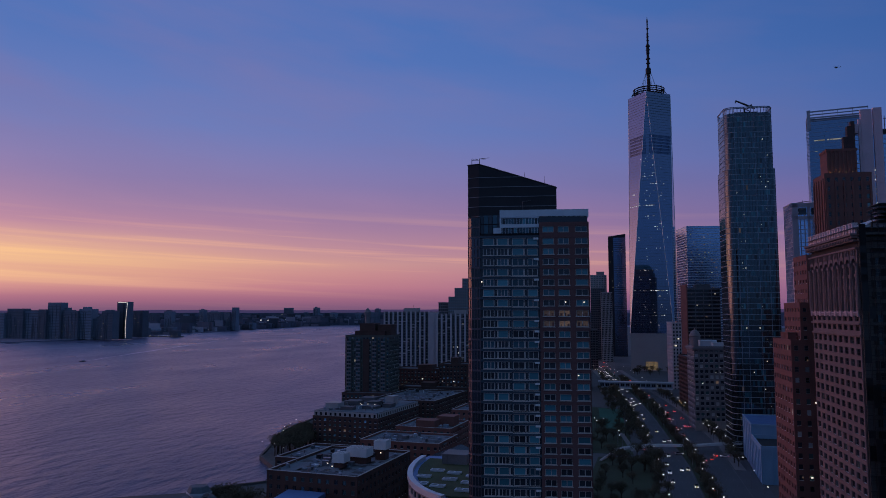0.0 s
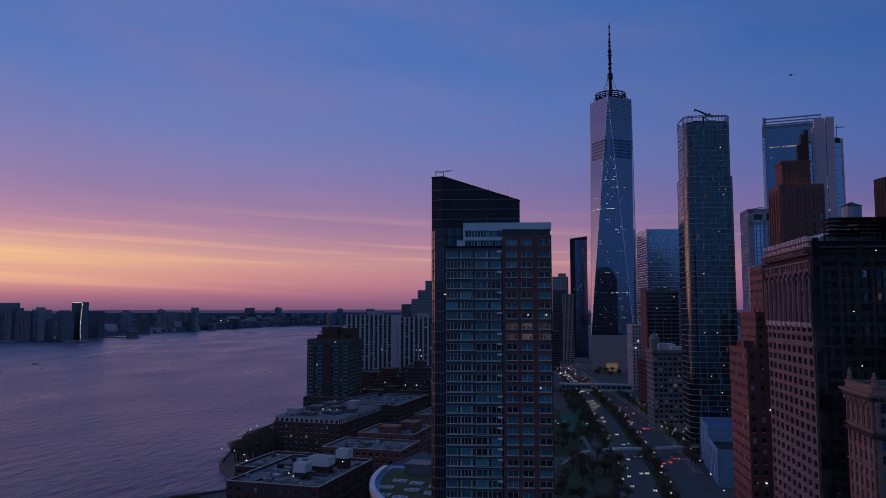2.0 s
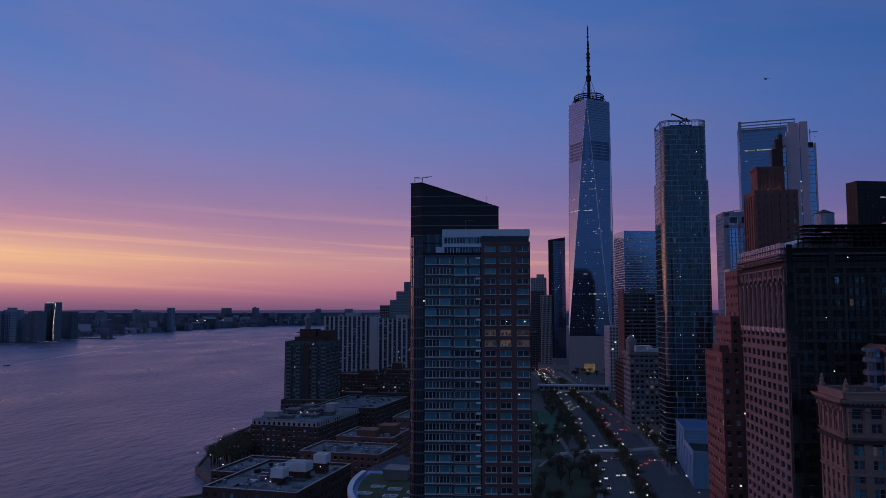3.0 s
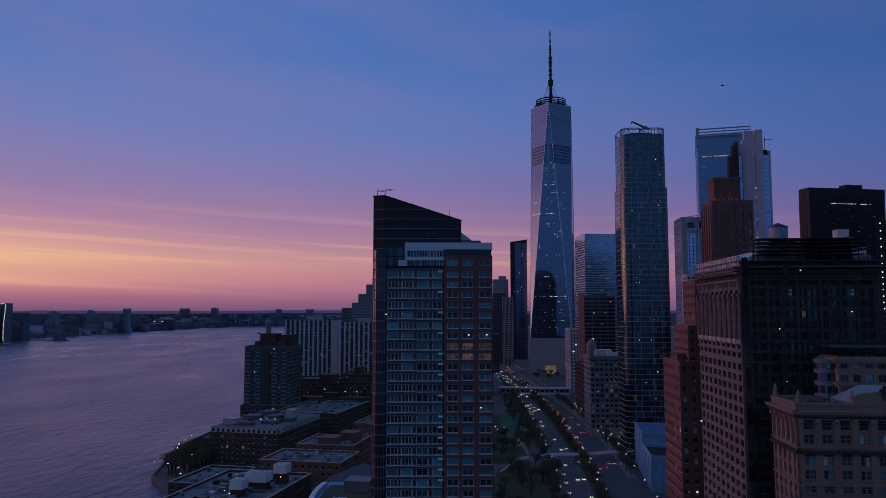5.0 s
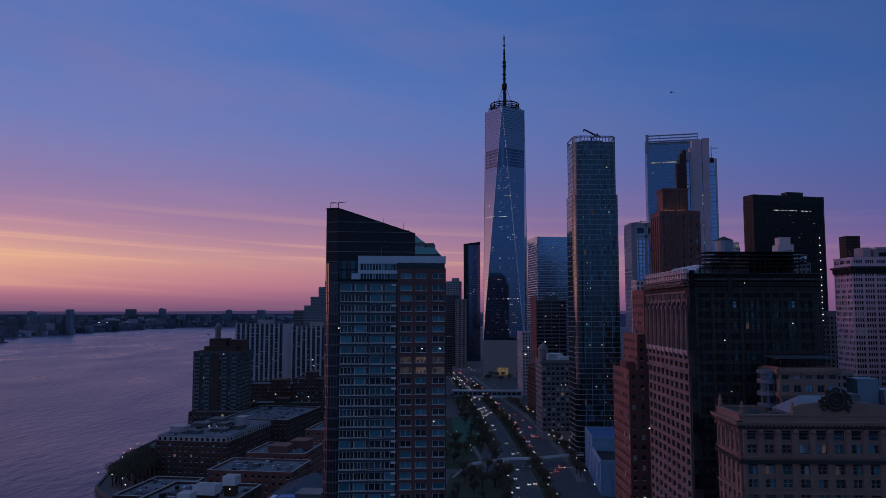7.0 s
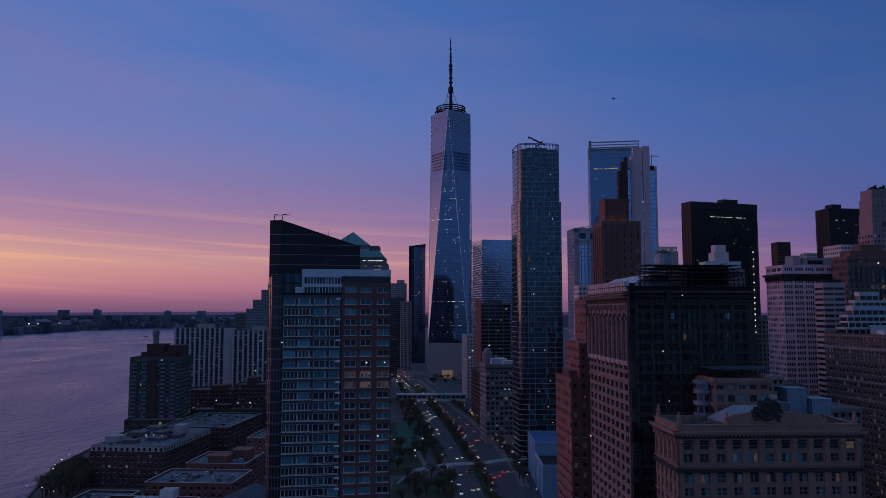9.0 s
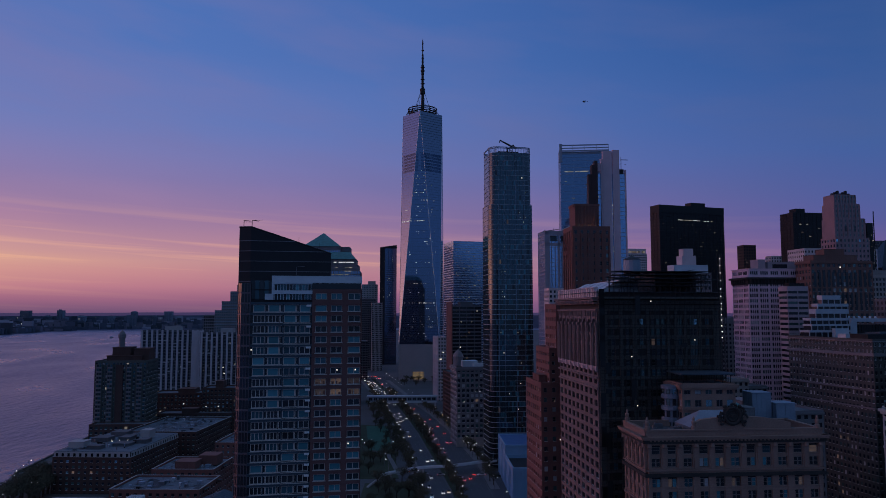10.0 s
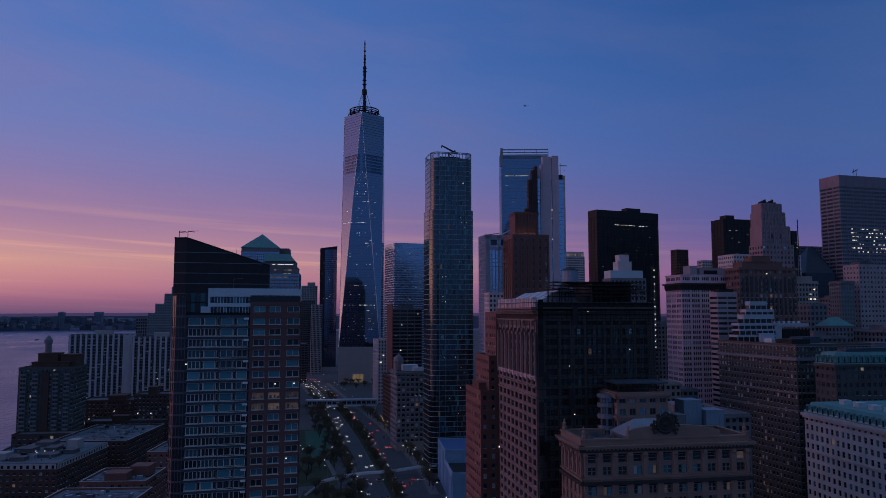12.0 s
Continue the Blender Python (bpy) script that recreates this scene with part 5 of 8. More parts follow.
# ---- the ornate block in front ----
def ornate_block():
    rnd = random.Random(31)
    W, D, TOP = 49.0, 17.0, 72.0
    ob = thing("ornate_office_building", "ornate stone office block with medallion pediment and corner finials", "building", 61.3, 207, 0, 3)
    stone = material("rosy_limestone", (0.28, 0.18, 0.145), 0.85, vary=0.3, scale=0.15, fine=2.2)
    bm = bmesh.new()
    box(bm, 0, W, 0, D, 0, TOP - 1)
    part("core", bm, PANE_DARK, ob)
    bm = bmesh.new()
    nb = 11
    for s in "SWEN":
        M, fw = face_matrix(s, W, D), face_width(s, W, D)
        n = nb if s in "SN" else 5
        b = fw / n
        for i in range(n + 1):
            c = i * b
            box(bm, max(0, c - 0.95), min(fw, c + 0.95), -0.6, 0, 0, 69, 0, M)
            box(bm, max(0, c - 0.6), min(fw, c + 0.6), -0.85, -0.6, 62.6, 68.6, 0, M)
            for j in range(34):
                z = 34.3 + j * 0.76
                box(bm, max(0, c - 1.0), min(fw, c + 1.0), -0.7, -0.6, z, z + 0.5, 0, M)
            rod(bm, M @ Vector((min(fw - 0.3, max(0.3, c)), -0.9, 68.2)), M @ Vector((min(fw - 0.3, max(0.3, c)), -0.6, 69.2)), 0.75, 0.75, 8)
        box(bm, 0, fw, -0.5, 0, 61, 63, 0, M)
        box(bm, 0, fw, -0.4, 0, 65.35, 66.4, 0, M)
        box(bm, 0, fw, -0.55, 0, 66.2, 66.42, 0, M)
        for k in range(17):
            z = 60.4 - (k + 1) * 3.4
            box(bm, 0, fw, -0.5, 0, z - 0.5, z + 0.65, 0, M)
            box(bm, 0, fw, -0.75, 0, z + 0.5, z + 0.72, 0, M)
        for z, h, o in ((62.0, 0.35, 0.95), (52.7, 0.5, 0.9), (68.9, 0.5, 0.9), (70.4, 0.5, 1.9), (70.9, 0.35, 2.1)):
            box(bm, -o + 0.3, fw + o - 0.3, -o, 0, z, z + h, 0, M)
        for j in range(int(fw / 1.1)):
            box(bm, 0.3 + j * 1.1, 0.75 + j * 1.1, -1.7, -1.2, 70.0, 70.4, 0, M)
        box(bm, -0.4, fw + 0.4, -0.7, 0.3, 71.2, 72.8, 0, M)
        box(bm, -0.6, fw + 0.6, -0.9, 0.4, 72.6, 73.0, 0, M)
    part("wall", bm, stone, ob, "rosy limestone wall with piers, belts and heavy cornice")
    # two dark courses, one below the cornice, one lower down
    for z, h, o in ((60.5, 0.9, 1.2), (69.4, 0.9, 1.4)):
        for s in "SW":
            bm = bmesh.new()
            fw = face_width(s, W, D)
            box(bm, -o + 0.3, fw + o - 0.3, -o, 0, z, z + h, 0, face_matrix(s, W, D))
            part("dark_course", bm, STONE_DARK, ob, "dark course along the front")
    slots = []
    for s in "SW":
        M, fw = face_matrix(s, W, D), face_width(s, W, D)
        n = nb if s == "S" else 5
        b = fw / n
        for k in range(15):
            z = 60.4 - 3.4 * k + 1.78 if k else 64.2
            for i in range(n):
                for q in (-1, 1):
                    slots.append((M @ Matrix.Translation(((i + 0.5) * b + q * 0.62, -0.1, z)), 1.1, 2.2, (k, i)))
        for i in range(n):
            slots.append((M @ Matrix.Translation(((i + 0.5) * b, -0.1, 67.4)), 2.3, 1.9, (-1, i)))
    set_windows(ob, slots, "sash", [(PANE_DARK, 5), (PANE_SHADE_DIM, 2), (PANE_SHADE, 1.6), (PANE_BLIND, 0.8), (LIT_DIM, 0.2)], rnd, LIMESTONE, 300)
    bm = bmesh.new()
    box(bm, 0.3, W - 0.3, 0.3, D - 0.3, TOP - 1.2, TOP - 0.8)
    part("roof", bm, ROOF_GREY, ob)
    # pediment with medallion
    bm = bmesh.new()
    prism_pts = [(13.5, 72.9), (40.5, 72.9), (40.5, 74.6), (33, 76.0), (24, 76.6), (15, 75.6), (13.5, 74.8)]
    lo = [bm.verts.new((x, -0.6, z)) for x, z in prism_pts]
    hi = [bm.verts.new((x, 0.7, z)) for x, z in prism_pts]
    bm.faces.new(lo)
    bm.faces.new(hi[::-1])
    for i in range(len(lo)):
        j = (i + 1) % len(lo)
        bm.faces.new((lo[j], lo[i], hi[i], hi[j]))
    part("pediment", bm, stone, ob, "low curved parapet pediment")
    bm = bmesh.new()
    lathe(bm, [(0.3, 0), (2.3, 0.05), (2.3, 0.5), (0.3, 0.55)], 20)
    bm.transform(Matrix.Translation((23.8, -0.45, 76.6)) @ Matrix.Rotation(math.pi / 2, 4, "X"))
    for r, t in ((2.2, 0.55), (1.35, 0.3)):
        for i in range(20):
            a, b = 2 * math.pi * i / 20, 2 * math.pi * (i + 1) / 20
            rod(bm, (23.8 + r * math.cos(a), -0.9, 76.6 + r * math.sin(a)), (23.8 + r * math.cos(b), -0.9, 76.6 + r * math.sin(b)), t, t, 6)
    for i in range(60):
        a = rnd.uniform(-0.7, math.pi + 0.7)
        r = rnd.uniform(2.2, 3.6)
        p = Vector((23.8 + r * math.cos(a) * 1.15, -0.9, 76.2 + r * math.sin(a)))
        rod(bm, p, p + Vector((rnd.uniform(-0.5, 0.5), -0.3, rnd.uniform(-0.5, 0.5))), 0.45, 0.2, 5)
    lathe(bm, [(0.2, 76.3), (0.9, 76.4), (0.9, 76.9), (0.2, 77.0)], 8, 23.8, -0.8)
    part("medallion", bm, STONE_DARK, ob, "dark carved round medallion with scrolls")
    for x, y in ((0.2, 0.2), (0.2, D - 0.4), (W - 0.4, 0.2), (13.2, 0.0)):
        bm = bmesh.new()
        lathe(bm, [(0.75, 72.8), (0.75, 73.8), (0.5, 74.0), (0.62, 74.6), (0.62, 75.0), (0.3, 75.4), (0.4, 75.7), (0.1, 76.4)], 8, x, y)
        part("finial", bm, stone, ob, "carved stone corner finial")
    for i in range(9):
        bm = bmesh.new()
        x, y = rnd.uniform(2, 12), rnd.uniform(2, D - 2)
        s = rnd.uniform(0.4, 1.1)
        box(bm, x - s, x + s, y - s * 0.7, y + s * 0.7, 71.2, 71.2 + rnd.uniform(0.7, 1.8))
        rod(bm, (x, y, 71.2), (x, y, 73.6), 0.12, 0.12, 5)
        part("roof_vent", bm, STEEL, ob)
    # hipped roof behind the pediment
    bm = bmesh.new()
    lo = [bm.verts.new(c) for c in ((13.5, 3, 73), (33, 3, 73), (33, 14, 73), (13.5, 14, 73))]
    hi = [bm.verts.new(c) for c in ((18.5, 8, 77.0), (28.5, 8, 77.0))]
    bm.faces.new((lo[0], lo[1], hi[1], hi[0]))
    bm.faces.new((lo[2], lo[3], hi[0], hi[1]))
    bm.faces.new((lo[1], lo[2], hi[1]))
    bm.faces.new((lo[3], lo[0], hi[0]))
    bm.faces.new(lo[::-1])
    part("hipped_roof", bm, METAL_SLATE, ob, "pale metal hipped roof")
    bm = bmesh.new()
    box(bm, 13.5, 33, 3, 14, 70.8, 73)
    part("hip_base", bm, STONE_GREY, ob)
    # tank houses to the right
    for x0, x1, y0, y1, z, m in ((42.5, 48.5, 24, 30, 80.0, METAL_SLATE), (49, 55, 22, 28, 77.0, METAL_SLATE), (38, 41, 20, 26, 76, STONE_GREY)):
        block_on(ob, "roof_house", x0, x1, y0, y1, 60, z, m)
    bm = bmesh.new()
    box(bm, 36, 56, D + 0.4, 32, 0, 62)
    part("rear_wing", bm, BRICK_DARK, ob)
    bm = bmesh.new()
    rod(bm, (32, 17, 62), (32, 17, 76.5), 1.5, 1.5, 8)
    lathe(bm, [(3.0, 77.2), (2.6, 77.6), (0.2, 78.8)], 8, 32, 17)
    part("copper_cap", bm, COPPER, ob, "small green copper capped shaft")

    # stepped rear tower and rounded bay
    tb = tower("rear_tower", "stone roof tower with corner windows and flat canopy", 76.8, 222, 3, 15.5, 12, 83.5, stone, 3.7, 3.1, 1.3, 1.6, mix=[(PANE_DARK, 4), (PANE_MID, 2), (PANE_BLIND, 2), (PANE_SKY, 2), (LIT_WHITE, 0.3)], style="pair", z0=0, belts=((68.4, 0.6, 0.4), (76.2, 0.7, 0.5)), cornice=0.9, parapet=0.5, low=66, seed=7)
    for x in range(7):
        for y in range(2):
            bm = bmesh.new()
            rod(bm, (0.4 + x * 2.4, 0.3 + y * 9, 84), (0.4 + x * 2.4, 0.3 + y * 9, 86.4), 0.12, 0.12, 5)
            part("canopy_post", bm, METAL_DARK, tb)
    bm = bmesh.new()
    box(bm, -0.6, 16, -0.6, 11, 86.4, 86.8)
    part("canopy", bm, METAL_BLUE, tb)
    rb = thing("bay_tower", "pale rounded window bay tower", "building", 74.8, 226.6, 0, 3)
    bm = bmesh.new()
    prof = [(2.5, 0)]
    for k in range(4):
        z = 69 + k * 3.4
        prof += [(2.5, z), (2.85, z + 0.1), (2.85, z + 1.1), (2.5, z + 1.2)]
    prof += [(2.5, 82.0), (2.9, 82.1), (2.9, 83), (2.4, 83.1)]
    lathe(bm, prof, 14)
    part("wall", bm, material("blue_grey_render", (0.17, 0.2, 0.25), 0.7, vary=0.2, scale=0.3, fine=2.0), rb, "blue-grey rounded wall")
    for k in range(4):
        for i in range(5):
            a = radians(-170 + i * 40)
            bm = bmesh.new()
            M2 = Matrix.Translation((2.52 * math.cos(a), 2.52 * math.sin(a), 71.5 + k * 3.4 - 0.1)) @ Matrix.Rotation(a + math.pi / 2, 4, "Z")
            framed_panes(bm, 1.1, 1.9, 1, 2, 0.08, 0.1, 1)
            bm.transform(M2)
            part("window", bm, [METAL_DARK, rnd.choice((PANE_DARK, PANE_SKY, PANE_MID, LIT_WHITE if k == 3 else PANE_DARK))], rb)


ornate_block()

# ---- brick clubs and towers behind ----
dac = tower("brick_club_building", "stepped orange brick club tower beside the scaffolded block", 45.8, 287, 5, 16, 24, 77, BRICK_ORANGE, 3.6, 3.4, 2.0, 1.9, mix=MIX_OFFICE, style="sash", seed=3, limit=60, low=30)
tower("", "", 0, 0, 0, 12, 20, 90, BRICK_ORANGE, 3.6, 3.4, 2.0, 1.9, style="sash", z0=77, seed=4, parent=(sub := part("middle_tier", (lambda b: (box(b, 0, 0.1, 0, 0.1, 76.5, 77), b)[1])(bmesh.new()), BRICK_ORANGE, dac)), limit=20)
sub.matrix_basis = Matrix.Translation((4.0, 2.5, 0))
tower("", "", 0, 0, 0, 9, 16, 107, BRICK_ORANGE, 3.6, 3.2, 2.0, 1.9, style="sash", z0=90, seed=5, parent=(sub := part("upper_tier", (lambda b: (box(b, 0, 0.1, 0, 0.1, 89.5, 90), b)[1])(bmesh.new()), BRICK_ORANGE, dac)), limit=20)
sub.matrix_basis = Matrix.Translation((7.6, 5, 0))
block_on(dac, "roof_house", 0.5, 3.2, 6, 16, 77, 80.5, BRICK_ORANGE)
lit_spots(dac, 5, 1, 8, 30, 100, 3.6, -0.6, 3, (0.4, 0.7), 0.5, (LIT_SPOT, LIT_WARM))

brown = tower("brown_brick_tower", "square brown brick tower with lit setback ledge", 67.3, 328, 5, 16.6, 14, 142, BRICK_BROWN, 3.5, 2.8, 1.7, 1.7, mix=[(PANE_DARK, 8), (PANE_MID, 1)], style="sash", seed=6, limit=60, low=90)
bm = bmesh.new()
for i in range(6):
    box(bm, i * 3.2 + 0.1, i * 3.2 + 0.7, -0.7, -0.3, 60, 140)
for i in range(5):
    box(bm, -0.75, -0.3, i * 3.2 + 0.2, i * 3.2 + 0.9, 60, 140)
part("buttress", bm, BRICK_BROWN, brown, kind="stuff")
bm = bmesh.new()
box(bm, 2.0, 13.2, 3.5, 12, 142, 153.5)
box(bm, 1.7, 13.5, 3.2, 12.3, 152.6, 153.6)
for i in range(8):
    box(bm, 2.0 + i * 1.5, 2.5 + i * 1.5, 3.2, 3.5, 142, 152.6)
part("upper_block", bm, BRICK_BROWN, brown, kind="stuff")
for i in range(4):
    bm = bmesh.new()
    lathe(bm, [(0.1, 142.6), (0.28, 142.7), (0.28, 143.0), (0.1, 143.1)], 6, 3.4 + i * 2.6, 2.6)
    part("ledge_lamp", bm, light_material("amber_lamp", (1.0, 0.5, 0.16), 9.0) if i == 0 else bpy.data.materials["amber_lamp"], brown)
# lamp wash on the ledge arches, put in as faintly glowing blocks
for i in range(4):
    bm = bmesh.new()
    prism(bm, [(3.3 + i * 2.6, 3.0), (4.0 + i * 2.6, 3.0), (4.0 + i * 2.6, 3.3), (3.3 + i * 2.6, 3.3)], 142.6, 144.2)
    part("arch_glow", bm, light_material("amber_wash", (1.0, 0.45, 0.15), 0.035) if i == 0 else bpy.data.materials["amber_wash"], brown)

# low pale-blue service building on the highway
BLUE_PANEL = material("pale_blue_panel", (0.22, 0.38, 0.54), 0.6, vary=0.15, scale=0.1, fine=1.5, bump=0.05)
tower("ventilation_building", "windowless pale blue-grey service building with flat roof", 50, 447, 0, 20, 40, 25.5, BLUE_PANEL, 26, 8, 0.5, 0.6, windows=False, core=BLUE_PANEL, roof=ROOF_BLUE, parapet=0.8)
tower("ventilation_block", "lower pale blue-grey service block with sunken roof", 50, 410, 0, 16, 36, 18.6, BLUE_PANEL, 19, 6, 0.5, 0.6, windows=False, core=BLUE_PANEL, roof=METAL_DARK, parapet=2.2)

# ---- along the highway, right ----
old = tower("stone_office", "grey stone office block with cornice and pale shop base", 27.3, 576, 8, 24, 26, 61.5, STONE_GREY, 3.9, 3.4, 1.3, 1.6, seed=12, cornice=1.2, limit=0, low=3, roof=ROOF_PALE)
block_on(old, "roof_house", 6, 18, 8, 20, 62, 66.5, METAL_PALE)
block_on(old, "plant_box", 14, 22, 3, 8, 62, 65, WHITE_PAINT)
bm = bmesh.new()
lathe(bm, [(4.0, 62), (4.0, 69), (4.4, 69.3), (3.6, 71.5), (2.0, 73.5), (0.6, 74.2), (0.2, 75.5)], 14, 4.5, 19)
part("lantern", bm, STONE_GREY, old, "domed stone roof lantern")
lit_spots(old, 9, 1, 22, 3, 58, 3.9, -0.5, 12, (0.4, 0.8), 0.5, (LIT_OFFICE, LIT_SPOT))
AMBER = light_material("amber_lamp_globe", (1.0, 0.62, 0.2), 2.0)
for x, y in ((22.7, 687), (23.6, 672), (21.2, 706), (20.2, 720)):
    post = thing("lantern_post", "short dark post with amber globe on the pavement", "street lamp", x, y, 2, 0, "amber lamps beside the highway")
    bm = bmesh.new()
    rod(bm, (0, 0, 0), (0, 0, 3.4), 0.1, 0.08, 6)
    part("pole", bm, METAL_DARK, post)
    bm = bmesh.new()
    lathe(bm, [(0.1, 3.4), (0.5, 3.7), (0.5, 4.4), (0.1, 4.7)], 8)
    part("globe", bm, AMBER, post, "amber glowing globe")
bm = bmesh.new()
box(bm, -0.8, 24.4, -0.8, -0.4, 2, 9)
part("shop_base", bm, LIMESTONE, old)

t8 = tower("dark_band_office", "black office block with dark horizontal window bands", 33, 800, 9, 32, 30, 111, CONCRETE_DARK, 3.9, 8, 0.6, 1.5, windows=False, core=PANE_DARK, seed=13)
bm = bmesh.new()
box(bm, -0.9, 0, -0.5, 30, 0, 116)
part("west_wall", bm, BRICK_ORANGE, t8, "red brick end wall")
block_on(t8, "plant_room", 10, 24, 6, 20, 111, 116, CONCRETE_DARK)
lit_spots(t8, 16, 2, 30, 30, 108, 3.9, -0.5, 14)
t8b = tower("pink_stone_pier_building", "slender pale stone block with pink-lit side", 19, 868, 9, 9.5, 34, 75, STONE_PALE, 3.9, 3.2, 1.8, 1.7, windows=False, core=PANE_DARK)
lit_spots(t8b, 8, 1, 9, 5, 60, 3.9, -0.5, 15)
for i, (x, y, w, d, z) in enumerate(((31, 690, 26, 60, 46), (40, 640, 20, 34, 38))):
    tower("stone_office", "mid-rise grey office block beside the highway", x, y, 9, w, d, z, STONE_GREY if i else BRICK_DARK, 3.8, 3.6, 1.4, 1.5, windows=False, core=PANE_DARK, seed=30 + i)

# mid background towers
b7 = tower("blue_glass_tower", "boxy blue mirror-glass tower with thin floor bands", 53.4, 1248, 14, 57, 60, 226, METAL_PALE, 4.1, 60, 0.2, 1.1, windows=False, core=GLASS_BLUE, parapet=0.0, proud=0.25, seed=16)
lit_spots(b7, 40, 2, 55, 120, 215, 4.1, -0.3, 16, (0.6, 3.0), 0.9, (LIT_WHITE, LIT_WARM))
gm = tower("slim_glass_tower", "slim dark blue glass tower with slanted top", -83, 1455, 4, 32, 40, 232, METAL_DARK, 4.1, 8, 0.3, 0.6, windows=False, core=GLASS_NAVY, parapet=0.0, proud=0.2, seed=17)
bm = bmesh.new()
prism(bm, [(-0.4, -0.4), (32.4, -0.4), (32.4, 40), (-0.4, 40)], 231, 0, 0, [233.5, 238, 238, 233.5])
part("slanted_cap", bm, METAL_DARK, gm)
bm = bmesh.new()
box(bm, 0, 9, -0.5, 0, 0, 231)
part("dark_strip", bm, GLASS_BLACK, gm)
lit_spots(gm, 26, 1, 30, 100, 220, 4.1, -0.6, 18, (0.5, 1.0), 0.9)
gg = tower("grey_grid_tower", "pale grey gridded office tower", -122, 1500, 6, 31, 30, 160, CONCRETE, 3.9, 3.0, 1.2, 1.5, windows=False, core=PANE_MID, seed=19)
block_on(gg, "roof_house", 12, 27, 6, 20, 160, 168, CONCRETE)
lit_spots(gg, 8, 1, 30, 60, 158, 3.9, -0.5, 190, (0.7, 1.4), 1.0, (LIT_WHITE, LIT_SPOT))
tower("grey_grid_tower", "dark glass office tower behind the highway", -108, 1330, 6, 24, 30, 128, CONCRETE_DARK, 3.9, 3.4, 0.6, 1.5, windows=False, core=PANE_DARK, seed=19)
d2 = tower("chequered_block", "residential block with pale chequered window panels", -88, 1300, 6, 18, 24, 120, CONCRETE, 3.6, 2.4, 0.9, 0.9, windows=False, core=PANE_DARK, seed=20)
tower("dark_slab_block", "dark low slab block near the highway", -112, 1120, 8, 30, 50, 60, CONCRETE_DARK, 3.8, 4, 0.8, 1.4, windows=False, core=PANE_DARK, seed=21)

PALE_GREY = material("pale_blue_grey_stone", (0.36, 0.36, 0.42), 0.8, vary=0.15, scale=0.1, fine=1.5)
hh = tower("pale_stone_tower", "pale stone and blue glass tower with square top openings", 121, 720, 5, 28, 26, 184, PALE_GREY, 3.8, 3.5, 0.8, 0.5, windows=False, core=GLASS_BLUE, seed=22)
bm = bmesh.new()
for a, b in ((0, 5), (13, 15), (23, 28)):
    box(bm, a, b, -0.8, 0, 0, 184)
box(bm, 0, 28, -0.8, 0, 181, 185)
box(bm, 0, 28, -0.8, 0, 170, 173)
for i in range(9):
    box(bm, 14.8, 15.0, -0.9, -0.8, 20 + i * 18, 21 + i * 18)
part("stone_frame", bm, PALE_GREY, hh)
bm = bmesh.new()
for u in (5.6, 16.2):
    box(bm, u, u + 6.4, -0.85, -0.78, 174.5, 180)
part("top_opening", bm, PANE_DARK, hh, "dark square top opening", kind="stuff")
bm = bmesh.new()
rod(bm, (17, 4, 185), (38, 10, 196), 0.5, 0.4, 5)
part("crane_jib", bm, WHITE_PAINT, hh, "pale sloping crane jib")
bm = bmesh.new()
rod(bm, (2, 3, 185), (16, 3, 187), 0.35, 0.25, 5)
rod(bm, (10, 3, 185), (10, 3, 187.5), 0.3, 0.3, 5)
part("roof_davit", bm, METAL_DARK, hh)
tower("small_white_block", "small pale block with punched windows", 97, 560, 5, 14, 14, 122, STONE_PALE, 3.6, 2.8, 1.4, 1.7, windows=False, core=PANE_DARK, seed=23)
tower("cream_tower", "slim cream stone tower", 150, 760, 5, 10, 12, 150, STONE_PALE, 3.6, 2.4, 1.4, 1.7, windows=False, core=PANE_DARK, seed=23)

w4 = tower("mirror_glass_tower", "tall pale blue mirror-glass tower with framed crown", 171.5, 895, -8, 62, 50, 300, METAL_SLATE, 4.2, 15, 0.15, 0.3, windows=False, core=GLASS_MIRROR, parapet=0, proud=0.15, seed=24)
bm = bmesh.new()
for z, h in ((300.2, 0.8), (303.4, 1.6), (307.0, 1.2), (310.4, 1.5)):
    box(bm, 0.5, 59, -0.4, 0.2, z, z + h)
    box(bm, -0.2, 0.4, 0, 50, z, z + h)
for i in range(5):
    box(bm, i * 14.6, i * 14.6 + 0.5, -0.3, 0.3, 300, 312)
box(bm, -1.2, 2.2, -0.8, 3, 290, 313)
box(bm, 2, 58, 4, 46, 300, 304)
part("crown_frame", bm, METAL_SLATE, w4, "open pale metal crown frame")
lit_spots(w4, 14, 4, 34, 276, 284, 4.2, -0.4, 24, (1.5, 5.0), 1.2, (LIT_WHITE,))
lit_spots(w4, 10, 3, 40, 180, 270, 4.2, -0.4, 25, (1, 4), 0.8, (LIT_WHITE, LIT_WARM))

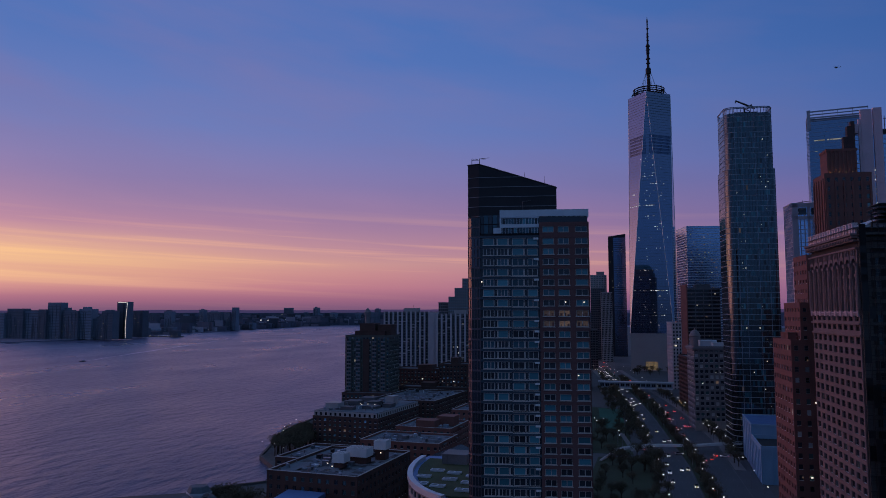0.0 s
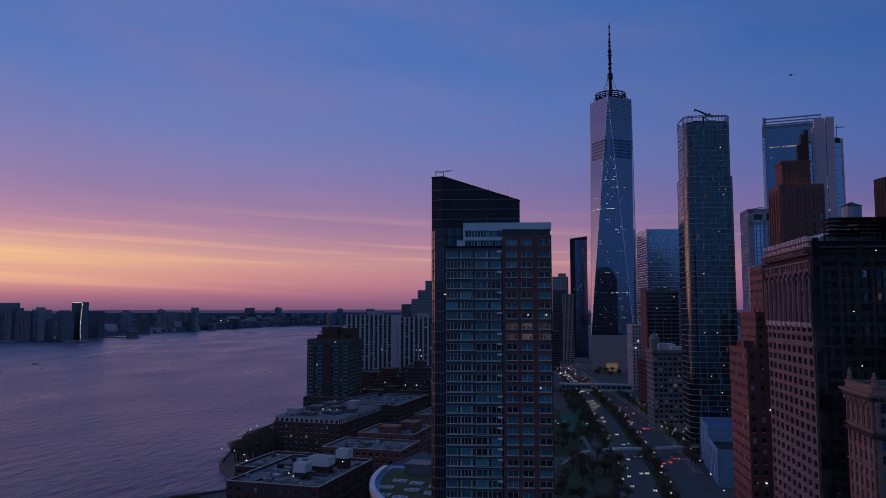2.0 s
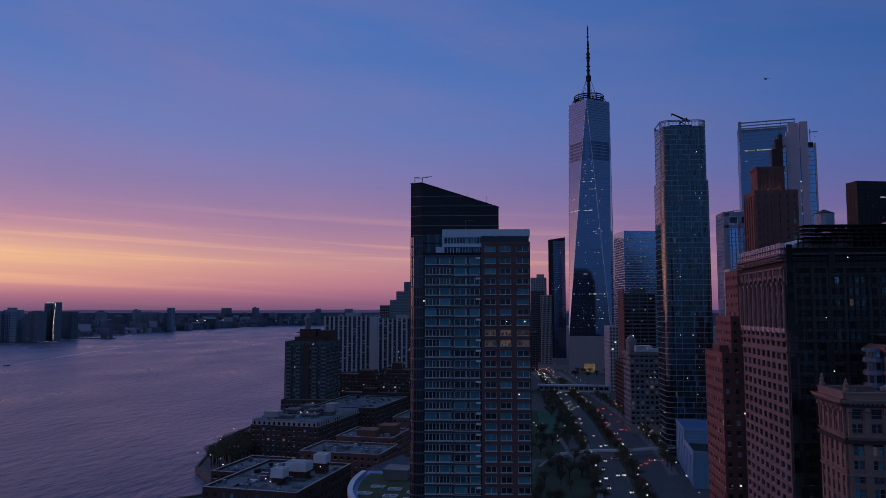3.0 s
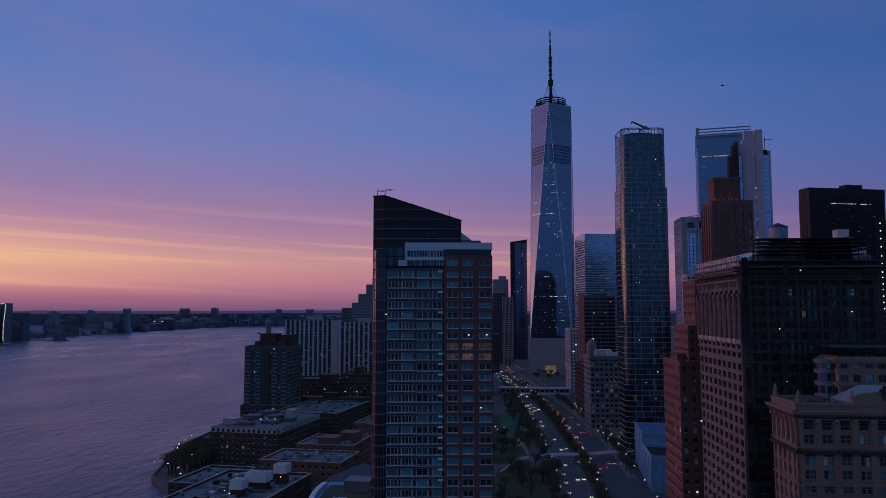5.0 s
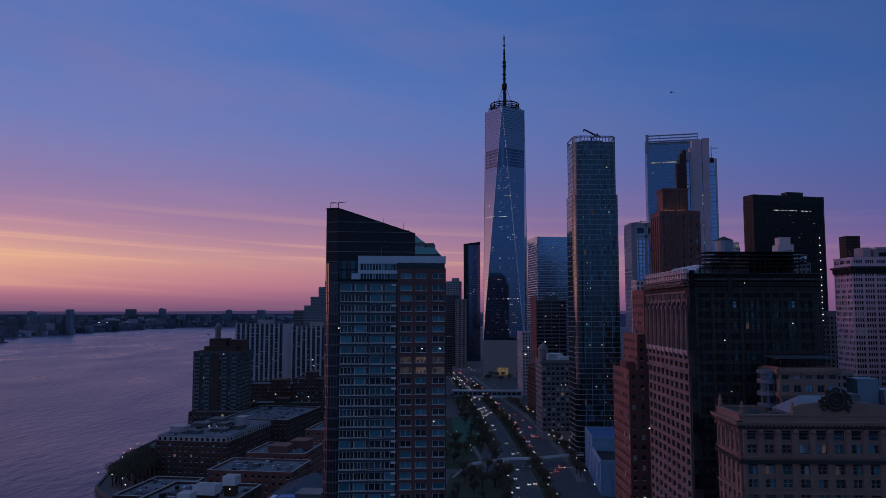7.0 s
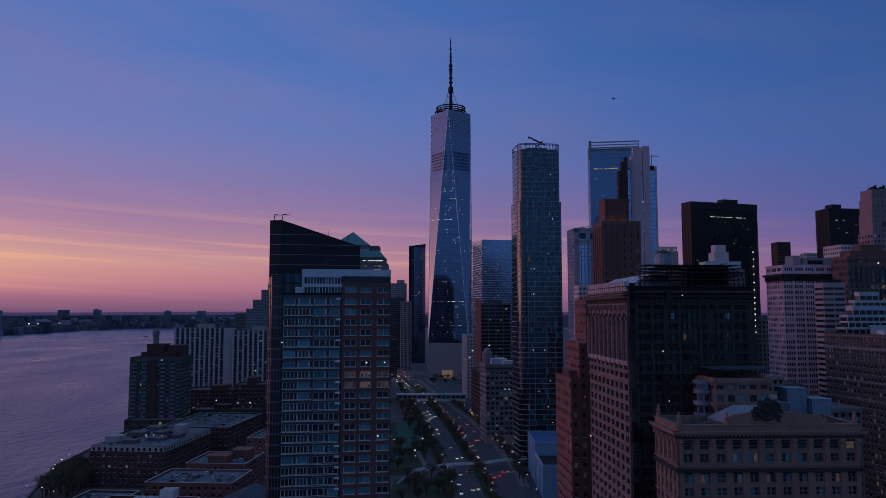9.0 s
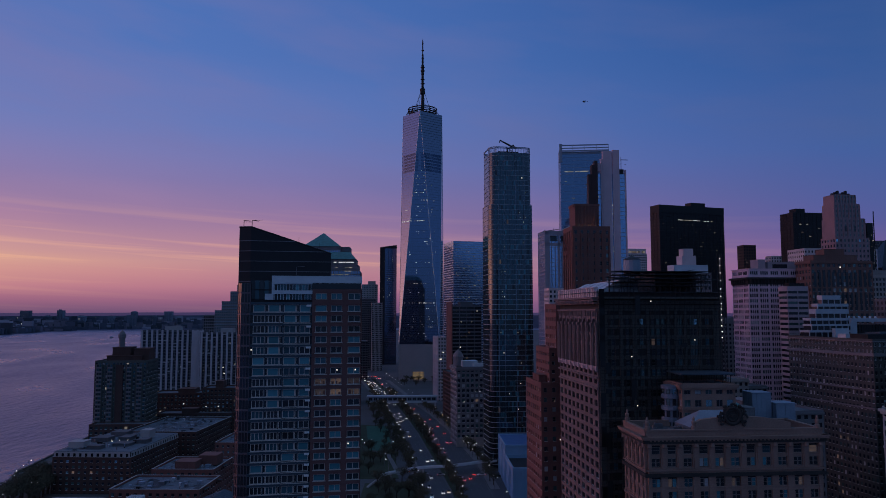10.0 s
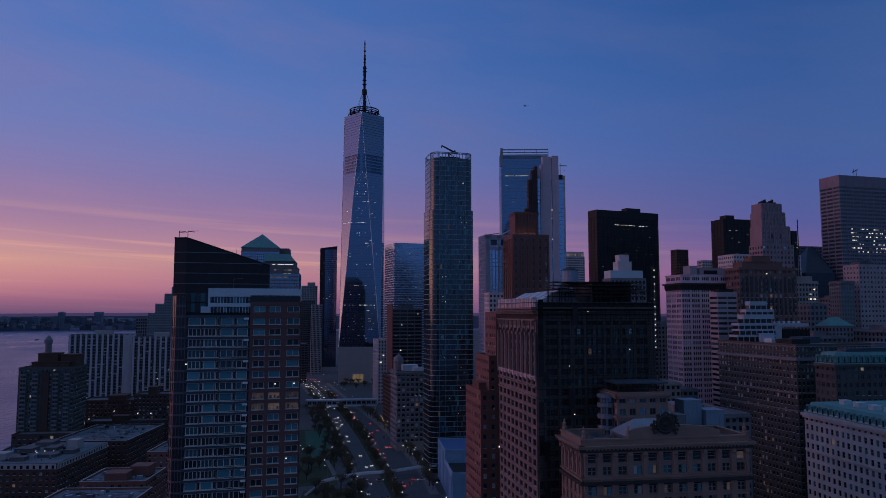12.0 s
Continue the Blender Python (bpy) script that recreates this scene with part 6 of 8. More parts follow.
jt = tower("concrete_glass_tower", "pink-grey concrete tower with a recessed glass strip, unfinished", 164, 687, 3, 30, 26, 236, CONCRETE, 4.0, 30, 0.3, 0.4, windows=False, core=GLASS_BLUE, parapet=0, proud=0.3, seed=26)
fin_mat = material("pink_concrete", (0.66, 0.47, 0.52), 0.85, vary=0.15, scale=0.1, fine=1.0)
for x0, x1, y0, y1, z1 in ((-0.6, 1.2, -0.9, 2, 238), (5.6, 7.4, -1.0, 2, 250), (7.5, 16.0, -1.2, 2, 258), (17.2, 23.6, -1.2, 2, 259), (29.0, 30.4, -0.4, 2, 240)):
    bm = bmesh.new()
    box(bm, x0, x1, y0, y1, 0, z1)
    if y1 == 2:
        for k in range(24):
            box(bm, x0 - 0.1, x1 + 0.1, y0 - 0.1, y0 + 0.1, 15 + k * 10, 15.3 + k * 10)
    part("concrete_fin", bm, fin_mat, jt, "broad pinkish concrete wall fin")
bm = bmesh.new()
box(bm, -0.6, 5.5, -0.7, 6, 238.1, 246)
part("roof_slab", bm, fin_mat, jt)
bm = bmesh.new()
box(bm, 23.8, 28.8, 2, 20, 236.2, 241)
box(bm, 26, 33, 2, 3, 250, 250.5)
rod(bm, (27, 4, 240.8), (27, 4, 253), 0.3, 0.25, 5)
part("roof_rig", bm, METAL_DARK, jt)
lit_spots(jt, 20, 16.0, 17.2, 60, 245, 4.0, -0.6, 27, (0.5, 0.9), 0.9, (LIT_WHITE, LIT_SPOT))
lit_spots(jt, 6, 2.4, 7, 60, 245, 4.0, -0.3, 28, (0.5, 1.2), 0.9, (LIT_WHITE, LIT_WARM))
RUST_STEEL = material("rusty_red_steel", (0.07, 0.045, 0.045), 0.8, 0.1, vary=0.3, scale=0.3, fine=2.0)
hoist = thing("hoist_tower", "dark scaffolded hoist tower on an unfinished building", "hoist", 153, 680, 0, 3)
for i, (x, z) in enumerate(((0, 206), (3.2, 234), (6.4, 243), (9.2, 247))):
    bm = bmesh.new()
    box(bm, x, x + 3.0, 0, 5, 0, z)
    for k in range(int(z / 4)):
        box(bm, x - 0.15, x + 3.15, -0.2, 0, k * 4, k * 4 + 0.4)
    rod(bm, (x + 1, 1, z), (x + 1, 1, z + 4), 0.15, 0.1, 4)
    part("bay", bm, RUST_STEEL, hoist)
for i in range(12):
    bm = bmesh.new()
    x, z = random.Random(i).uniform(-14, 2), random.Random(i + 50).choice((178, 183, 188, 193, 198))
    box(bm, x, x + 3.5, -0.2, 4, z, z + 0.6)
    if i < 6:
        box(bm, x + 0.5, x + 2.4, -0.4, -0.2, z + 1.2, z + 2.0, 1)
    part("work_deck", bm, [METAL_DARK, LIT_WHITE], hoist)

bl = tower("black_steel_tower", "wide black steel office tower with dark window bands", 265.6, 810, 18, 88, 16, 217, METAL_DARK, 4.0, 5, 0.8, 1.8, windows=False, core=GLASS_BLACK, parapet=0, proud=0.5, seed=29)
bm = bmesh.new()
box(bm, -0.6, 88.6, -0.7, 16, 217, 225)
box(bm, 46, 66, 4, 14, 225, 230)
part("plant_band", bm, METAL_DARK, bl, "blank black plant floor band")
lit_spots(bl, 34, 20, 74, 207, 211, 4.0, -0.6, 29, (0.8, 2.6), 0.6, (LIT_WHITE, LIT_OFFICE))
lit_spots(bl, 40, 2, 84, 110, 206, 4.0, -0.6, 30, (0.6, 2.2), 0.5, (LIT_WHITE, LIT_WARM))

# ---- right-hand quarter ----
TERRACOTTA = material("blush_terracotta", (0.76, 0.53, 0.6), 0.8, vary=0.18, scale=0.1, fine=2.0)
ROSE_STONE = material("faded_rose_stone", (0.4, 0.32, 0.35), 0.85, vary=0.2, scale=0.1, fine=2.0)
go = tower("terracotta_office", "tall pale terracotta office block with dark bracketed cornice", 217.7, 487, 4, 50, 21, 128.4, TERRACOTTA, 3.6, 7.4, 1.6, 1.45, style="single", mix=[(PANE_DARK, 8), (PANE_MID, 2.5), (PANE_BLIND, 0.4), (LIT_WARM, 0.03)], seed=41, limit=120, low=60, frame_mat=METAL_DARK, z0=-1.2, parapet=0)
for s in "SW":
    M, fw = face_matrix(s, 50, 21), face_width(s, 50, 21)
    n = round(fw / 7.4)
    b = (fw + 0.7) / n
    for i in range(n):
        for q in (0.25, 0.5, 0.75):
            c = -0.35 + b * i + 0.8 + (b - 1.6) * q
            bm = bmesh.new()
            box(bm, c - 0.24, c + 0.24, -0.3, 0, 1.9, 123.4, 0, M)
            part("mullion_pier", bm, TERRACOTTA, go)
bm = bmesh.new()
for s in "SW":
    M, fw = face_matrix(s, 50, 21), face_width(s, 50, 21)
    box(bm, -1.9, fw + 1.9, -2.2, 0, 126.6, 127.9, 0, M)
    box(bm, -0.8, fw + 0.8, -0.8, 0, 123.2, 126.6, 0, M)
    for i in range(int(fw / 2.4)):
        box(bm, i * 2.4 + 0.5, i * 2.4 + 1.3, -1.9, -0.7, 124.0, 126.6, 0, M)
part("bracket_cornice", bm, STONE_DARK, go, "dark bracketed cornice")
bm = bmesh.new()
for s in "SW":
    M, fw = face_matrix(s, 50, 21), face_width(s, 50, 21)
    box(bm, 0, fw, -0.5, 0.4, 128.4, 133.2, 0, M)
    box(bm, -0.3, fw + 0.3, -0.9, 0.4, 133.2, 133.8, 0, M)
    n = round(fw / 7.4)
    for i in range(n):
        for k in range(4):
            c = fw / n * (i + 0.5) + (k - 1.5) * 1.4
            box(bm, c - 0.45, c + 0.45, -0.56, -0.45, 129.8, 132.0, 1, M)
part("attic", bm, [TERRACOTTA, PANE_DARK], go, "pale attic storey over the cornice")
for x0, x1, z in ((10.5, 15.4, 140.4), (17.5, 39, 138.8)):
    block_on(go, "roof_house", x0, x1, 6, 16, 128.4, z, ROSE_STONE)
bm = bmesh.new()
box(bm, 20.5, 31, 5.85, 6.05, 134.6, 137.2)
part("dark_opening", bm, PANE_DARK, go, "wide dark opening in the roof house")

br1 = tower("banded_setback_block", "rose-grey stone block with ribbon windows and flat setback roof", 229, 458, 4, 13.2, 9, 118.8, ROSE_STONE, 3.3, 6.6, 0.5, 1.75, style="single", mix=[(PANE_DARK, 7), (PANE_MID, 2), (PANE_BLIND, 0.5), (LIT_WARM, 0.06)], seed=42, limit=60, low=78, sides="SW", frame_mat=METAL_DARK, parapet=2.2)
br2 = tower("brick_setback_tower", "large stepped brown brick office tower with tall arcade windows", 251, 470, 4, 42, 16, 137, BRICK_TAUPE, 4.0, 3.4, 1.6, 1.8, style="pair", seed=43, limit=60, low=95, cornice=0.6)
block_on(br2, "upper_block", 4, 34, 3, 14, 137, 142, BRICK_TAUPE)
block_on(br2, "upper_block", 12, 26, 4, 13, 142, 146, BRICK_TAUPE)
lit_spots(br2, 3, 4, 30, 100, 136, 4.0, -0.6, 43, (0.6, 1.0), 0.8, (LIT_SPOT,))
for zs, n, w in ((121, 13, 1.5), (108, 13, 1.3)):
    bm = bmesh.new()
    box(bm, 0, w, -0.55, -0.3, 0, 9.5)
    slot = mesh_of("tall_window", bm, PANE_DARK)
    for i in range(n):
        shared("tall_window", slot, br2, Matrix.Translation((1.6 + i * 3.1, 0, zs)))
block_on(br1, "roof_house", 3, 13, 3, 8.6, 118.8, 123, METAL_DARK)

off = tower("masonry_office", "big brown-grey masonry office block with belt courses", 223, 364, 10, 48, 62, 90.4, material("brown_masonry", (0.088, 0.085, 0.08), 0.88, vary=0.25, scale=0.12, fine=2.0), 3.5, 2.6, 1.2, 1.6, style="pair", mix=[(PANE_DARK, 7), (PANE_MID, 2), (PANE_BLIND, 0.9), (LIT_WARM, 0.03)], seed=44, limit=160, low=8, frame_mat=SILL)
for zb, hb, out in ((57, 0.8, 0.5), (66, 0.8, 0.6), (83, 1.6, 0.9), (90.0, 0.5, 0.5)):
    for s, me in (("S", 48), ("W", 62)):
        bm = bmesh.new()
        box(bm, -out, me + out, -out - 0.35, 0, zb, zb + hb, 0, face_matrix(s, 48, 62))
        part("belt_course", bm, STONE_GREY, off, "pale stone belt course")
block_on(off, "roof_house", 8, 20, 12, 24, 90.5, 93.5, METAL_DARK)
block_on(off, "plant_box", 14, 22, 34, 40, 90.5, 93, METAL_PALE)
block_on(off, "plant_box", 28, 40, 26, 36, 90.5, 94, METAL_BLUE)

PENT_PANEL = material("weathered_pale_panel", (0.4, 0.43, 0.48), 0.6, vary=0.16, scale=0.25, fine=2.0)
te = thing("terraced_penthouse", "pale blue-grey terraced penthouse office with ribbon windows", "building", 224.4, 418, 0, 10)
for i, (x0, x1, z0, z1, band) in enumerate(((-4.3, 23, 90.4, 94.6, 1.3), (-2.2, 25.3, 94.6, 98.0, 1.1), (-2.1, 25.4, 98.0, 101.5, 1.5), (2.2, 24, 101.5, 106.6, 2.7), (4.2, 24.7, 106.6, 109.7, 1.7), (8, 20.2, 109.7, 114.5, 2.5))):
    bm = bmesh.new()
    box(bm, x0 + 0.4, x1 - 0.4, i * 0.8 + 0.5, 8, z0, z1 - 0.2)
    part("glazing_band", bm, PANE_DARK, te)
    bm = bmesh.new()
    box(bm, x0, x1, i * 0.8, 8.4, z1 - band, z1)
    part("terrace_band", bm, PENT_PANEL, te, "pale blue-grey terrace parapet band")
    bm = bmesh.new()
    box(bm, 0, 0.35, i * 0.8 + 0.15, i * 0.8 + 0.5, z0, z1 - band)
    post = mesh_of("post", bm, PENT_PANEL)
    for j in range(int((x1 - x0) / 4) + 1):
        shared("post", post, te, Matrix.Translation((x0 + j * 4, 0, 0)))
bm = bmesh.new()
box(bm, 28.3, 48, 0.6, 8, 90.4, 97.5)
part("plant_screen", bm, METAL_DARK, te)
bm = bmesh.new()
box(bm, 0, 0.3, 0.2, 0.6, 90.4, 97.5)
post = mesh_of("post", bm, METAL_DARK)
for i in range(11):
    shared("post", post, te, Matrix.Translation((28.3 + i * 1.9, 0, 0)))
bm = bmesh.new()
box(bm, 23.4, 47, 0, 8.2, 99.3, 101.2)
box(bm, 23.4, 27.5, 0.6, 8, 90.4, 99.3)
part("pale_roof_edge", bm, PENT_PANEL, te, "pale roof slab over the plant room")
for i in range(6):
    bm = bmesh.new()
    lathe(bm, [(0.7, 101.2), (0.7, 102.2), (0.5, 102.4)], 10, 25 + i * 3.6, 4)
    part("roof_fan", bm, METAL_PALE, te)
block_on(te, "plant_box", 9.8, 18.6, -3.2, -0.6, 90.5, 95.6, METAL_PALE)

# copper-roofed blocks
def mansard(ob, w, d, z, h, inset):
    bm = bmesh.new()
    lo = [bm.verts.new((x, y, z)) for x, y in ((-0.6, -0.6), (w + 0.6, -0.6), (w + 0.6, d + 0.6), (-0.6, d + 0.6))]
    hi = [bm.verts.new((x, y, z + h)) for x, y in ((inset, inset), (w - inset, inset), (w - inset, d - inset), (inset, d - inset))]
    for i in range(4):
        bm.faces.new((lo[i], lo[(i + 1) % 4], hi[(i + 1) % 4], hi[i]))
    bm.faces.new(hi)
    for s in "SW":
        M, fw = face_matrix(s, w, d), face_width(s, w, d)
        n = int(fw / 3.2)
        for i in range(n):
            c = (i + 0.5) * fw / n
            box(bm, c - 0.7, c + 0.7, -0.4, inset, z + 0.3, z + h * 0.75, 0, M)
            box(bm, c - 0.4, c + 0.4, -0.46, -0.4, z + 0.5, z + h * 0.6, 1, M)
    part("mansard_roof", bm, [COPPER, PANE_DARK], ob, "green copper mansard roof with dormers")


cf = tower("copper_roofed_block", "pale stone block with green copper mansard and cornice", 184.5, 212, 2, 40, 81, 67, material("pale_blue_stone", (0.5, 0.47, 0.46), 0.85, vary=0.25, scale=0.12, fine=2.0), 3.7, 3.0, 1.5, 1.5, style="sash", mix=[(PANE_DARK, 6), (PANE_MID, 3), (PANE_SKY, 0.8), (LIT_WARM, 0.1)], seed=51, limit=150, low=20, cornice=1.2, sides="W", belts=((52, 0.7, 0.4),))
mansard(cf, 40, 81, 67.2, 4.2, 1.6)
for i in range(7):
    block_on(cf, "roof_vent", 8, 11, 20 + i * 8, 23 + i * 8, 71.3, 73.2, METAL_PALE)
c2 = tower("copper_roofed_block", "grey stone block with green copper attic", 224.4, 335, 6, 46, 13, 83, bpy.data.materials["brown_masonry"], 3.9, 3.2, 1.5, 1.7, style="pair", mix=[(PANE_DARK, 6), (PANE_MID, 2), (LIT_WHITE, 0.06)], seed=52, limit=60, low=50, cornice=0.9)
mansard(c2, 46, 13, 83.2, 5.5, 2.0)
block_on(c2, "roof_house", 10, 38, 4, 10, 88.6, 90.5, METAL_BLUE)

ra = tower("pale_office_block", "pale stone office block with punched windows", 404, 562, 8, 62, 16, 146, material("blush_stone", (0.4, 0.31, 0.32), 0.85, vary=0.2, scale=0.08, fine=1.5), 3.9, 3.4, 1.9, 2.0, style="single", mix=[(PANE_DARK, 6), (PANE_MID, 3)], seed=53, limit=0, low=90)
block_on(ra, "roof_house", 4, 14, 3, 12, 146, 150, CONCRETE_DARK)
lit_spots(ra, 8, 2, 60, 100, 145, 3.9, -0.5, 153, (0.6, 1.4), 0.8, (LIT_WHITE, LIT_WARM))
tower("pale_office_block", "slim pale blue-grey office block with cornice", 383, 556, 6, 12, 12, 132, STONE_GREY, 3.5, 2.6, 1.1, 1.5, windows=False, core=PANE_MID, seed=154, cornice=0.7)
tn = tower("tan_setback_office", "tan stone setback office block with lit upper rooms", 322, 520, 6, 18.5, 14, 130, LIMESTONE, 3.6, 2.6, 1.2, 1.5, windows=False, core=PANE_DARK, seed=155, cornice=0.7)
block_on(tn, "upper_block", 1, 16, 2, 12, 130, 135, LIMESTONE)
lit_spots(tn, 9, 8, 17, 116, 130, 3.6, -0.5, 156, (1.0, 2.2), 1.0, (LIT_WHITE, LIT_SPOT))
hip = tower("copper_hip_building", "low block with pale green copper hip roof", 313, 470, 6, 19, 12, 98, STONE_GREY, 3.6, 2.8, 1.2, 1.5, windows=False, core=PANE_DARK, seed=157)
bm = bmesh.new()
lo = [bm.verts.new(p) for p in ((-0.8, -0.8, 98.6), (19.8, -0.8, 98.6), (19.8, 12.8, 98.6), (-0.8, 12.8, 98.6))]
hi = [bm.verts.new(p) for p in ((6, 6, 104.6), (13, 6, 104.6))]
for q in ((lo[0], lo[1], hi[1], hi[0]), (lo[1], lo[2], hi[1]), (lo[2], lo[3], hi[0], hi[1]), (lo[3], lo[0], hi[0]), lo[::-1]):
    bm.faces.new(q)
part("hip_roof", bm, COPPER, hip, "pale green copper hip roof")
tower("grey_office_block", "grey stone office block", 318, 497, 6, 13.5, 14, 113, STONE_GREY, 3.9, 3.2, 1.5, 1.7, windows=False, core=PANE_DARK, seed=54)
bm = bmesh.new()
gl = thing("glass_wedge_building", "dark glass building with a steep sloping top", "building", 446, 700, 0, 6)
prism(bm, [(0, 0), (34, 0), (34, 30), (0, 30)], 0, 148)
top = [bm.verts.new(p) for p in ((0, 0, 148), (34, 0, 148), (34, 30, 148), (0, 30, 148), (14, 12, 176), (20, 12, 176))]
for q in ((0, 1, 5, 4), (1, 2, 5), (2, 3, 4, 5), (3, 0, 4)):
    bm.faces.new([top[i] for i in q])
part("glazing", bm, pane_material("dim_sloping_glass", (0.035, 0.045, 0.06), 0.5, 0.2), gl)
bm = bmesh.new()
for k in range(34):
    box(bm, -0.1, 34.1, -0.25, 0, k * 4.2, k * 4.2 + 0.5)
part("floor_band", bm, METAL_DARK, gl)
tower("dark_office_block", "dark flat-topped office block", 553, 880, 6, 38, 30, 191, CONCRETE_DARK, 4, 4, 0.6, 1.6, windows=False, core=PANE_DARK, seed=55)

de = tower("art_deco_tower", "pinkish stone art deco tower with tapering crown", 308, 539, 6, 27, 16, 160, material("pink_limestone", (0.33, 0.215, 0.225), 0.85, vary=0.2, scale=0.1, fine=1.5), 3.9, 3.0, 1.6, 1.8, style="single", mix=[(PANE_DARK, 5), (PANE_MID, 3), (PANE_SKY, 0.4)], seed=56, limit=80, low=120, parapet=0.4)
pk = bpy.data.materials["pink_limestone"]
bm = bmesh.new()
for x0, x1, z0, z1 in ((0.4, 24.6, 160, 175), (0.9, 21.2, 175, 186), (1.6, 18.8, 186, 193)):
    box(bm, x0, x1, x0, 16 - x0, z0, z1)
    for i in range(8):
        c = x0 + (x1 - x0) * i / 7.0
        box(bm, c - 0.5, c + 0.5, x0 - 0.4, x0, z0, z1 - 0.4)
part("crown", bm, pk, de, "tapering buttressed stone crown")
bm = bmesh.new()
box(bm, -0.45, 0.45, -0.08, 0.02, 0, 1.7)
dark_win = mesh_of("window", bm, PANE_MID)
for x0, x1, z0, rows in ((0.4, 24.6, 161.5, 4), (0.9, 21.2, 176, 3), (1.6, 18.8, 187, 2)):
    for i in range(7):
        for k in range(rows):
            shared("window", dark_win, de, Matrix.Translation((x0 + (x1 - x0) * (i + 0.5) / 7, x0, z0 + k * 3.5)))
bm = bmesh.new()
for i in range(7):
    box(bm, 2.5 + i * 2.2, 3.8 + i * 2.2, 5, 7, 193, 194.5 + (i % 3))
rod(bm, (14, 6, 193), (14, 6, 197.5), 0.2, 0.1, 4)
part("roof_rig", bm, METAL_DARK, de)
for i, z in enumerate((165, 179)):
    for j in range(2):
        bm = bmesh.new()
        box(bm, 8 + j * 8, 9.6 + j * 8, i + 0.15, i + 0.3, z, z + 4)
        part("tall_window", bm, PANE_DARK, de)
cr = thing("construction_mast", "dark lattice construction mast with lamps", "mast", 336, 545, 0, 6)
bm = bmesh.new()
box(bm, 0, 5, 0, 5, 0, 172)
for k in range(40):
    box(bm, -0.3, 5.3, -0.4, 0, k * 4.2, k * 4.2 + 0.4)
part("scaffold_core", bm, METAL_DARK, cr)
bm = bmesh.new()
rod(bm, (6.5, 1, 0), (6.5, 1, 181), 0.5, 0.4, 5)
part("mast", bm, METAL_DARK, cr)
lit_spots(cr, 8, 0.2, 5, 140, 172, 4.2, -0.45, 57, (0.4, 0.7), 0.5, (LIT_WHITE,))

bk = tower("black_glass_tower", "black glass office tower with few lit rooms", 368, 715, 8, 52, 20, 203, METAL_DARK, 4.0, 4.5, 0.5, 1.4, windows=False, core=GLASS_BLACK, seed=58, parapet=0.6)
block_on(bk, "plant_room", 6, 16, 4, 14, 203, 208, METAL_DARK)
lit_spots(bk, 14, 3, 58, 150, 196, 4.0, -0.5, 58, (0.8, 3.0), 0.8, (LIT_WHITE, LIT_WARM))
tower("long_stone_block", "long pale stone office block with window rows", 338, 640, 6, 70, 24, 160, STONE_PALE, 3.9, 3.0, 1.5, 1.9, windows=False, core=PANE_DARK, seed=59)
STONE_MAUVE = material("mauve_steel", (0.25, 0.2, 0.24), 0.6, 0.2, vary=0.1, bump=0.03)
st = tower("steel_grid_tower", "huge office tower with pale steel window grid", 487, 700, 10, 130, 25, 238, STONE_MAUVE, 3.9, 8.6, 0.6, 1.7, windows=False, core=PANE_MID, seed=60, parapet=0, proud=0.6)
bm = bmesh.new()
box(bm, -0.4, 130.4, -0.5, 25, 0.5, 1)
for i in range(61):
    box(bm, i * 2.15 - 0.12, i * 2.15 + 0.12, -0.3, 0, 0, 238)
for s in "SW":
    M, fw = face_matrix(s, 130, 25), face_width(s, 130, 25)
    box(bm, -0.4, fw + 0.4, -0.5, 0, 238, 249, 0, M)
    for i in range(16):
        if i * 8.6 < fw:
            box(bm, i * 8.6 - 0.5, i * 8.6 + 0.5, -0.7, -0.4, 238, 249, 0, M)
part("plant_screen", bm, STONE_MAUVE, st, "blank steel plant floor band")
bm = bmesh.new()
box(bm, 0.5, 129, 0.5, 24, 238, 248.6)
part("plant_floor", bm, CONCRETE_DARK, st)
bm = bmesh.new()
rod(bm, (25, 5, 249), (25, 5, 257), 0.3, 0.3, 5)
rod(bm, (28, 5, 249), (28, 5, 257), 0.3, 0.3, 5)
rod(bm, (23, 5, 254), (30, 5, 257), 0.5, 0.5, 5)
part("roof_crane", bm, METAL_DARK, st)
lit_spots(st, 95, 12, 74, 168, 196, 3.9, -0.2, 60, (0.8, 2.2), 1.1, (LIT_OFFICE, LIT_SPOT, LIT_WHITE))
lit_spots(st, 40, 5, 120, 120, 236, 3.9, -0.2, 61, (0.6, 1.6), 1.0, (LIT_WHITE, LIT_WARM))

wb = tower("stepped_pale_block", "stepped pale office block with white roof house", 174.5, 505, 5, 26, 14, 131, STONE_GREY, 3.9, 3.0, 1.2, 1.6, windows=False, core=PANE_DARK, seed=62)
block_on(wb, "middle_tier", 0.5, 25, 2, 13, 131, 137.5, METAL_PALE)
block_on(wb, "roof_house", 7, 17, 3, 12, 137.5, 144, STONE_PALE)
block_on(wb, "roof_house", 8.5, 15.5, 4, 11, 144, 149, STONE_PALE)
lit_spots(wb, 4, 4, 26, 120, 130, 3.9, -0.5, 62, (0.5, 1), 0.6)
sm = tower("lit_crown_block", "distant stone block with lit crown", 337, 1194, 6, 34, 26, 200, STONE_PALE, 4, 3.4, 1.2, 1.6, windows=False, core=PANE_DARK, seed=63)
lit_spots(sm, 12, 2, 32, 200, 206, 6, -0.6, 63, (2.0, 3.0), 3.0, (LIT_WARM, LIT_WHITE))
block_on(sm, "crown", 1, 33, 1, 25, 200, 209, STONE_PALE)
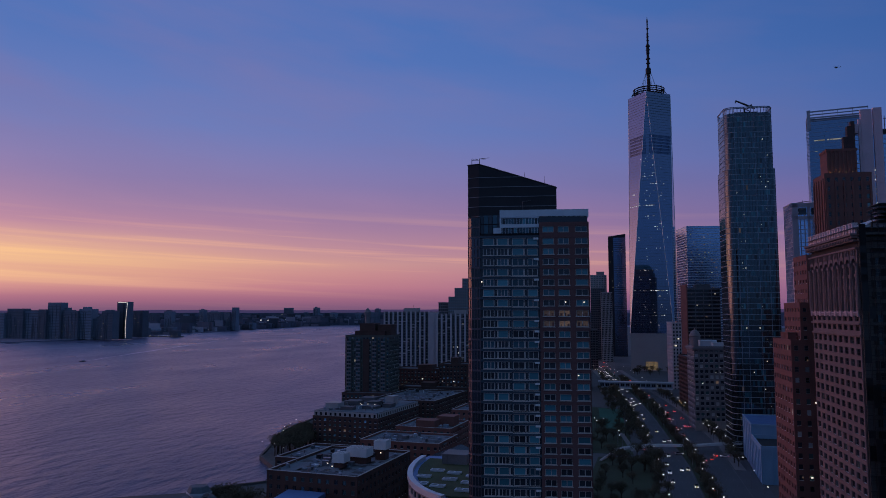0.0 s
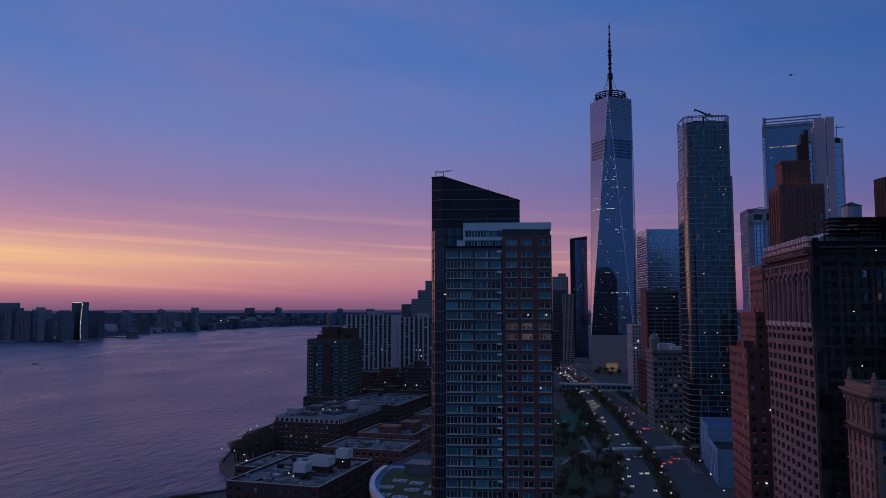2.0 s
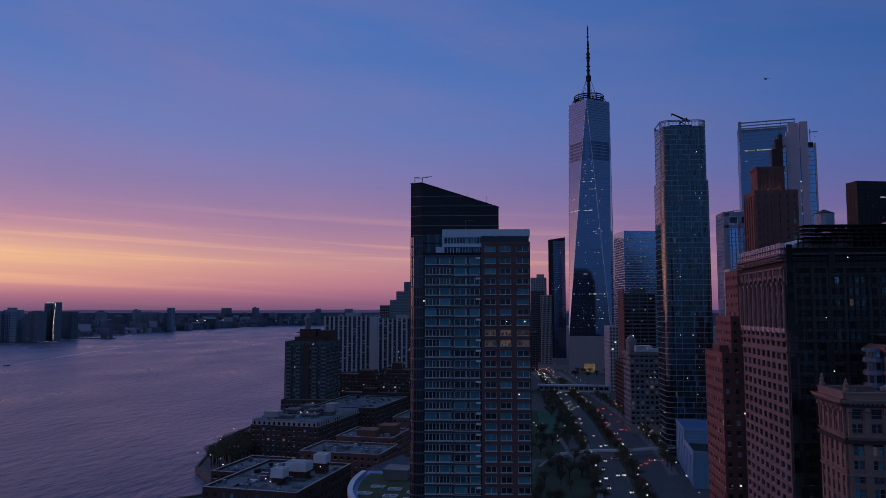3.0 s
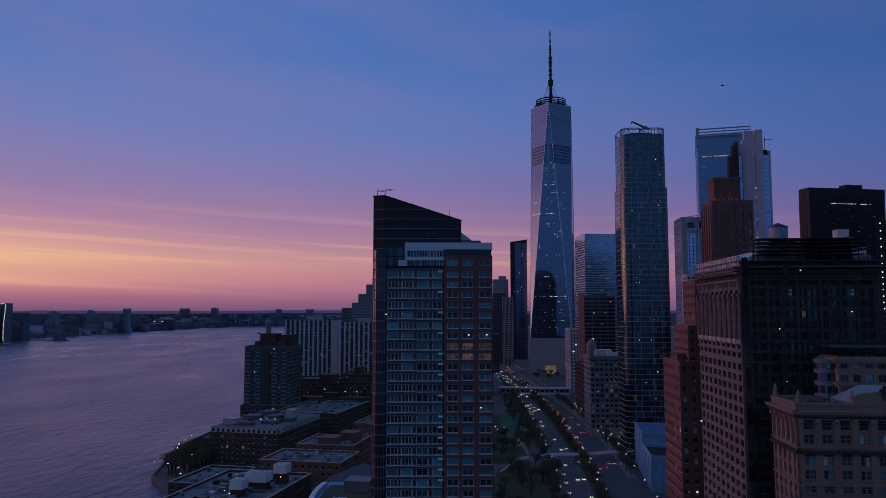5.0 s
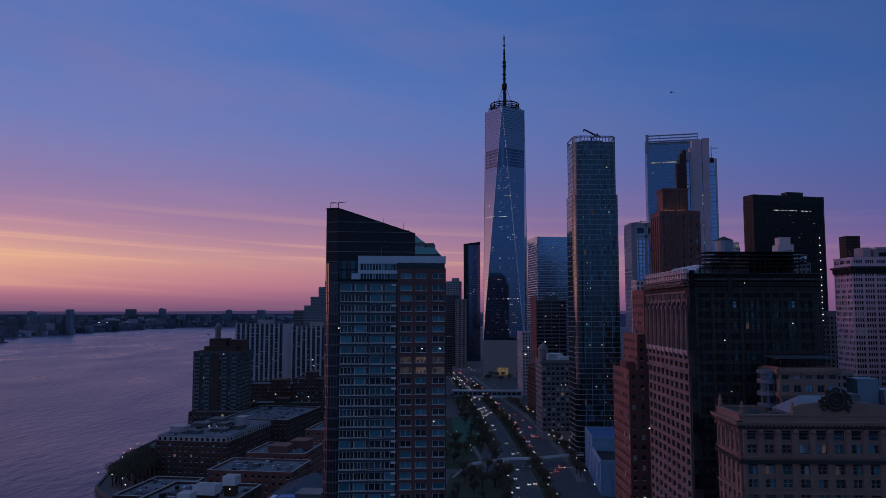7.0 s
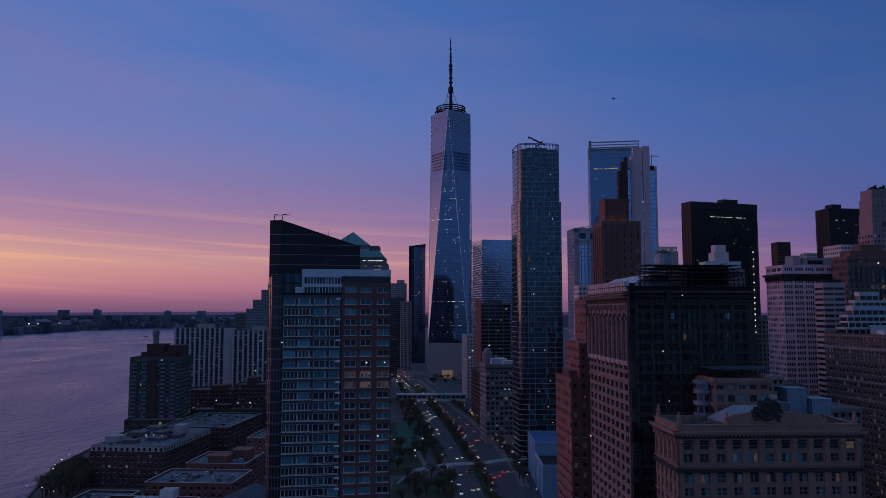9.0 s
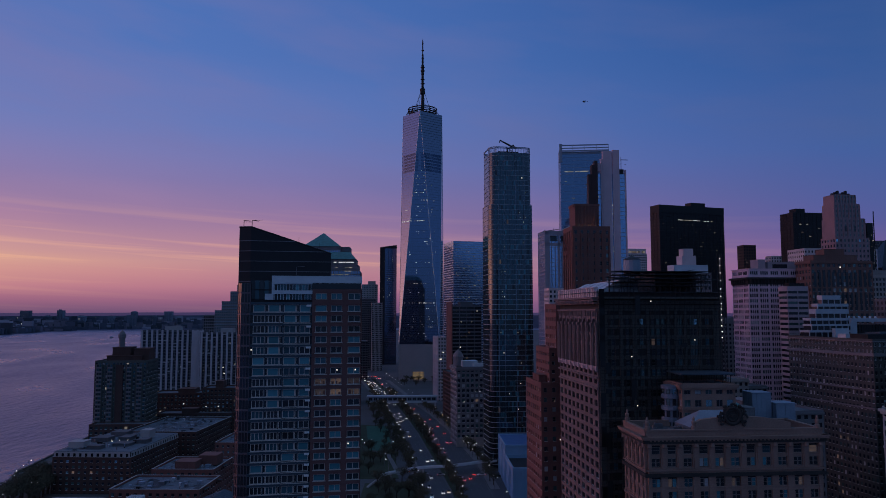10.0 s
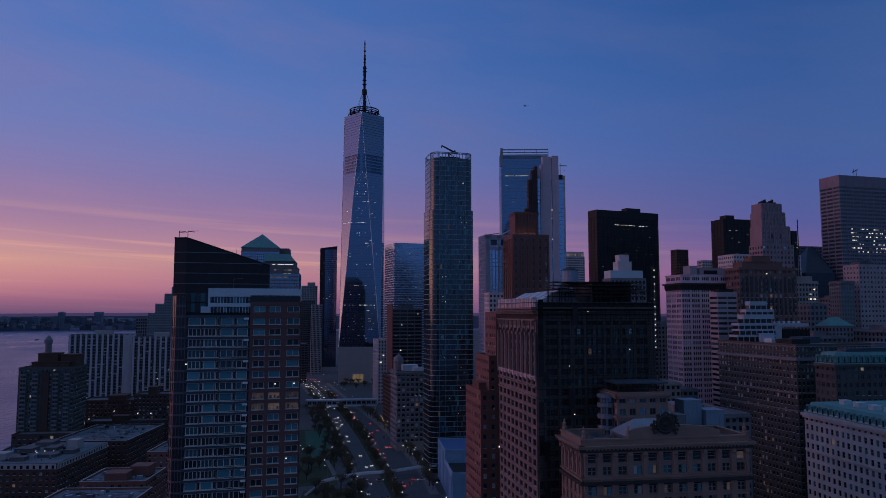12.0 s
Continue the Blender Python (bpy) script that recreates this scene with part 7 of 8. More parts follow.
rt = tower("slim_brick_tower", "slim dark brick apartment tower", 400, 900, 6, 16, 14, 187, BRICK_DARK, 3.6, 3, 1.4, 1.6, windows=False, core=PANE_DARK, seed=64)
lit_spots(rt, 6, 0, 5, 150, 172, 3.6, -0.6, 164, (1.2, 2.6), 1.6, (LIT_WARM,))
tower("pale_roof_block", "small pale roof block", 425, 880, 6, 16, 12, 172, STONE_PALE, 3.6, 3, 1.4, 1.6, windows=False, core=PANE_DARK, seed=65)
for i, (x, y, w, d, z, m) in enumerate(((164, 420, 22, 26, 66, LIMESTONE), (139, 395, 12, 20, 90, STONE_GREY), (186, 440, 20, 24, 60, STONE_GREY), (300, 880, 60, 40, 110, STONE_GREY),
                                         (130, 640, 26, 26, 100, BRICK_DARK), (95, 420, 26, 30, 88, STONE_GREY), (120, 480, 30, 30, 96, BRICK_BROWN), (140, 330, 40, 40, 60, STONE_GREY),
                                         (282, 440, 24, 22, 92, STONE_GREY), (290, 400, 50, 30, 86, BRICK_DARK), (345, 460, 60, 40, 95, STONE_GREY), (420, 620, 80, 50, 120, STONE_GREY),
                                         (240, 620, 60, 40, 96, STONE_GREY), (350, 760, 80, 40, 120, STONE_PALE))):
    ob = tower("office_block", "mid-rise masonry office block among the towers", x, y, 6, w, d, z, m, 3.8, 3.3, 1.5, 1.7, windows=False, core=PANE_DARK, seed=70 + i, cornice=0.6)
    block_on(ob, "roof_house", w * 0.25, w * 0.6, d * 0.3, d * 0.7, z, z + 4, STONE_GREY)
    lit_spots(ob, 3, 1, w - 1, z * 0.5, z - 3, 3.8, -0.5, 80 + i, (0.5, 1.2), 0.9)


# ---- riverside quarter, left ----
gt = tower("riverside_apartment_tower", "dark brick and glass apartment tower with stepped top by the river", -240, 556, 4, 36, 30, 68, material("grey_green_brick", (0.095, 0.1, 0.09), 0.9, vary=0.3, scale=0.15, fine=3.0), 2.95, 2.4, 0.9, 1.2, style="pair", mix=[(PANE_DARK, 7), (PANE_SHADE_DIM, 4), (PANE_MID, 1.5), (PANE_BLIND, 0.7), (LIT_DIM, 0.12), (LIT_WHITE, 0.1)], seed=91, limit=60, low=24, roof=ROOF_GREY, sides="SE")
# no recess is cut; its shade is the dark colour of this projecting strip
bm = bmesh.new()
prism(bm, [(15, -1.2), (20, -1.2), (20, 0), (15, 0)], 0, 66)
part("dark_recess", bm, BRICK_DARK, gt)
for u0, u1 in ((0.6, 6.0), (8.4, 13.6), (22.0, 27.0), (29.2, 34.4)):
    bm = bmesh.new()
    prism(bm, [(u0, -0.4), (u0 + 0.9, -1.7), (u1 - 0.9, -1.7), (u1, -0.4)], 24, 66.4)
    for k in range(14):
        box(bm, u0 + 0.8, u1 - 0.8, -1.8, -1.7, 25.2 + k * 2.95, 26.2 + k * 2.95, 1)
        for q in range(2):
            box(bm, u0 + 1.1 + q * 1.7, u0 + 2.3 + q * 1.7, -1.78, -1.7, 26.4 + k * 2.95, 27.8 + k * 2.95, 2 if (k * 3 + q) % 4 else 3)
    part("window_bay", bm, [bpy.data.materials["grey_green_brick"], STONE_GREY, PANE_DARK, PANE_SHADE_DIM], gt, "shallow canted window bay", kind="stuff")
for x0, x1, y0, y1, z0, z1 in ((6, 31, 5, 26, 68, 72), (9, 22, 8, 22, 72, 78), (24, 35, 9, 24, 68, 77)):
    bm = bmesh.new()
    box(bm, x0, x1, y0, y1, z0, z1)
    box(bm, x0 - 0.3, x1 + 0.3, y0 - 0.3, y1 + 0.3, z1, z1 + 0.5)
    part("roof_storey", bm, BRICK_RED, gt, "stepped red brick roof storey")
bm = bmesh.new()
lathe(bm, [(2.3, 78), (2.3, 85), (2.9, 85.3), (2.9, 88), (2.2, 88.5), (1.4, 90), (0.3, 91)], 10, 14, 13)
part("lantern", bm, STONE_GREY, gt, "pale roof lantern")
tower("brick_podium", "low dark brick podium building by the river", -236, 541, 4, 40, 14, 24, BRICK_DARK, 3.6, 3.2, 1.4, 1.5, style="pair", mix=MIX_HOME, seed=92, limit=0, sides="SE", roof=ROOF_PALE)

FIN_GREY = material("pale_grey_concrete", (0.5, 0.47, 0.5), 0.85, vary=0.15, scale=0.15, fine=2.0)
for i, (x, y, w, z, sd) in enumerate(((-262, 700, 57, 86.5, 93), (-205, 694, 48, 84.5, 94))):
    sl = tower("slab_apartment_block", "broad grey apartment slab with pale vertical concrete fins", x, y, 4, w, 20, z, CONCRETE_DARK, 2.8, 2.0, 0.25, 0.9, windows=False, core=PANE_DARK, seed=sd, parapet=1.5)
    n = 13 if i == 0 else 11
    bm = bmesh.new()
    box(bm, 0, 1.7, -1.0, 0, 0, z + 1.5)
    fin = mesh_of("fin", bm, FIN_GREY)
    for k in range(n):
        shared("fin", fin, sl, Matrix.Translation((k * (w - 1.7) / (n - 1), 0, 0)), "pale concrete wall fin")
    bm = bmesh.new()
    step, pick_bay = (w - 1.7) / (n - 1), random.Random(sd)
    for k in range(n - 1):
        for f in range(8, 30):
            if pick_bay.random() < 0.22:
                box(bm, k * step + 1.75, k * step + 1.75 + (step - 1.8) * pick_bay.choice((0.45, 0.95)), -0.75, -0.3, f * 2.88, f * 2.88 + 1.0)
    part("balcony", bm, CONCRETE, sl, "rows of small pale balcony fronts", kind="stuff")
    bm = bmesh.new()
    box(bm, w - 10, w, -0.9, 0, 0, z + 1.0)
    part("blank_wall", bm, FIN_GREY, sl)
    block_on(sl, "roof_house", w * 0.35, w * 0.6, 5, 14, z, z + 5, CONCRETE)
    lit_spots(sl, 16, 2, w - 2, 30, 82, 2.8, -0.45, sd, (0.5, 1.0), 0.8, (LIT_WHITE, LIT_WARM, LIT_SPOT))
    bm = bmesh.new()
    rod(bm, (w * 0.5, 8, z + 5), (w * 0.5, 8, z + 8.5), 0.15, 0.1, 4)
    part("mast", bm, METAL_DARK, sl)

for i, (x, y, w, d, z, m) in enumerate(((-222, 622, 66, 26, 37, BRICK_RED), (-176, 606, 30, 22, 43, BRICK_RED), (-206, 590, 58, 20, 25, BRICK_DARK), (-150, 600, 40, 30, 36, BRICK_DARK), (-128, 640, 40, 40, 40, BRICK_RED))):
    ob = tower("brick_apartment_block", "red brick apartment block with small windows", x, y, 2, w, d, z, m, 3.0, 3.0, 1.6, 1.5, style="pair", mix=MIX_HOME, seed=100 + i, limit=0, sides="SE", roof=ROOF_GREY, low=8)
    block_on(ob, "roof_house", w * 0.3, w * 0.5, 5, d - 5, z, z + 4 + i % 2 * 2, m)
    lit_spots(ob, 7, 1, w - 1, 10, z - 4, 3.0, -0.5, 110 + i, (0.5, 0.9), 0.7, (LIT_WHITE, LIT_WARM, LIT_SPOT))


def roof_clutter(ob, w, d, z, n, seed, mats=(METAL_SLATE, STEEL, METAL_DARK, ROOF_GREY, METAL_SLATE, METAL_PALE)):
    rnd = random.Random(seed)
    for _ in range(n):
        x, y = rnd.uniform(2, w - 4), rnd.uniform(2, d - 4)
        a, b, h = rnd.uniform(0.8, 3.0), rnd.uniform(0.8, 2.5), rnd.uniform(0.6, 2.0)
        bm = bmesh.new()
        if rnd.random() < 0.35:
            lathe(bm, [(0.35, z), (0.35, z + h * 0.7), (0.6, z + h * 0.75), (0.6, z + h * 0.95), (0.2, z + h)], 8, x, y)
        else:
            box(bm, x, x + a, y, y + b, z, z + h)
            box(bm, x - 0.1, x + a + 0.1, y - 0.1, y + b + 0.1, z + h, z + h + 0.12)
            for i in range(3):
                box(bm, x + a * (i + 0.3) / 3, x + a * (i + 0.6) / 3, y - 0.08, y, z + h * 0.2, z + h * 0.85)
        part("roof_unit", bm, rnd.choice(mats), ob)


def low_block(name, label, x, y, yaw, w, d, z, wall, seed, units, sides="SE", roof=ROOF_PALE, low=3, limit=0):
    ob = tower(name, label, x, y, yaw, w, d, z, wall, 3.1, 3.4, 1.9, 1.6, style="pair", mix=MIX_HOME, seed=seed, sides=sides, roof=roof, parapet=1.0, limit=limit, low=low)
    bm = bmesh.new()
    for s in "SEWN":
        M, fw = face_matrix(s, w, d), face_width(s, w, d)
        box(bm, -0.45, fw + 0.45, -0.5, 0.15, z + 1.0, z + 1.14, 0, M)
    part("coping", bm, CONCRETE, ob, "pale stone parapet coping")
    rnd = random.Random(seed + 900)
    bm = bmesh.new()
    for _ in range(int(w * d / 22)):
        x, y, k = rnd.uniform(1, w - 4), rnd.uniform(1, d - 4), rnd.random()
        if k < 0.3:
            box(bm, x, x + rnd.uniform(1, 7), y, y + rnd.uniform(1, 6), z + 0.12, z + 0.15, 0)
        elif k < 0.55:
            rod(bm, (x, y, z + 0.3), (min(w - 1, x + rnd.uniform(2, 9)), y, z + 0.3), 0.12, 0.12, 5, 1)
        elif k < 0.8:
            q = rnd.uniform(0.2, 0.5)
            box(bm, x, x + q, y, y + q, z + 0.1, z + rnd.uniform(0.5, 1.5), 1)
        else:
            box(bm, x, x + rnd.uniform(0.8, 2.2), y, y + rnd.uniform(0.6, 1.6), z + 0.1, z + rnd.uniform(0.4, 1.1), 2)
    part("roof_clutter", bm, [METAL_DARK, STEEL, METAL_SLATE], ob, kind="stuff")
    roof_clutter(ob, w, d, z + 0.1, units, seed)
    return ob


lb = low_block("brick_residence", "dark red brick residential block with flat grey roof", -138, 254, -3, 36, 50, 29, BRICK_RED, 121, 26, limit=120)
for x0, x1, y0, y1, z in ((18.8, 23.6, 14.5, 19.5, 34.4), (20, 28.5, 24, 30, 35.0), (27.6, 32.6, 33, 38, 36.6)):
    block_on(lb, "penthouse_base", x0 + 0.5, x1 - 0.5, y0 + 0.5, y1 - 0.5, 29, z - 3.4, BRICK_RED)
    bm = bmesh.new()
    box(bm, x0, x1, y0, y1, z - 3.4, z - 0.4)
    ct = part("cooling_tower", bm, METAL_PALE, lb, "white louvred rooftop cooling tower")
    bm = bmesh.new()
    for k in range(8):
        u = x0 + (x1 - x0) * k / 7
        box(bm, u - 0.08, u + 0.08, y0 - 0.12, y1 + 0.12, z - 3.4, z)
        v = y0 + (y1 - y0) * k / 7
        box(bm, x0 - 0.12, x1 + 0.12, v - 0.08, v + 0.08, z - 3.4, z)
    for k in range(4):
        box(bm, x0 - 0.1, x1 + 0.1, y0 - 0.1, y1 + 0.1, z - 3.2 + k * 0.75, z - 3.1 + k * 0.75)
    part("louvre", bm, WHITE_PAINT, ct, kind="stuff")
    bm = bmesh.new()
    box(bm, x0 + 0.5, x1 - 0.5, y0 + 0.5, y1 - 0.5, z - 0.4, z - 0.1)
    part("fan_deck", bm, METAL_DARK, ct)
lit_spots(lb, 8, 2, 34, 6, 26, 3.1, -0.5, 121, (0.9, 1.3), 1.2, (LIT_WARM, LIT_WHITE))
for x, y, z in ((17, 14, 30.5), (20, 12, 30), (31, 32, 32)):
    bm = bmesh.new()
    lathe(bm, [(0.05, z), (0.25, z + 0.1), (0.25, z + 0.3), (0.05, z + 0.4)], 8, x, y)
    part("roof_lamp", bm, LIT_SPOT, lb)
low_block("brick_residence", "lower brick residential wing behind a courtyard", -160, 300, -3, 22, 34, 24, BRICK_DARK, 122, 8)

B = low_block("long_residence", "long brick residential block with white attic storey", -210, 438, -4, 45, 66, 21.5, BRICK_RED, 123, 30)
bm = bmesh.new()
box(bm, 0.5, 44.4, 0.8, 65, 21.5, 25)
part("attic_core", bm, PANE_DARK, B)
bm = bmesh.new()
for s in "SE":
    M, fw = face_matrix(s, 45, 66), face_width(s, 45, 66)
    grid_face(bm, M, 0.4, fw - 0.4, 21.6, 25.4, int(fw / 3.4), 1, 1.9, 1.9, 0.2)
part("attic_wall", bm, CONCRETE, B, "pale rendered attic storey")
bm = bmesh.new()
box(bm, 0.3, 44.7, 0.5, 65.6, 25.3, 25.6)
part("attic_roof", bm, ROOF_PALE, B)
roof_clutter(B, 45, 66, 25.6, 34, 130)
block_on(B, "roof_house", 3, 12, 10, 18, 25.6, 29.2, CONCRETE)
block_on(B, "roof_house", 31, 37, 42, 50, 25.6, 31.0, CONCRETE)
for x0, x1, y0, y1, z in ((16, 24, 6, 12, 27.8), (26, 36, 16, 24, 27.4), (6, 16, 30, 40, 28.2), (20, 27, 36, 46, 27.6), (36, 42, 26, 34, 28.0), (8, 18, 50, 60, 28.4)):
    block_on(B, "roof_house", x0, x1, y0, y1, 25.6, z, CONCRETE_DARK)
for i in range(5):
    bm = bmesh.new()
    box(bm, 18 + i * 2.6, 18.5 + i * 2.6, 30 - (i % 2) * 4, 30.3 - (i % 2) * 4, 26.6, 27.0)
    part("roof_lamp", bm, LIT_SPOT, B)

low_block("brick_residence", "brown brick residential block with pale roof", -139, 345, -3, 40, 28, 25, BRICK_BROWN, 124, 14)
C2 = low_block("brick_residence", "stepped brick residential block with roof rooms", -132, 377, -3, 30, 30, 27, BRICK_BROWN, 125, 8)
block_on(C2, "roof_house", 10, 20, 3, 12, 27, 31, BRICK_BROWN)
block_on(C2, "roof_house", 18, 27, 14, 24, 27, 32, BRICK_BROWN)
low_block("brick_residence", "long brick residential block with courtyard roof", -199, 512, -4, 48, 70, 24, BRICK_DARK, 126, 18)
low_block("brick_residence", "small brick residential block", -125, 462, -3, 26, 34, 25, BRICK_BROWN, 127, 8)
gb = thing("blue_gabled_hall", "low hall with wide blue-grey pitched roof", "building", -101, 300, 0, -3)
bm = bmesh.new()
box(bm, 0, 24, 0, 40, 0, 22)
part("wall", bm, BRICK_BROWN, gb)
bm = bmesh.new()
lo = [bm.verts.new(c) for c in ((-0.6, -0.6, 22), (24.6, -0.6, 22), (24.6, 40.6, 22), (-0.6, 40.6, 22))]
hi = [bm.verts.new(c) for c in ((12, -0.6, 27), (12, 40.6, 27))]
bm.faces.new((lo[0], hi[0], hi[1], lo[3]))
bm.faces.new((lo[1], lo[2], hi[1], hi[0]))
bm.faces.new((lo[0], lo[1], hi[0]))
bm.faces.new((lo[2], lo[3], hi[1]))
part("roof", bm, METAL_BLUE, gb, "blue-grey pitched metal roof")
bm = bmesh.new()
for i in range(18):
    for s in (0, 1):
        a = Vector((-0.6 if s == 0 else 24.6, -0.3 + i * 2.35, 22.06))
        rod(bm, a, Vector((12, a.y, 27.06)), 0.06, 0.06, 4)
part("roof_seam", bm, METAL_BLUE, gb)


def curved_block():
    rnd = random.Random(140)
    ob = thing("curved_residence", "curved stone residential block with planted roof", "building", -30, 236, 0, 0)
    # plan: a quarter-round front to the river side
    pts = []
    for i in range(15):
        a = radians(178 + i * 5.0)
        pts.append((-12 + 34 * math.cos(a), 10 + 52 * math.sin(a)))
    plan = pts + [(8, -36), (8, 18), (-46, 18)]
    bm = bmesh.new()
    prism(bm, plan, 0, 38)
    bmesh.ops.recalc_face_normals(bm, faces=bm.faces)
    part("core", bm, PANE_DARK, ob)
    bm = bmesh.new()
    for (x0, y0), (x1, y1) in zip(pts, pts[1:]):
        L = math.hypot(x1 - x0, y1 - y0)
        M = Matrix.Translation((x0, y0, 0)) @ Matrix.Rotation(math.atan2(y1 - y0, x1 - x0), 4, "Z")
        grid_face(bm, M, 0, L, 0, 38, max(1, round(L / 3.2)), 12, 1.2, 1.3, 0.3)
    part("curved_wall", bm, LIMESTONE, ob, "curved pale stone wall")
    bm = bmesh.new()
    ring = [(p[0], p[1]) for p in pts]
    for (x0, y0), (x1, y1) in zip(ring, ring[1:]):
        L = math.hypot(x1 - x0, y1 - y0)
        M = Matrix.Translation((x0, y0, 0)) @ Matrix.Rotation(math.atan2(y1 - y0, x1 - x0), 4, "Z")
        box(bm, -0.1, L + 0.1, -0.7, 0.9, 38, 39.6, 0, M)
    part("parapet", bm, METAL_PALE, ob, "curved pale metal parapet", kind="stuff")
    bm = bmesh.new()
    prism(bm, plan, 38.0, 38.3)
    bmesh.ops.recalc_face_normals(bm, faces=bm.faces)
    part("roof", bm, ROOF_BLUE, ob)
    bm = bmesh.new()
    inner = [(-12 + 31.6 * math.cos(radians(178 + i * 5.0)), 10 + 49.2 * math.sin(radians(178 + i * 5.0))) for i in range(15)]
    prism(bm, inner + [(6, -32), (6, 12), (-40, 12)], 38.3, 38.8)
    bmesh.ops.recalc_face_normals(bm, faces=bm.faces)
    part("planted_bed", bm, ROOF_GREEN, ob, "dark planted roof bed")
    for i in range(9):
        bm = bmesh.new()
        x, y = -36 + (i % 3) * 7 + rnd.uniform(-1, 1), -6 - (i // 3) * 9 + (i % 3) * -3 + rnd.uniform(-1, 1)
        framed_panes(bm, 4.2, 2.4, 2, 1, 0.3, 0.5, 1)
        bm.transform(Matrix.Translation((x, y, 38.85)) @ Matrix.Rotation(radians(-90), 4, "X"))
        part("skylight", bm, [METAL_PALE, PANE_MID], ob, "framed roof skylight")
    block_on(ob, "roof_house", -37, -29, 4, 12, 38.3, 42.0, STONE_GREY, "grey stone roof house")
    lit_spots(ob, 4, 0, 6, 10, 30, 3.1, -0.5, 141, (0.8, 1.2), 1.2, (LIT_WARM,))


curved_block()

# riverside pavilion with tiered dark roofs
pv = thing("riverside_pavilion", "small pavilion with tiered dark roofs near the water", "pavilion", -178, 270, 1.9, 20)
for k, (r, z0, z1) in enumerate(((8.9, 9.5, 12.0), (5.0, 14.0, 16.2))):
    bm = bmesh.new()
    lathe(bm, [(r, z0), (r * 0.72, z1)], 6)
    part("roof_tier", bm, ROOF_GREY, pv, "dark sloping roof tier")
    bm = bmesh.new()
    lathe(bm, [(r * 0.7, z0 - (9.5 if k == 0 else 3.5)), (r * 0.7, z0)], 6)
    lathe(bm, [(r + 0.15, z0 - 0.7), (r + 0.15, z0)], 6)
    part("wall_tier", bm, METAL_PALE, pv)
kb = thing("blue_roofed_kiosk", "flat building with bright blue roof", "building", -130, 236, 0, -3)
bm = bmesh.new()
box(bm, 2, 16, 0, 14, 0, 22.8)
part("wall", bm, BRICK_DARK, kb)
bm = bmesh.new()
prism(bm, [(1.5, -0.5), (16.5, -0.5), (16.5, 14.5), (1.5, 14.5)], 22.8, 0, 0, [23.2, 23.2, 24.4, 24.4])
part("roof", bm, ROOF_BLUE, kb, "bright blue sheet roof")

# ---- towers behind the near tower ----
py = tower("pyramid_roofed_tower", "grey glass tower under a green copper pyramid", -163, 1010, 2, 50, 50, 190, STONE_GREY, 3.9, 2.6, 0.9, 1.2, windows=False, core=GLASS_BLUE, seed=150, parapet=0)
bm = bmesh.new()
lo = [bm.verts.new(c) for c in ((-1, -1, 195), (51, -1, 195), (51, 51, 195), (-1, 51, 195))]
hi = bm.verts.new((25, 25, 216))
for i in range(4):
    bm.faces.new((lo[i], lo[(i + 1) % 4], hi))
part("pyramid_roof", bm, COPPER, py, "green copper pyramid roof")
bm = bmesh.new()
box(bm, 0, 50, 0, 50, 190, 195.2)
part("attic", bm, STONE_GREY, py)
block_on(py, "side_block", 40, 62, 20, 60, 150, 196, STONE_GREY)
do = tower("domed_tower", "stepped grey glass tower with green copper sloping top", -107.2, 828, 2, 37, 42, 151, STONE_GREY, 3.9, 2.6, 0.9, 1.2, windows=False, core=GLASS_BLUE, seed=151, parapet=0, sides="")
for x1, z0, z1 in ((35.2, 151, 157.6), (32.7, 157.6, 164.3)):
    bm = bmesh.new()
    box(bm, 0, x1, 2, 40, z0, z1)
    for i in range(int(x1 / 2.6)):
        box(bm, i * 2.6 + 0.3, i * 2.6 + 1.0, 1.7, 2, z0, z1 - 0.6)
    box(bm, -0.2, x1 + 0.3, 1.6, 40.3, z1 - 0.7, z1)
    part("upper_step", bm, STONE_GREY, do)
bm = bmesh.new()
lo = [bm.verts.new(c) for c in ((-1.7, 0, 164.3), (32.7, 0, 164.3), (32.7, 40, 164.3), (-1.7, 40, 164.3))]
hi = [bm.verts.new(c) for c in ((-1.7, 6.7, 172.7), (26, 6.7, 172.7), (26, 33.5, 172.7), (-1.7, 33.5, 172.7))]
for i in range(4):
    bm.faces.new((lo[i], lo[(i + 1) % 4], hi[(i + 1) % 4], hi[i]))
bm.faces.new(hi)
part("copper_top", bm, COPPER, do, "green copper sloping roof")
lit_spots(do, 9, 6, 32, 159, 163, 3.9, 1.5, 151, (2, 4), 0.8, (LIT_OFFICE,))
lit_spots(do, 10, 4, 34, 145, 157, 3.9, -0.5, 152, (1.5, 4), 0.7, (LIT_WHITE,))
sw = thing("stepped_office_tower", "dark stepped office tower by the harbour", "building", -252, 905, 0, 4)
for i, (x0, x1, z0, z1) in enumerate(((0, 60, 0, 107), (8, 60, 107, 118), (18, 60, 118, 130), (26, 60, 130, 138), (31, 60, 138, 144))):
    bm = bmesh.new()
    grid_face(bm, Matrix.Translation((x0, 0, 0)), 0, x1 - x0, z0, z1, int((x1 - x0) / 2.6), max(1, round((z1 - z0) / 3.9)), 0.9, 1.3, 0.3)
    part("wall", bm, STONE_GREY, sw)
    bm = bmesh.new()
    box(bm, x0, x1, 0, 50, z0, z1)
    part("core", bm, PANE_MID, sw)
    bm = bmesh.new()
    for k in range(int(z0 / 3.9) + 1, int(z1 / 3.9) + 1):
        box(bm, x0 - 0.3, x1 + 0.3, -0.45, 0, k * 3.9 - 0.5, k * 3.9)
    part("floor_band", bm, METAL_SLATE, sw, kind="stuff")
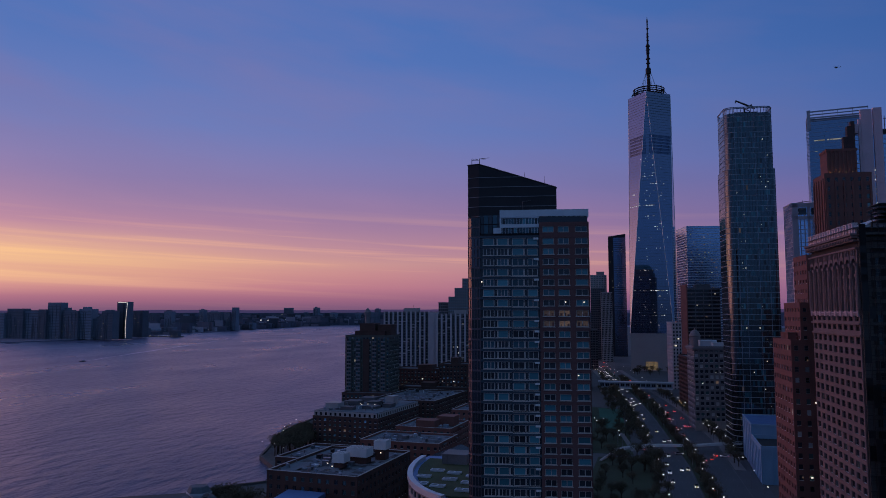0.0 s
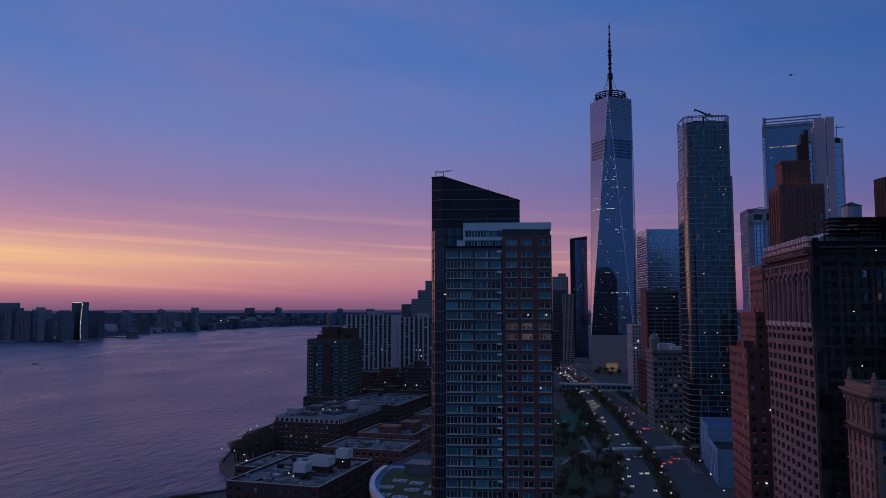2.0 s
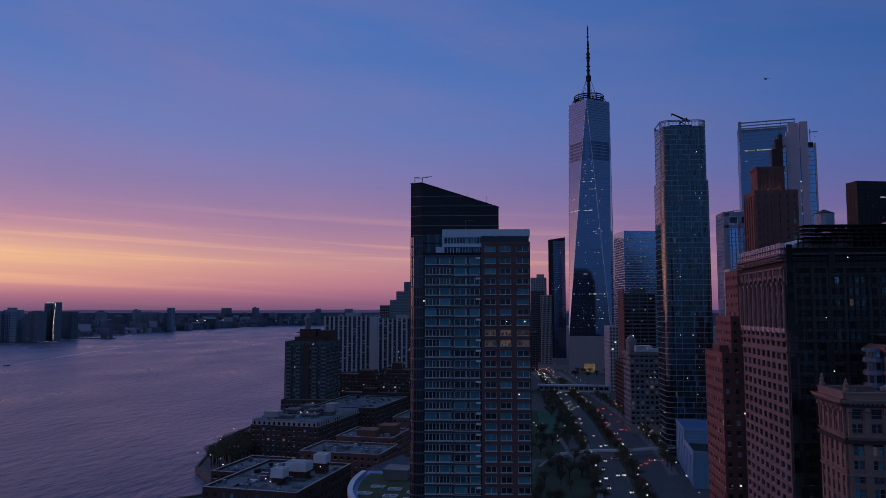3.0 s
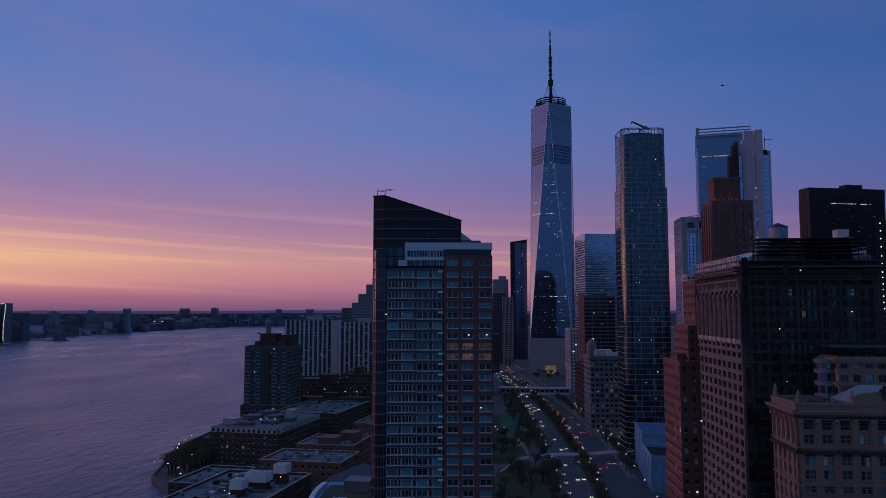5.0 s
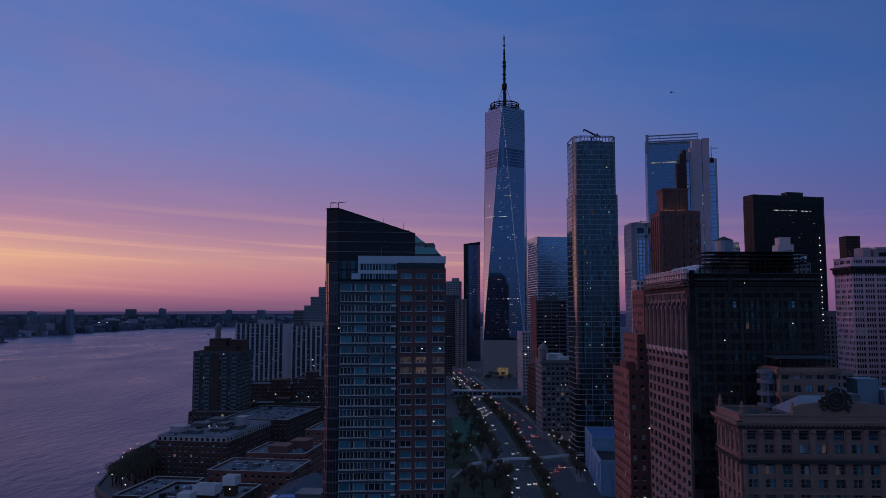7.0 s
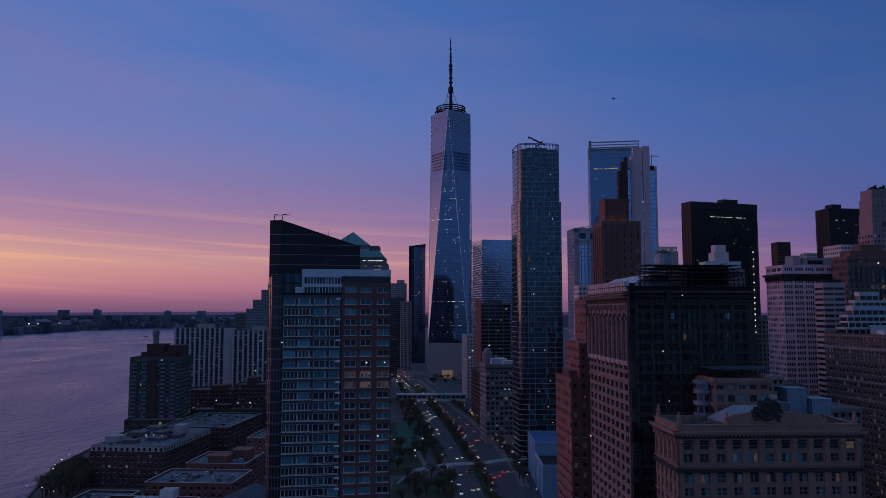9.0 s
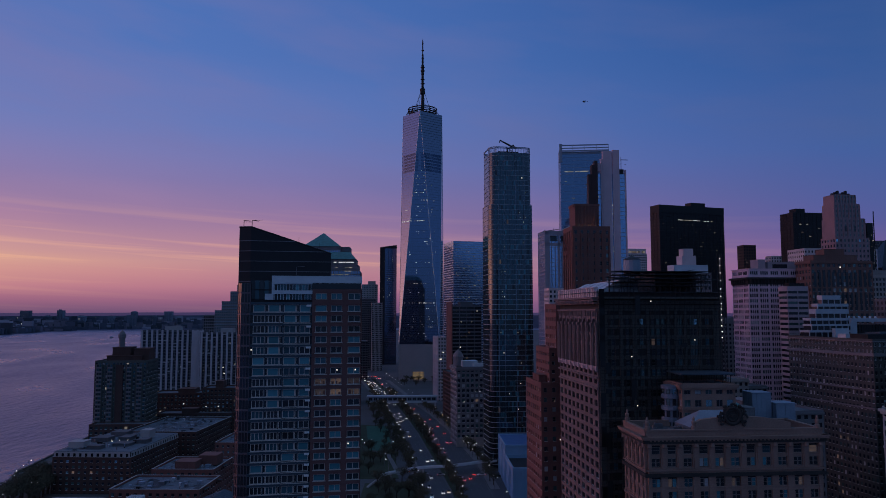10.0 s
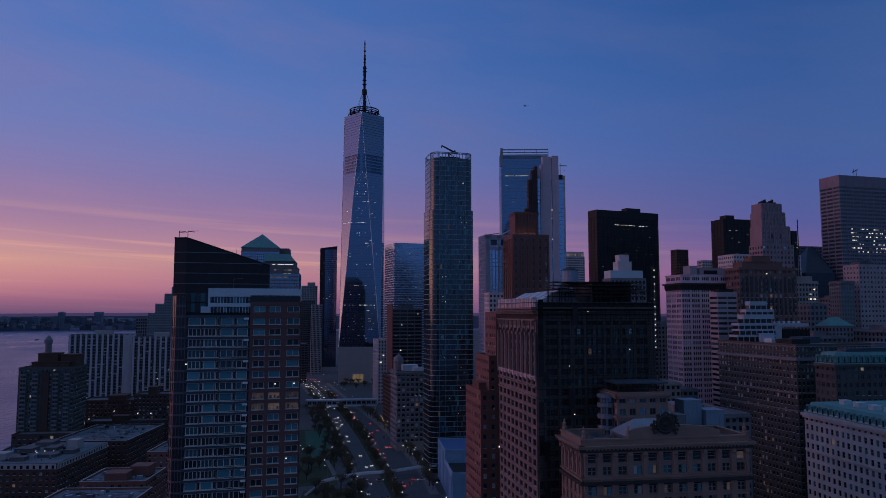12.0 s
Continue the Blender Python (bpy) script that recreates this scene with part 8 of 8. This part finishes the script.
tower("harbour_block", "low office block near the harbour", -290, 990, 4, 40, 30, 100, STONE_GREY, 3.9, 2.6, 0.9, 1.3, windows=False, core=PANE_DARK, seed=152)

# ---- far bank buildings ----
FAR_GLASS = material("distant_dim_glass", (0.075, 0.095, 0.125), 0.5, vary=0.3, scale=0.02, fine=0.2, bump=0.0)
FLOOD = light_material("far_floodlight", (1.0, 0.95, 0.9), 1.0)
FAR_LIT = light_material("far_window_light", (1.0, 0.85, 0.65), 0.7)
FAR_EDGE_GLOW = light_material("far_tower_edge_glow", (1.0, 0.9, 0.8), 0.8)


def far_building(x, y, w, z, seed, slope=0.0, lights=2):
    rnd = random.Random(seed)
    ob = thing("distant_building", "hazy dark building on the far bank", "building", x, y, 2, 0, "far bank buildings")
    bm = bmesh.new()
    prism(bm, [(0, 0), (w, 0), (w, 30), (0, 30)], 0, 0, 0, [z - slope, z, z, z - slope])
    # wall colour carries the haze of distance
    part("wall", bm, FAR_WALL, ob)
    bm = bmesh.new()
    n = max(3, int(z / 5))
    for k in range(1, n):
        box(bm, 0.5, w - 0.5, -0.5, 0, z * k / n * 0.97, z * k / n * 0.97 + 1.2)
    for k in range(int(w / 6)):
        u = rnd.uniform(1, w - 3)
        box(bm, u, u + rnd.uniform(1.0, 2.4), -0.7, 0, 0, z * rnd.uniform(0.5, 0.96))
    part("window_band", bm, FAR_GLASS, ob, kind="stuff")
    if slope == 0 and rnd.random() < 0.7:
        bm = bmesh.new()
        box(bm, w * 0.2, w * rnd.uniform(0.45, 0.8), 5, 25, z, z + rnd.uniform(3, 8))
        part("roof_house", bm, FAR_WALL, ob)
    for _ in range(lights):
        bm = bmesh.new()
        u, q = rnd.uniform(1, w - 3), rnd.uniform(2, z * 0.8)
        box(bm, u, u + 1.5, -0.9, -0.6, q, q + 1.3)
        part("lit_window", bm, FAR_LIT, ob)
    return ob


for i, (x, w, z) in enumerate(((-2100, 64, 84), (-2030, 62, 97), (-1966, 68, 88), (-1896, 28, 94), (-1867, 48, 116), (-1818, 24, 92), (-1793, 48, 90), (-1744, 44, 95), (-1698, 46, 65), (-1651, 38, 88), (-2170, 60, 84), (-2260, 70, 92))):
    far_building(x - 2, 1900 + (i % 3) * 8, w + 3, z, 200 + i, lights=3)
far_building(-1705, 2100, 44, 90, 229, 0.0, 2)
gs = far_building(-1639, 1950, 37, 118, 230, 0.0, 0)
gs["label"] = "slim curved-edge far tower with glowing side edge"
# bright side edge and roof line are given a glow by their material
bm = bmesh.new()
for i in range(18):
    za, zb = 4 + i * 6.2, 4 + (i + 1) * 6.2
    rod(bm, (36.4 - 2.4 * math.sin(za / 26), -0.8, za), (36.4 - 2.4 * math.sin(zb / 26), -0.8, zb), 0.4 + 0.5 * ((i * 7) % 3), 0.5, 4)
part("glowing_edge", bm, FAR_EDGE_GLOW, gs, "pale side edge with a glow of its own")
bm = bmesh.new()
box(bm, 2, 35, -0.9, -0.4, 115.4, 116.8)
part("glowing_roof_line", bm, FAR_EDGE_GLOW, gs)
bm = bmesh.new()
box(bm, 2, 34, -0.7, 0, 2, 114)
part("dark_front", bm, FAR_GLASS, gs, "dark glass front")
for i, (x, w, z) in enumerate(((-2356, 54, 78), (-2255, 41, 88), (-2166, 68, 67), (-2062, 24, 96), (-2019, 79, 85), (-1928, 30, 78), (-1887, 21, 106))):
    far_building(x, 3000, w, z, 240 + i)
for i, (x, w, z) in enumerate(((-2520, 90, 72), (-2420, 70, 98), (-2280, 60, 80), (-2190, 60, 74), (-2080, 60, 82), (-1900, 50, 80), (-1800, 90, 84), (-1640, 45, 79), (-2200, 45, 100), (-1760, 40, 110), (-2330, 120, 62), (-1560, 60, 112))):
    a = math.atan2(x, 4480)
    far_building(4925 * math.sin(a), 4925 * math.cos(a), w * 0.8, z * 0.95 + (18 if i in (1, 8) else 0), 260 + i)
rnd = random.Random(77)
for i in range(46):
    y = rnd.choice((2250, 2300, 2500, 2700, 2900, 3200))
    x = -1775 - (y - 2230) * 0.13 - rnd.uniform(10, 700)
    far_building(x, y, rnd.uniform(20, 60), rnd.uniform(12, 34), 300 + i, 0.0, rnd.choice((0, 1, 2)))
rnd = random.Random(78)
bm = bmesh.new()
for i in range(150):
    y = 2240 + 1900 * rnd.random()
    x = -1795 - (y - 2250) * 0.15 - 500 * rnd.random() ** 2
    z = 3 + 14 * rnd.random() ** 2
    q = rnd.uniform(0.8, 1.6)
    box(bm, x, x + q * rnd.choice((1, 1, 1, 4)), y - 12, y - 11, z, z + q)
for i in range(48):
    a, rr = radians(rnd.uniform(-31, -11)), 4890
    x, y, z = rr * math.sin(a), rr * math.cos(a), 14 + 62 * rnd.random()
    q = rnd.uniform(0.9, 2.0)
    box(bm, x, x + q * rnd.choice((1, 1, 2)), y - 6, y - 5, z, z + q * 0.8)
mesh_thing("far_street_lights", bm, FAR_LIT, "tiny scattered lights along the far bank", "far lights", kind="stuff")
for x, z, w in ((-2316, 37, 9), (-2266, 37, 7), (-2250, 37, 4), (-2149, 41, 4), (-2405, 17, 5), (-3145, 45, 5), (-2623, 46, 3), (-2096, 9, 7)):
    mast = thing("floodlight_mast", "tall floodlight mast shining on the far bank", "floodlight", x, 4000, 2, 0, "far floodlights")
    bm = bmesh.new()
    rod(bm, (0, 0, 0), (0, 0, z - 2), 0.5, 0.3, 6)
    part("mast", bm, METAL_DARK, mast)
    bm = bmesh.new()
    box(bm, -w / 2, w / 2, -0.6, 0.6, z - 4.2, z)
    part("lamp_bank", bm, FLOOD, mast, "bright white lamp bank")
pier = thing("river_pier", "long low pier on the far bank with lit end building", "pier", -1760, 2195, 0, 0)
bm = bmesh.new()
box(bm, 0, 175, 0, 26, -1, 3)
part("deck", bm, CONCRETE_DARK, pier)
bm = bmesh.new()
box(bm, 135, 168, 2, 20, 3, 22)
box(bm, 133, 170, 1, 22, 21, 22.5)
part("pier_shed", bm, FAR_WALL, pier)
for i in range(9):
    bm = bmesh.new()
    box(bm, 20 + i * 18, 22 + i * 18, -0.6, -0.3, 4, 5.4)
    part("lamp", bm, FAR_LIT, pier)

# boats
def boat(x, y, yaw, L, label):
    ob = thing("motor_boat", label, "boat", x, y, 0, yaw)
    bm = bmesh.new()
    prism(bm, [(-L / 2, -L * 0.14), (L * 0.25, -L * 0.14), (L / 2, 0), (L * 0.25, L * 0.14), (-L / 2, L * 0.14)], -0.4, L * 0.1)
    part("hull", bm, METAL_DARK, ob)
    bm = bmesh.new()
    box(bm, -L * 0.3, L * 0.15, -L * 0.1, L * 0.1, L * 0.1, L * 0.24)
    rod(bm, (-L * 0.1, 0, L * 0.24), (-L * 0.1, 0, L * 0.4), 0.1, 0.1, 4)
    part("cabin", bm, METAL_PALE, ob)
    return ob


boat(-980, 1087, 250, 11, "small dark motor boat drawing a long wake")
moored = thing("barge", "long low dark barge moored off the far bank", "barge", -1667, 1902, 0, 12)
bm = bmesh.new()
prism(bm, [(-24, -5), (22, -5), (25, 0), (22, 5), (-24, 5)], -0.5, 2.4)
part("hull", bm, METAL_DARK, moored)
bm = bmesh.new()
box(bm, -20, -13, -3.5, 3.5, 2.4, 6.5)
box(bm, -20.4, -12.6, -3.9, 3.9, 6.5, 7.0)
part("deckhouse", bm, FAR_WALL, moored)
boat(-1250, 3000, 90, 26, "small distant boat on the river")
bm = bmesh.new()
wk = []
for i in range(25):
    f = i / 24
    x, y = -982 - 300 * f - 6 * math.sin(math.pi * f) + 2.5 * math.sin(f * 40), 1090 + f * 905
    wk.append((x, y, 1.2 + 4.5 * math.sin(math.pi * min(1.0, f * 1.02)) * (0.8 + 0.4 * math.sin(f * 23))))
for (x0, y0, w0), (x1, y1, w1) in zip(wk, wk[1:]):
    v = [bm.verts.new(c) for c in ((x0 - w0, y0, 0.06), (x0 + w0, y0, 0.06), (x1 + w1, y1, 0.06), (x1 - w1, y1, 0.06))]
    bm.faces.new(v)
mesh_thing("wake", bm, material("wake_foam", (0.6, 0.52, 0.6), 0.5, vary=0.6, scale=0.02, fine=0.2, bump=0.0), "thin pale wake trailing behind the boat", "wake")

# helicopter far off
he = thing("helicopter", "small dark helicopter far off in the sky", "helicopter", 340, 1500, 546, 200)
bm = bmesh.new()
lathe(bm, [(0.2, -3), (1.1, -2), (1.3, 0), (1.0, 2.4), (0.4, 3.2)], 8)
bm.transform(Matrix.Rotation(radians(90), 4, "Y"))
part("fuselage", bm, METAL_DARK, he)
bm = bmesh.new()
rod(bm, (-2.6, 0, 0.3), (-8.5, 0, 0.8), 0.35, 0.15, 6)
box(bm, -9, -8, -0.1, 0.1, 0.3, 2.2)
part("tail_boom", bm, METAL_DARK, he)
for k in range(4):
    bm = bmesh.new()
    box(bm, 0, 5.6, -0.16, 0.16, 1.9, 1.96)
    bm.transform(Matrix.Rotation(radians(20 + 90 * k), 4, "Z"))
    part("rotor_blade", bm, METAL_DARK, he)
for y in (-1.1, 1.1):
    bm = bmesh.new()
    rod(bm, (-2, y, -1.9), (2.4, y, -1.9), 0.08, 0.08, 5)
    part("skid", bm, METAL_DARK, he)


# ---- bridges over the highway ----
fb = thing("footbridge", "enclosed glazed footbridge with pale trusses over the highway", "bridge", -59, 815, 0, 2)
bm = bmesh.new()
box(bm, 0, 76, 0, 6, 6.0, 7.4)
part("deck", bm, METAL_PALE, fb, "pale metal deck edge")
bm = bmesh.new()
box(bm, -1, 77, -0.5, 6.5, 12.4, 13.6)
part("roof", bm, METAL_PALE, fb, "pale metal roof")
bm = bmesh.new()
box(bm, 0.5, 75.5, 0.4, 5.6, 7.4, 12.4)
part("glazing", bm, PANE_DARK, fb, "dark glazed sides")
bm = bmesh.new()
box(bm, 0.3, 75.7, 0.2, 0.5, 7.4, 8.5)
box(bm, 0.3, 75.7, 0.2, 0.5, 11.4, 12.4)
part("side_panel", bm, METAL_SLATE, fb)
bm = bmesh.new()
box(bm, 0, 1.3, -0.1, 0.4, 7.4, 12.4)
post = mesh_of("post", bm, METAL_SLATE)
for i in range(15):
    shared("post", post, fb, Matrix.Translation((i * 5.3, 0, 0)))
bm = bmesh.new()
box(bm, 2.6, 2.8, 0.0, 0.4, 8.5, 11.4)
bar = mesh_of("mullion", bm, METAL_SLATE)
for i in range(14):
    shared("mullion", bar, fb, Matrix.Translation((i * 5.3 + 0.6, 0, 0)))
for x in (2, 36, 74):
    bm = bmesh.new()
    box(bm, x - 0.8, x + 0.8, 1.5, 4.5, 1.5, 6.0)
    part("pier", bm, CONCRETE, fb)
sb = thing("curved_footbridge", "slender curving pale footbridge over the highway", "bridge", 0, 0, 0, 0)
gl = [(-24, 458), (-18.5, 465), (-10, 473), (1, 480), (19.5, 484), (30, 490), (39, 496), (52, 500)]
bm = bmesh.new()
ribbon(bm, gl, -1.3, 1.3, 6.0, 6.4)
part("deck", bm, WHITE_PAINT, sb)
for w in (-1.4, 1.3):
    bm = bmesh.new()
    ribbon(bm, gl, w, w + 0.1, 6.4, 7.3)
    part("parapet", bm, WHITE_PAINT, sb, "pale side parapet")
for x, y in ((-18.5, 465), (1, 480), (19.5, 484), (45, 498)):
    bm = bmesh.new()
    rod(bm, (x, y, 1.8), (x, y, 6.0), 0.45, 0.45, 8)
    part("column", bm, CONCRETE, sb)
bm = bmesh.new()
rod(bm, (-24, 458, 6.0), (-32, 446, 2.0), 0.8, 0.8, 5)
part("ramp", bm, CONCRETE, sb)


# ---- street lamps ----
def street_lamp():
    ob = thing("street_lamp", "grey steel street lamp with glowing head", "street lamp", 0, 0, 2, 0, "lamps along the highway")
    bm = bmesh.new()
    rod(bm, (0, 0, 0), (0, 0, 8.2), 0.13, 0.08, 6)
    rod(bm, (0, 0, 8.2), (1.6, 0, 8.8), 0.07, 0.05, 5)
    part("pole", bm, STEEL, ob)
    bm = bmesh.new()
    lathe(bm, [(0.1, 8.55), (0.28, 8.6), (0.28, 8.78), (0.12, 8.85)], 8, 1.7, 0)
    part("lamp_head", bm, STREET_GLOW, ob, "white glowing lamp head")
    return ob


def along(pts, step, off, start=0.0, end=1e9):
    out, run, nxt = [], 0.0, start
    for (x0, y0), (x1, y1) in zip(pts, pts[1:]):
        L = math.hypot(x1 - x0, y1 - y0)
        dx, dy = (x1 - x0) / L, (y1 - y0) / L
        while nxt <= run + L and nxt < end:
            d = nxt - run
            out.append((x0 + dx * d + dy * off, y0 + dy * d - dx * off, math.degrees(math.atan2(dy, dx))))
            nxt += step
        run += L
    return out


rnd = random.Random(500)
first = street_lamp()
spots = [(x, y, a - 90) for x, y, a in along(RIGHT_ROAD, 34, 11.5, 30, 900)] + [(x, y, a + 90) for x, y, a in along(LEFT_ROAD, 38, -9, 40, 900)]
spots += [(x, y, a - 90) for x, y, a in along(LEFT_ROAD, 36, 9.5, 40, 850)]
spots += [(x + 3, y, rnd.uniform(0, 360)) for x, y, a in along(SHORE[4:9], 16, 4, 0, 200)]
spots += [(rnd.uniform(-56, -18), rnd.uniform(470, 690), rnd.uniform(0, 360)) for _ in range(5)]
spots += [(rnd.uniform(-228, -212), rnd.uniform(405, 440), rnd.uniform(0, 360)) for _ in range(5)]
spots += [(x, y, a + 90) for x, y, a in along(RIGHT_ROAD, 42, -9, 55, 800)]
spots += [(rnd.uniform(30, 48), rnd.uniform(480, 560), rnd.uniform(0, 360)) for _ in range(6)] + [(rnd.uniform(-48, -22), rnd.uniform(440, 640), rnd.uniform(0, 360)) for _ in range(5)]
first.matrix_basis = pose(spots[0][0], spots[0][1], 2, 0, 0, spots[0][2])
for x, y, a in spots[1:]:
    copy_thing(first, pose(x, y, 2, 0, 0, a))


# ---- cars ----
def car(paint, label):
    ob = thing("car", label, "car", 0, 0, 1.97, 0, "cars on the highway")
    bm = bmesh.new()
    prof = [(-2.25, 0.35), (2.2, 0.35), (2.3, 0.6), (2.1, 0.85), (1.0, 0.98), (-1.9, 1.02), (-2.3, 0.9)]
    a = [bm.verts.new((x, -0.9, z)) for x, z in prof]
    b = [bm.verts.new((x, 0.9, z)) for x, z in prof]
    bm.faces.new(a)
    bm.faces.new(b[::-1])
    for i in range(len(prof)):
        j = (i + 1) % len(prof)
        bm.faces.new((a[j], a[i], b[i], b[j]))
    part("body", bm, paint, ob)
    bm = bmesh.new()
    lo = [bm.verts.new(c) for c in ((-1.8, -0.82, 1.0), (0.95, -0.82, 0.98), (0.95, 0.82, 0.98), (-1.8, 0.82, 1.0))]
    hi = [bm.verts.new(c) for c in ((-1.2, -0.68, 1.45), (0.2, -0.68, 1.45), (0.2, 0.68, 1.45), (-1.2, 0.68, 1.45))]
    for i in range(4):
        bm.faces.new((lo[i], lo[(i + 1) % 4], hi[(i + 1) % 4], hi[i]))
    bm.faces.new(hi)
    part("cabin", bm, CAR_GLASS, ob, "dark glazed cabin")
    bm = bmesh.new()
    for x in (-1.4, 1.4):
        for y in (-0.82, 0.82):
            rod(bm, (x, y - 0.1, 0.32), (x, y + 0.1, 0.32), 0.32, 0.32, 8)
    part("wheels", bm, TYRE, ob, kind="stuff")
    for name, x, m, h in (("headlight", 2.24, HEAD_LIGHT, 0.13), ("tail_light", -2.32, TAIL_LIGHT, 0.12)):
        bm = bmesh.new()
        box(bm, -0.06, 0.06, -0.22, 0.22, -h, h)
        me = mesh_of(name, bm, m)
        for y in (-0.6, 0.6):
            shared(name, me, ob, Matrix.Translation((x, y, 0.72)))
    return ob


protos = [car(p, l) for p, l in zip(CAR_PAINTS, ("black car with lit lamps on the highway", "white car with lit lamps on the highway", "silver car with lit lamps on the highway", "yellow taxi with lit lamps on the highway"))]
places = []
for lane in (-5, -1.7, 1.7, 5):
    for x, y, a in along(LEFT_ROAD, 22, lane, 30 + rnd.uniform(0, 20), 1150):
        if rnd.random() < (0.28 if y < 700 else 0.45 if y < 860 else 0.75):
            places.append((x, y, a + 180))
for lane in (-6, -2.5, 1, 4.5):
    for x, y, a in along(RIGHT_ROAD, 40, lane, 30 + rnd.uniform(0, 30), 1100):
        if rnd.random() < 0.34:
            places.append((x, y, a))
for x in (-10, 2, 12, 24, 38, 48):
    places.append((x, 470 + rnd.uniform(0, 14), rnd.choice((0, 180)) + 5))
for i, c in enumerate(protos):
    x, y, a = places[i]
    c.matrix_basis = pose(x, y, 1.97, 0, 0, a)
for x, y, a in places[4:]:
    copy_thing(rnd.choices(protos, (4, 3, 3, 1.5))[0], pose(x + rnd.uniform(-0.4, 0.4), y + rnd.uniform(-5, 5), 1.97, 0, 0, a))


# ---- trees ----
def tree(seed, h, label, crown_mat=TWIGS):
    r = random.Random(seed)
    ob = thing("tree", label, "tree", 0, 0, 2, 0, "street and park trees")
    bm = bmesh.new()
    rod(bm, (0, 0, 0), (0.1, 0, h * 0.4), h * 0.03, h * 0.02, 6)
    tips = []
    for i in range(9):
        a = i * 2.4 + r.uniform(-0.3, 0.3)
        p0 = Vector((0.08, 0, h * r.uniform(0.25, 0.42)))
        p1 = p0 + Vector((math.cos(a) * h * r.uniform(0.1, 0.24), math.sin(a) * h * r.uniform(0.1, 0.24), h * r.uniform(0.1, 0.3)))
        rod(bm, p0, p1, h * 0.013, h * 0.008, 5)
        for j in range(3):
            p2 = p1 + Vector((r.uniform(-1, 1), r.uniform(-1, 1), r.uniform(0.3, 1.2))) * h * 0.14
            rod(bm, p1, p2, h * 0.007, h * 0.003, 4)
            tips.append(p2)
    part("trunk", bm, BARK, ob)
    bm = bmesh.new()
    for p in tips:
        for _ in range(34):
            c = p + Vector((r.gauss(0, 1), r.gauss(0, 1), r.gauss(0, 0.8))) * h * 0.085
            if c.z < h * 0.28:
                continue
            s = h * r.uniform(0.015, 0.04)
            d1 = Vector((r.uniform(-1, 1), r.uniform(-1, 1), r.uniform(-1, 1))).normalized() * s
            d2 = Vector((r.uniform(-1, 1), r.uniform(-1, 1), r.uniform(-1, 1))).normalized() * s
            bm.faces.new([bm.verts.new(q) for q in (c - d1, c + d2, c + d1 * 1.4)])
    part("crown", bm, crown_mat, ob)
    return ob


kinds = [tree(600 + i, h, l) for i, (h, l) in enumerate(((9, "bare dark street tree with fine twigs"), (11, "dark park tree with thin leafless crown"), (7.5, "small dark street tree with sparse crown"), (13, "broad dark riverside tree with dense twigs")))]
spots = []
for pts, off, s0, e0 in ((LEFT_ROAD, 9.8, 20, 620), (LEFT_ROAD, 10.8, 26, 640), (LEFT_ROAD, -10, 30, 700), (LEFT_ROAD, -13, 20, 620), (RIGHT_ROAD, 13.5, 150, 560)):
    spots += [(x + rnd.uniform(-1, 1), y + rnd.uniform(-3, 3)) for x, y, a in along(pts, 13, off, s0, e0) if rnd.random() < 0.85]
spots += [(rnd.uniform(-60, -18), rnd.uniform(474, 560)) for _ in range(20)]
spots += [(rnd.uniform(-30, 0), rnd.uniform(320, 460)) for _ in range(34)]
spots += [(rnd.uniform(-227, -206) - (y - 425) * 0.3, y) for y in [rnd.uniform(402, 472) for _ in range(40)]]
spots += [(rnd.uniform(-184, -158), rnd.uniform(277, 296)) for _ in range(14)]
spots += [(x + rnd.uniform(-3, 3), y + rnd.uniform(-4, 4)) for off in (-18, -24) for x, y, a in along(LEFT_ROAD, 17, off, 230, 520) if rnd.random() < 0.8]
spots += [(rnd.uniform(-30, 20), rnd.uniform(1040, 1105)) for _ in range(14)]
for i, t in enumerate(kinds):
    t.matrix_basis = pose(*spots[i * 7], 2, 0, 0, rnd.uniform(0, 360))
for i, (x, y) in enumerate(spots):
    if i in (0, 7, 14, 21):
        continue
    k = 3 if x < -160 else rnd.choice((0, 1, 2))
    copy_thing(kinds[k], pose(x, y, 2, 0, 0, rnd.uniform(0, 360)))
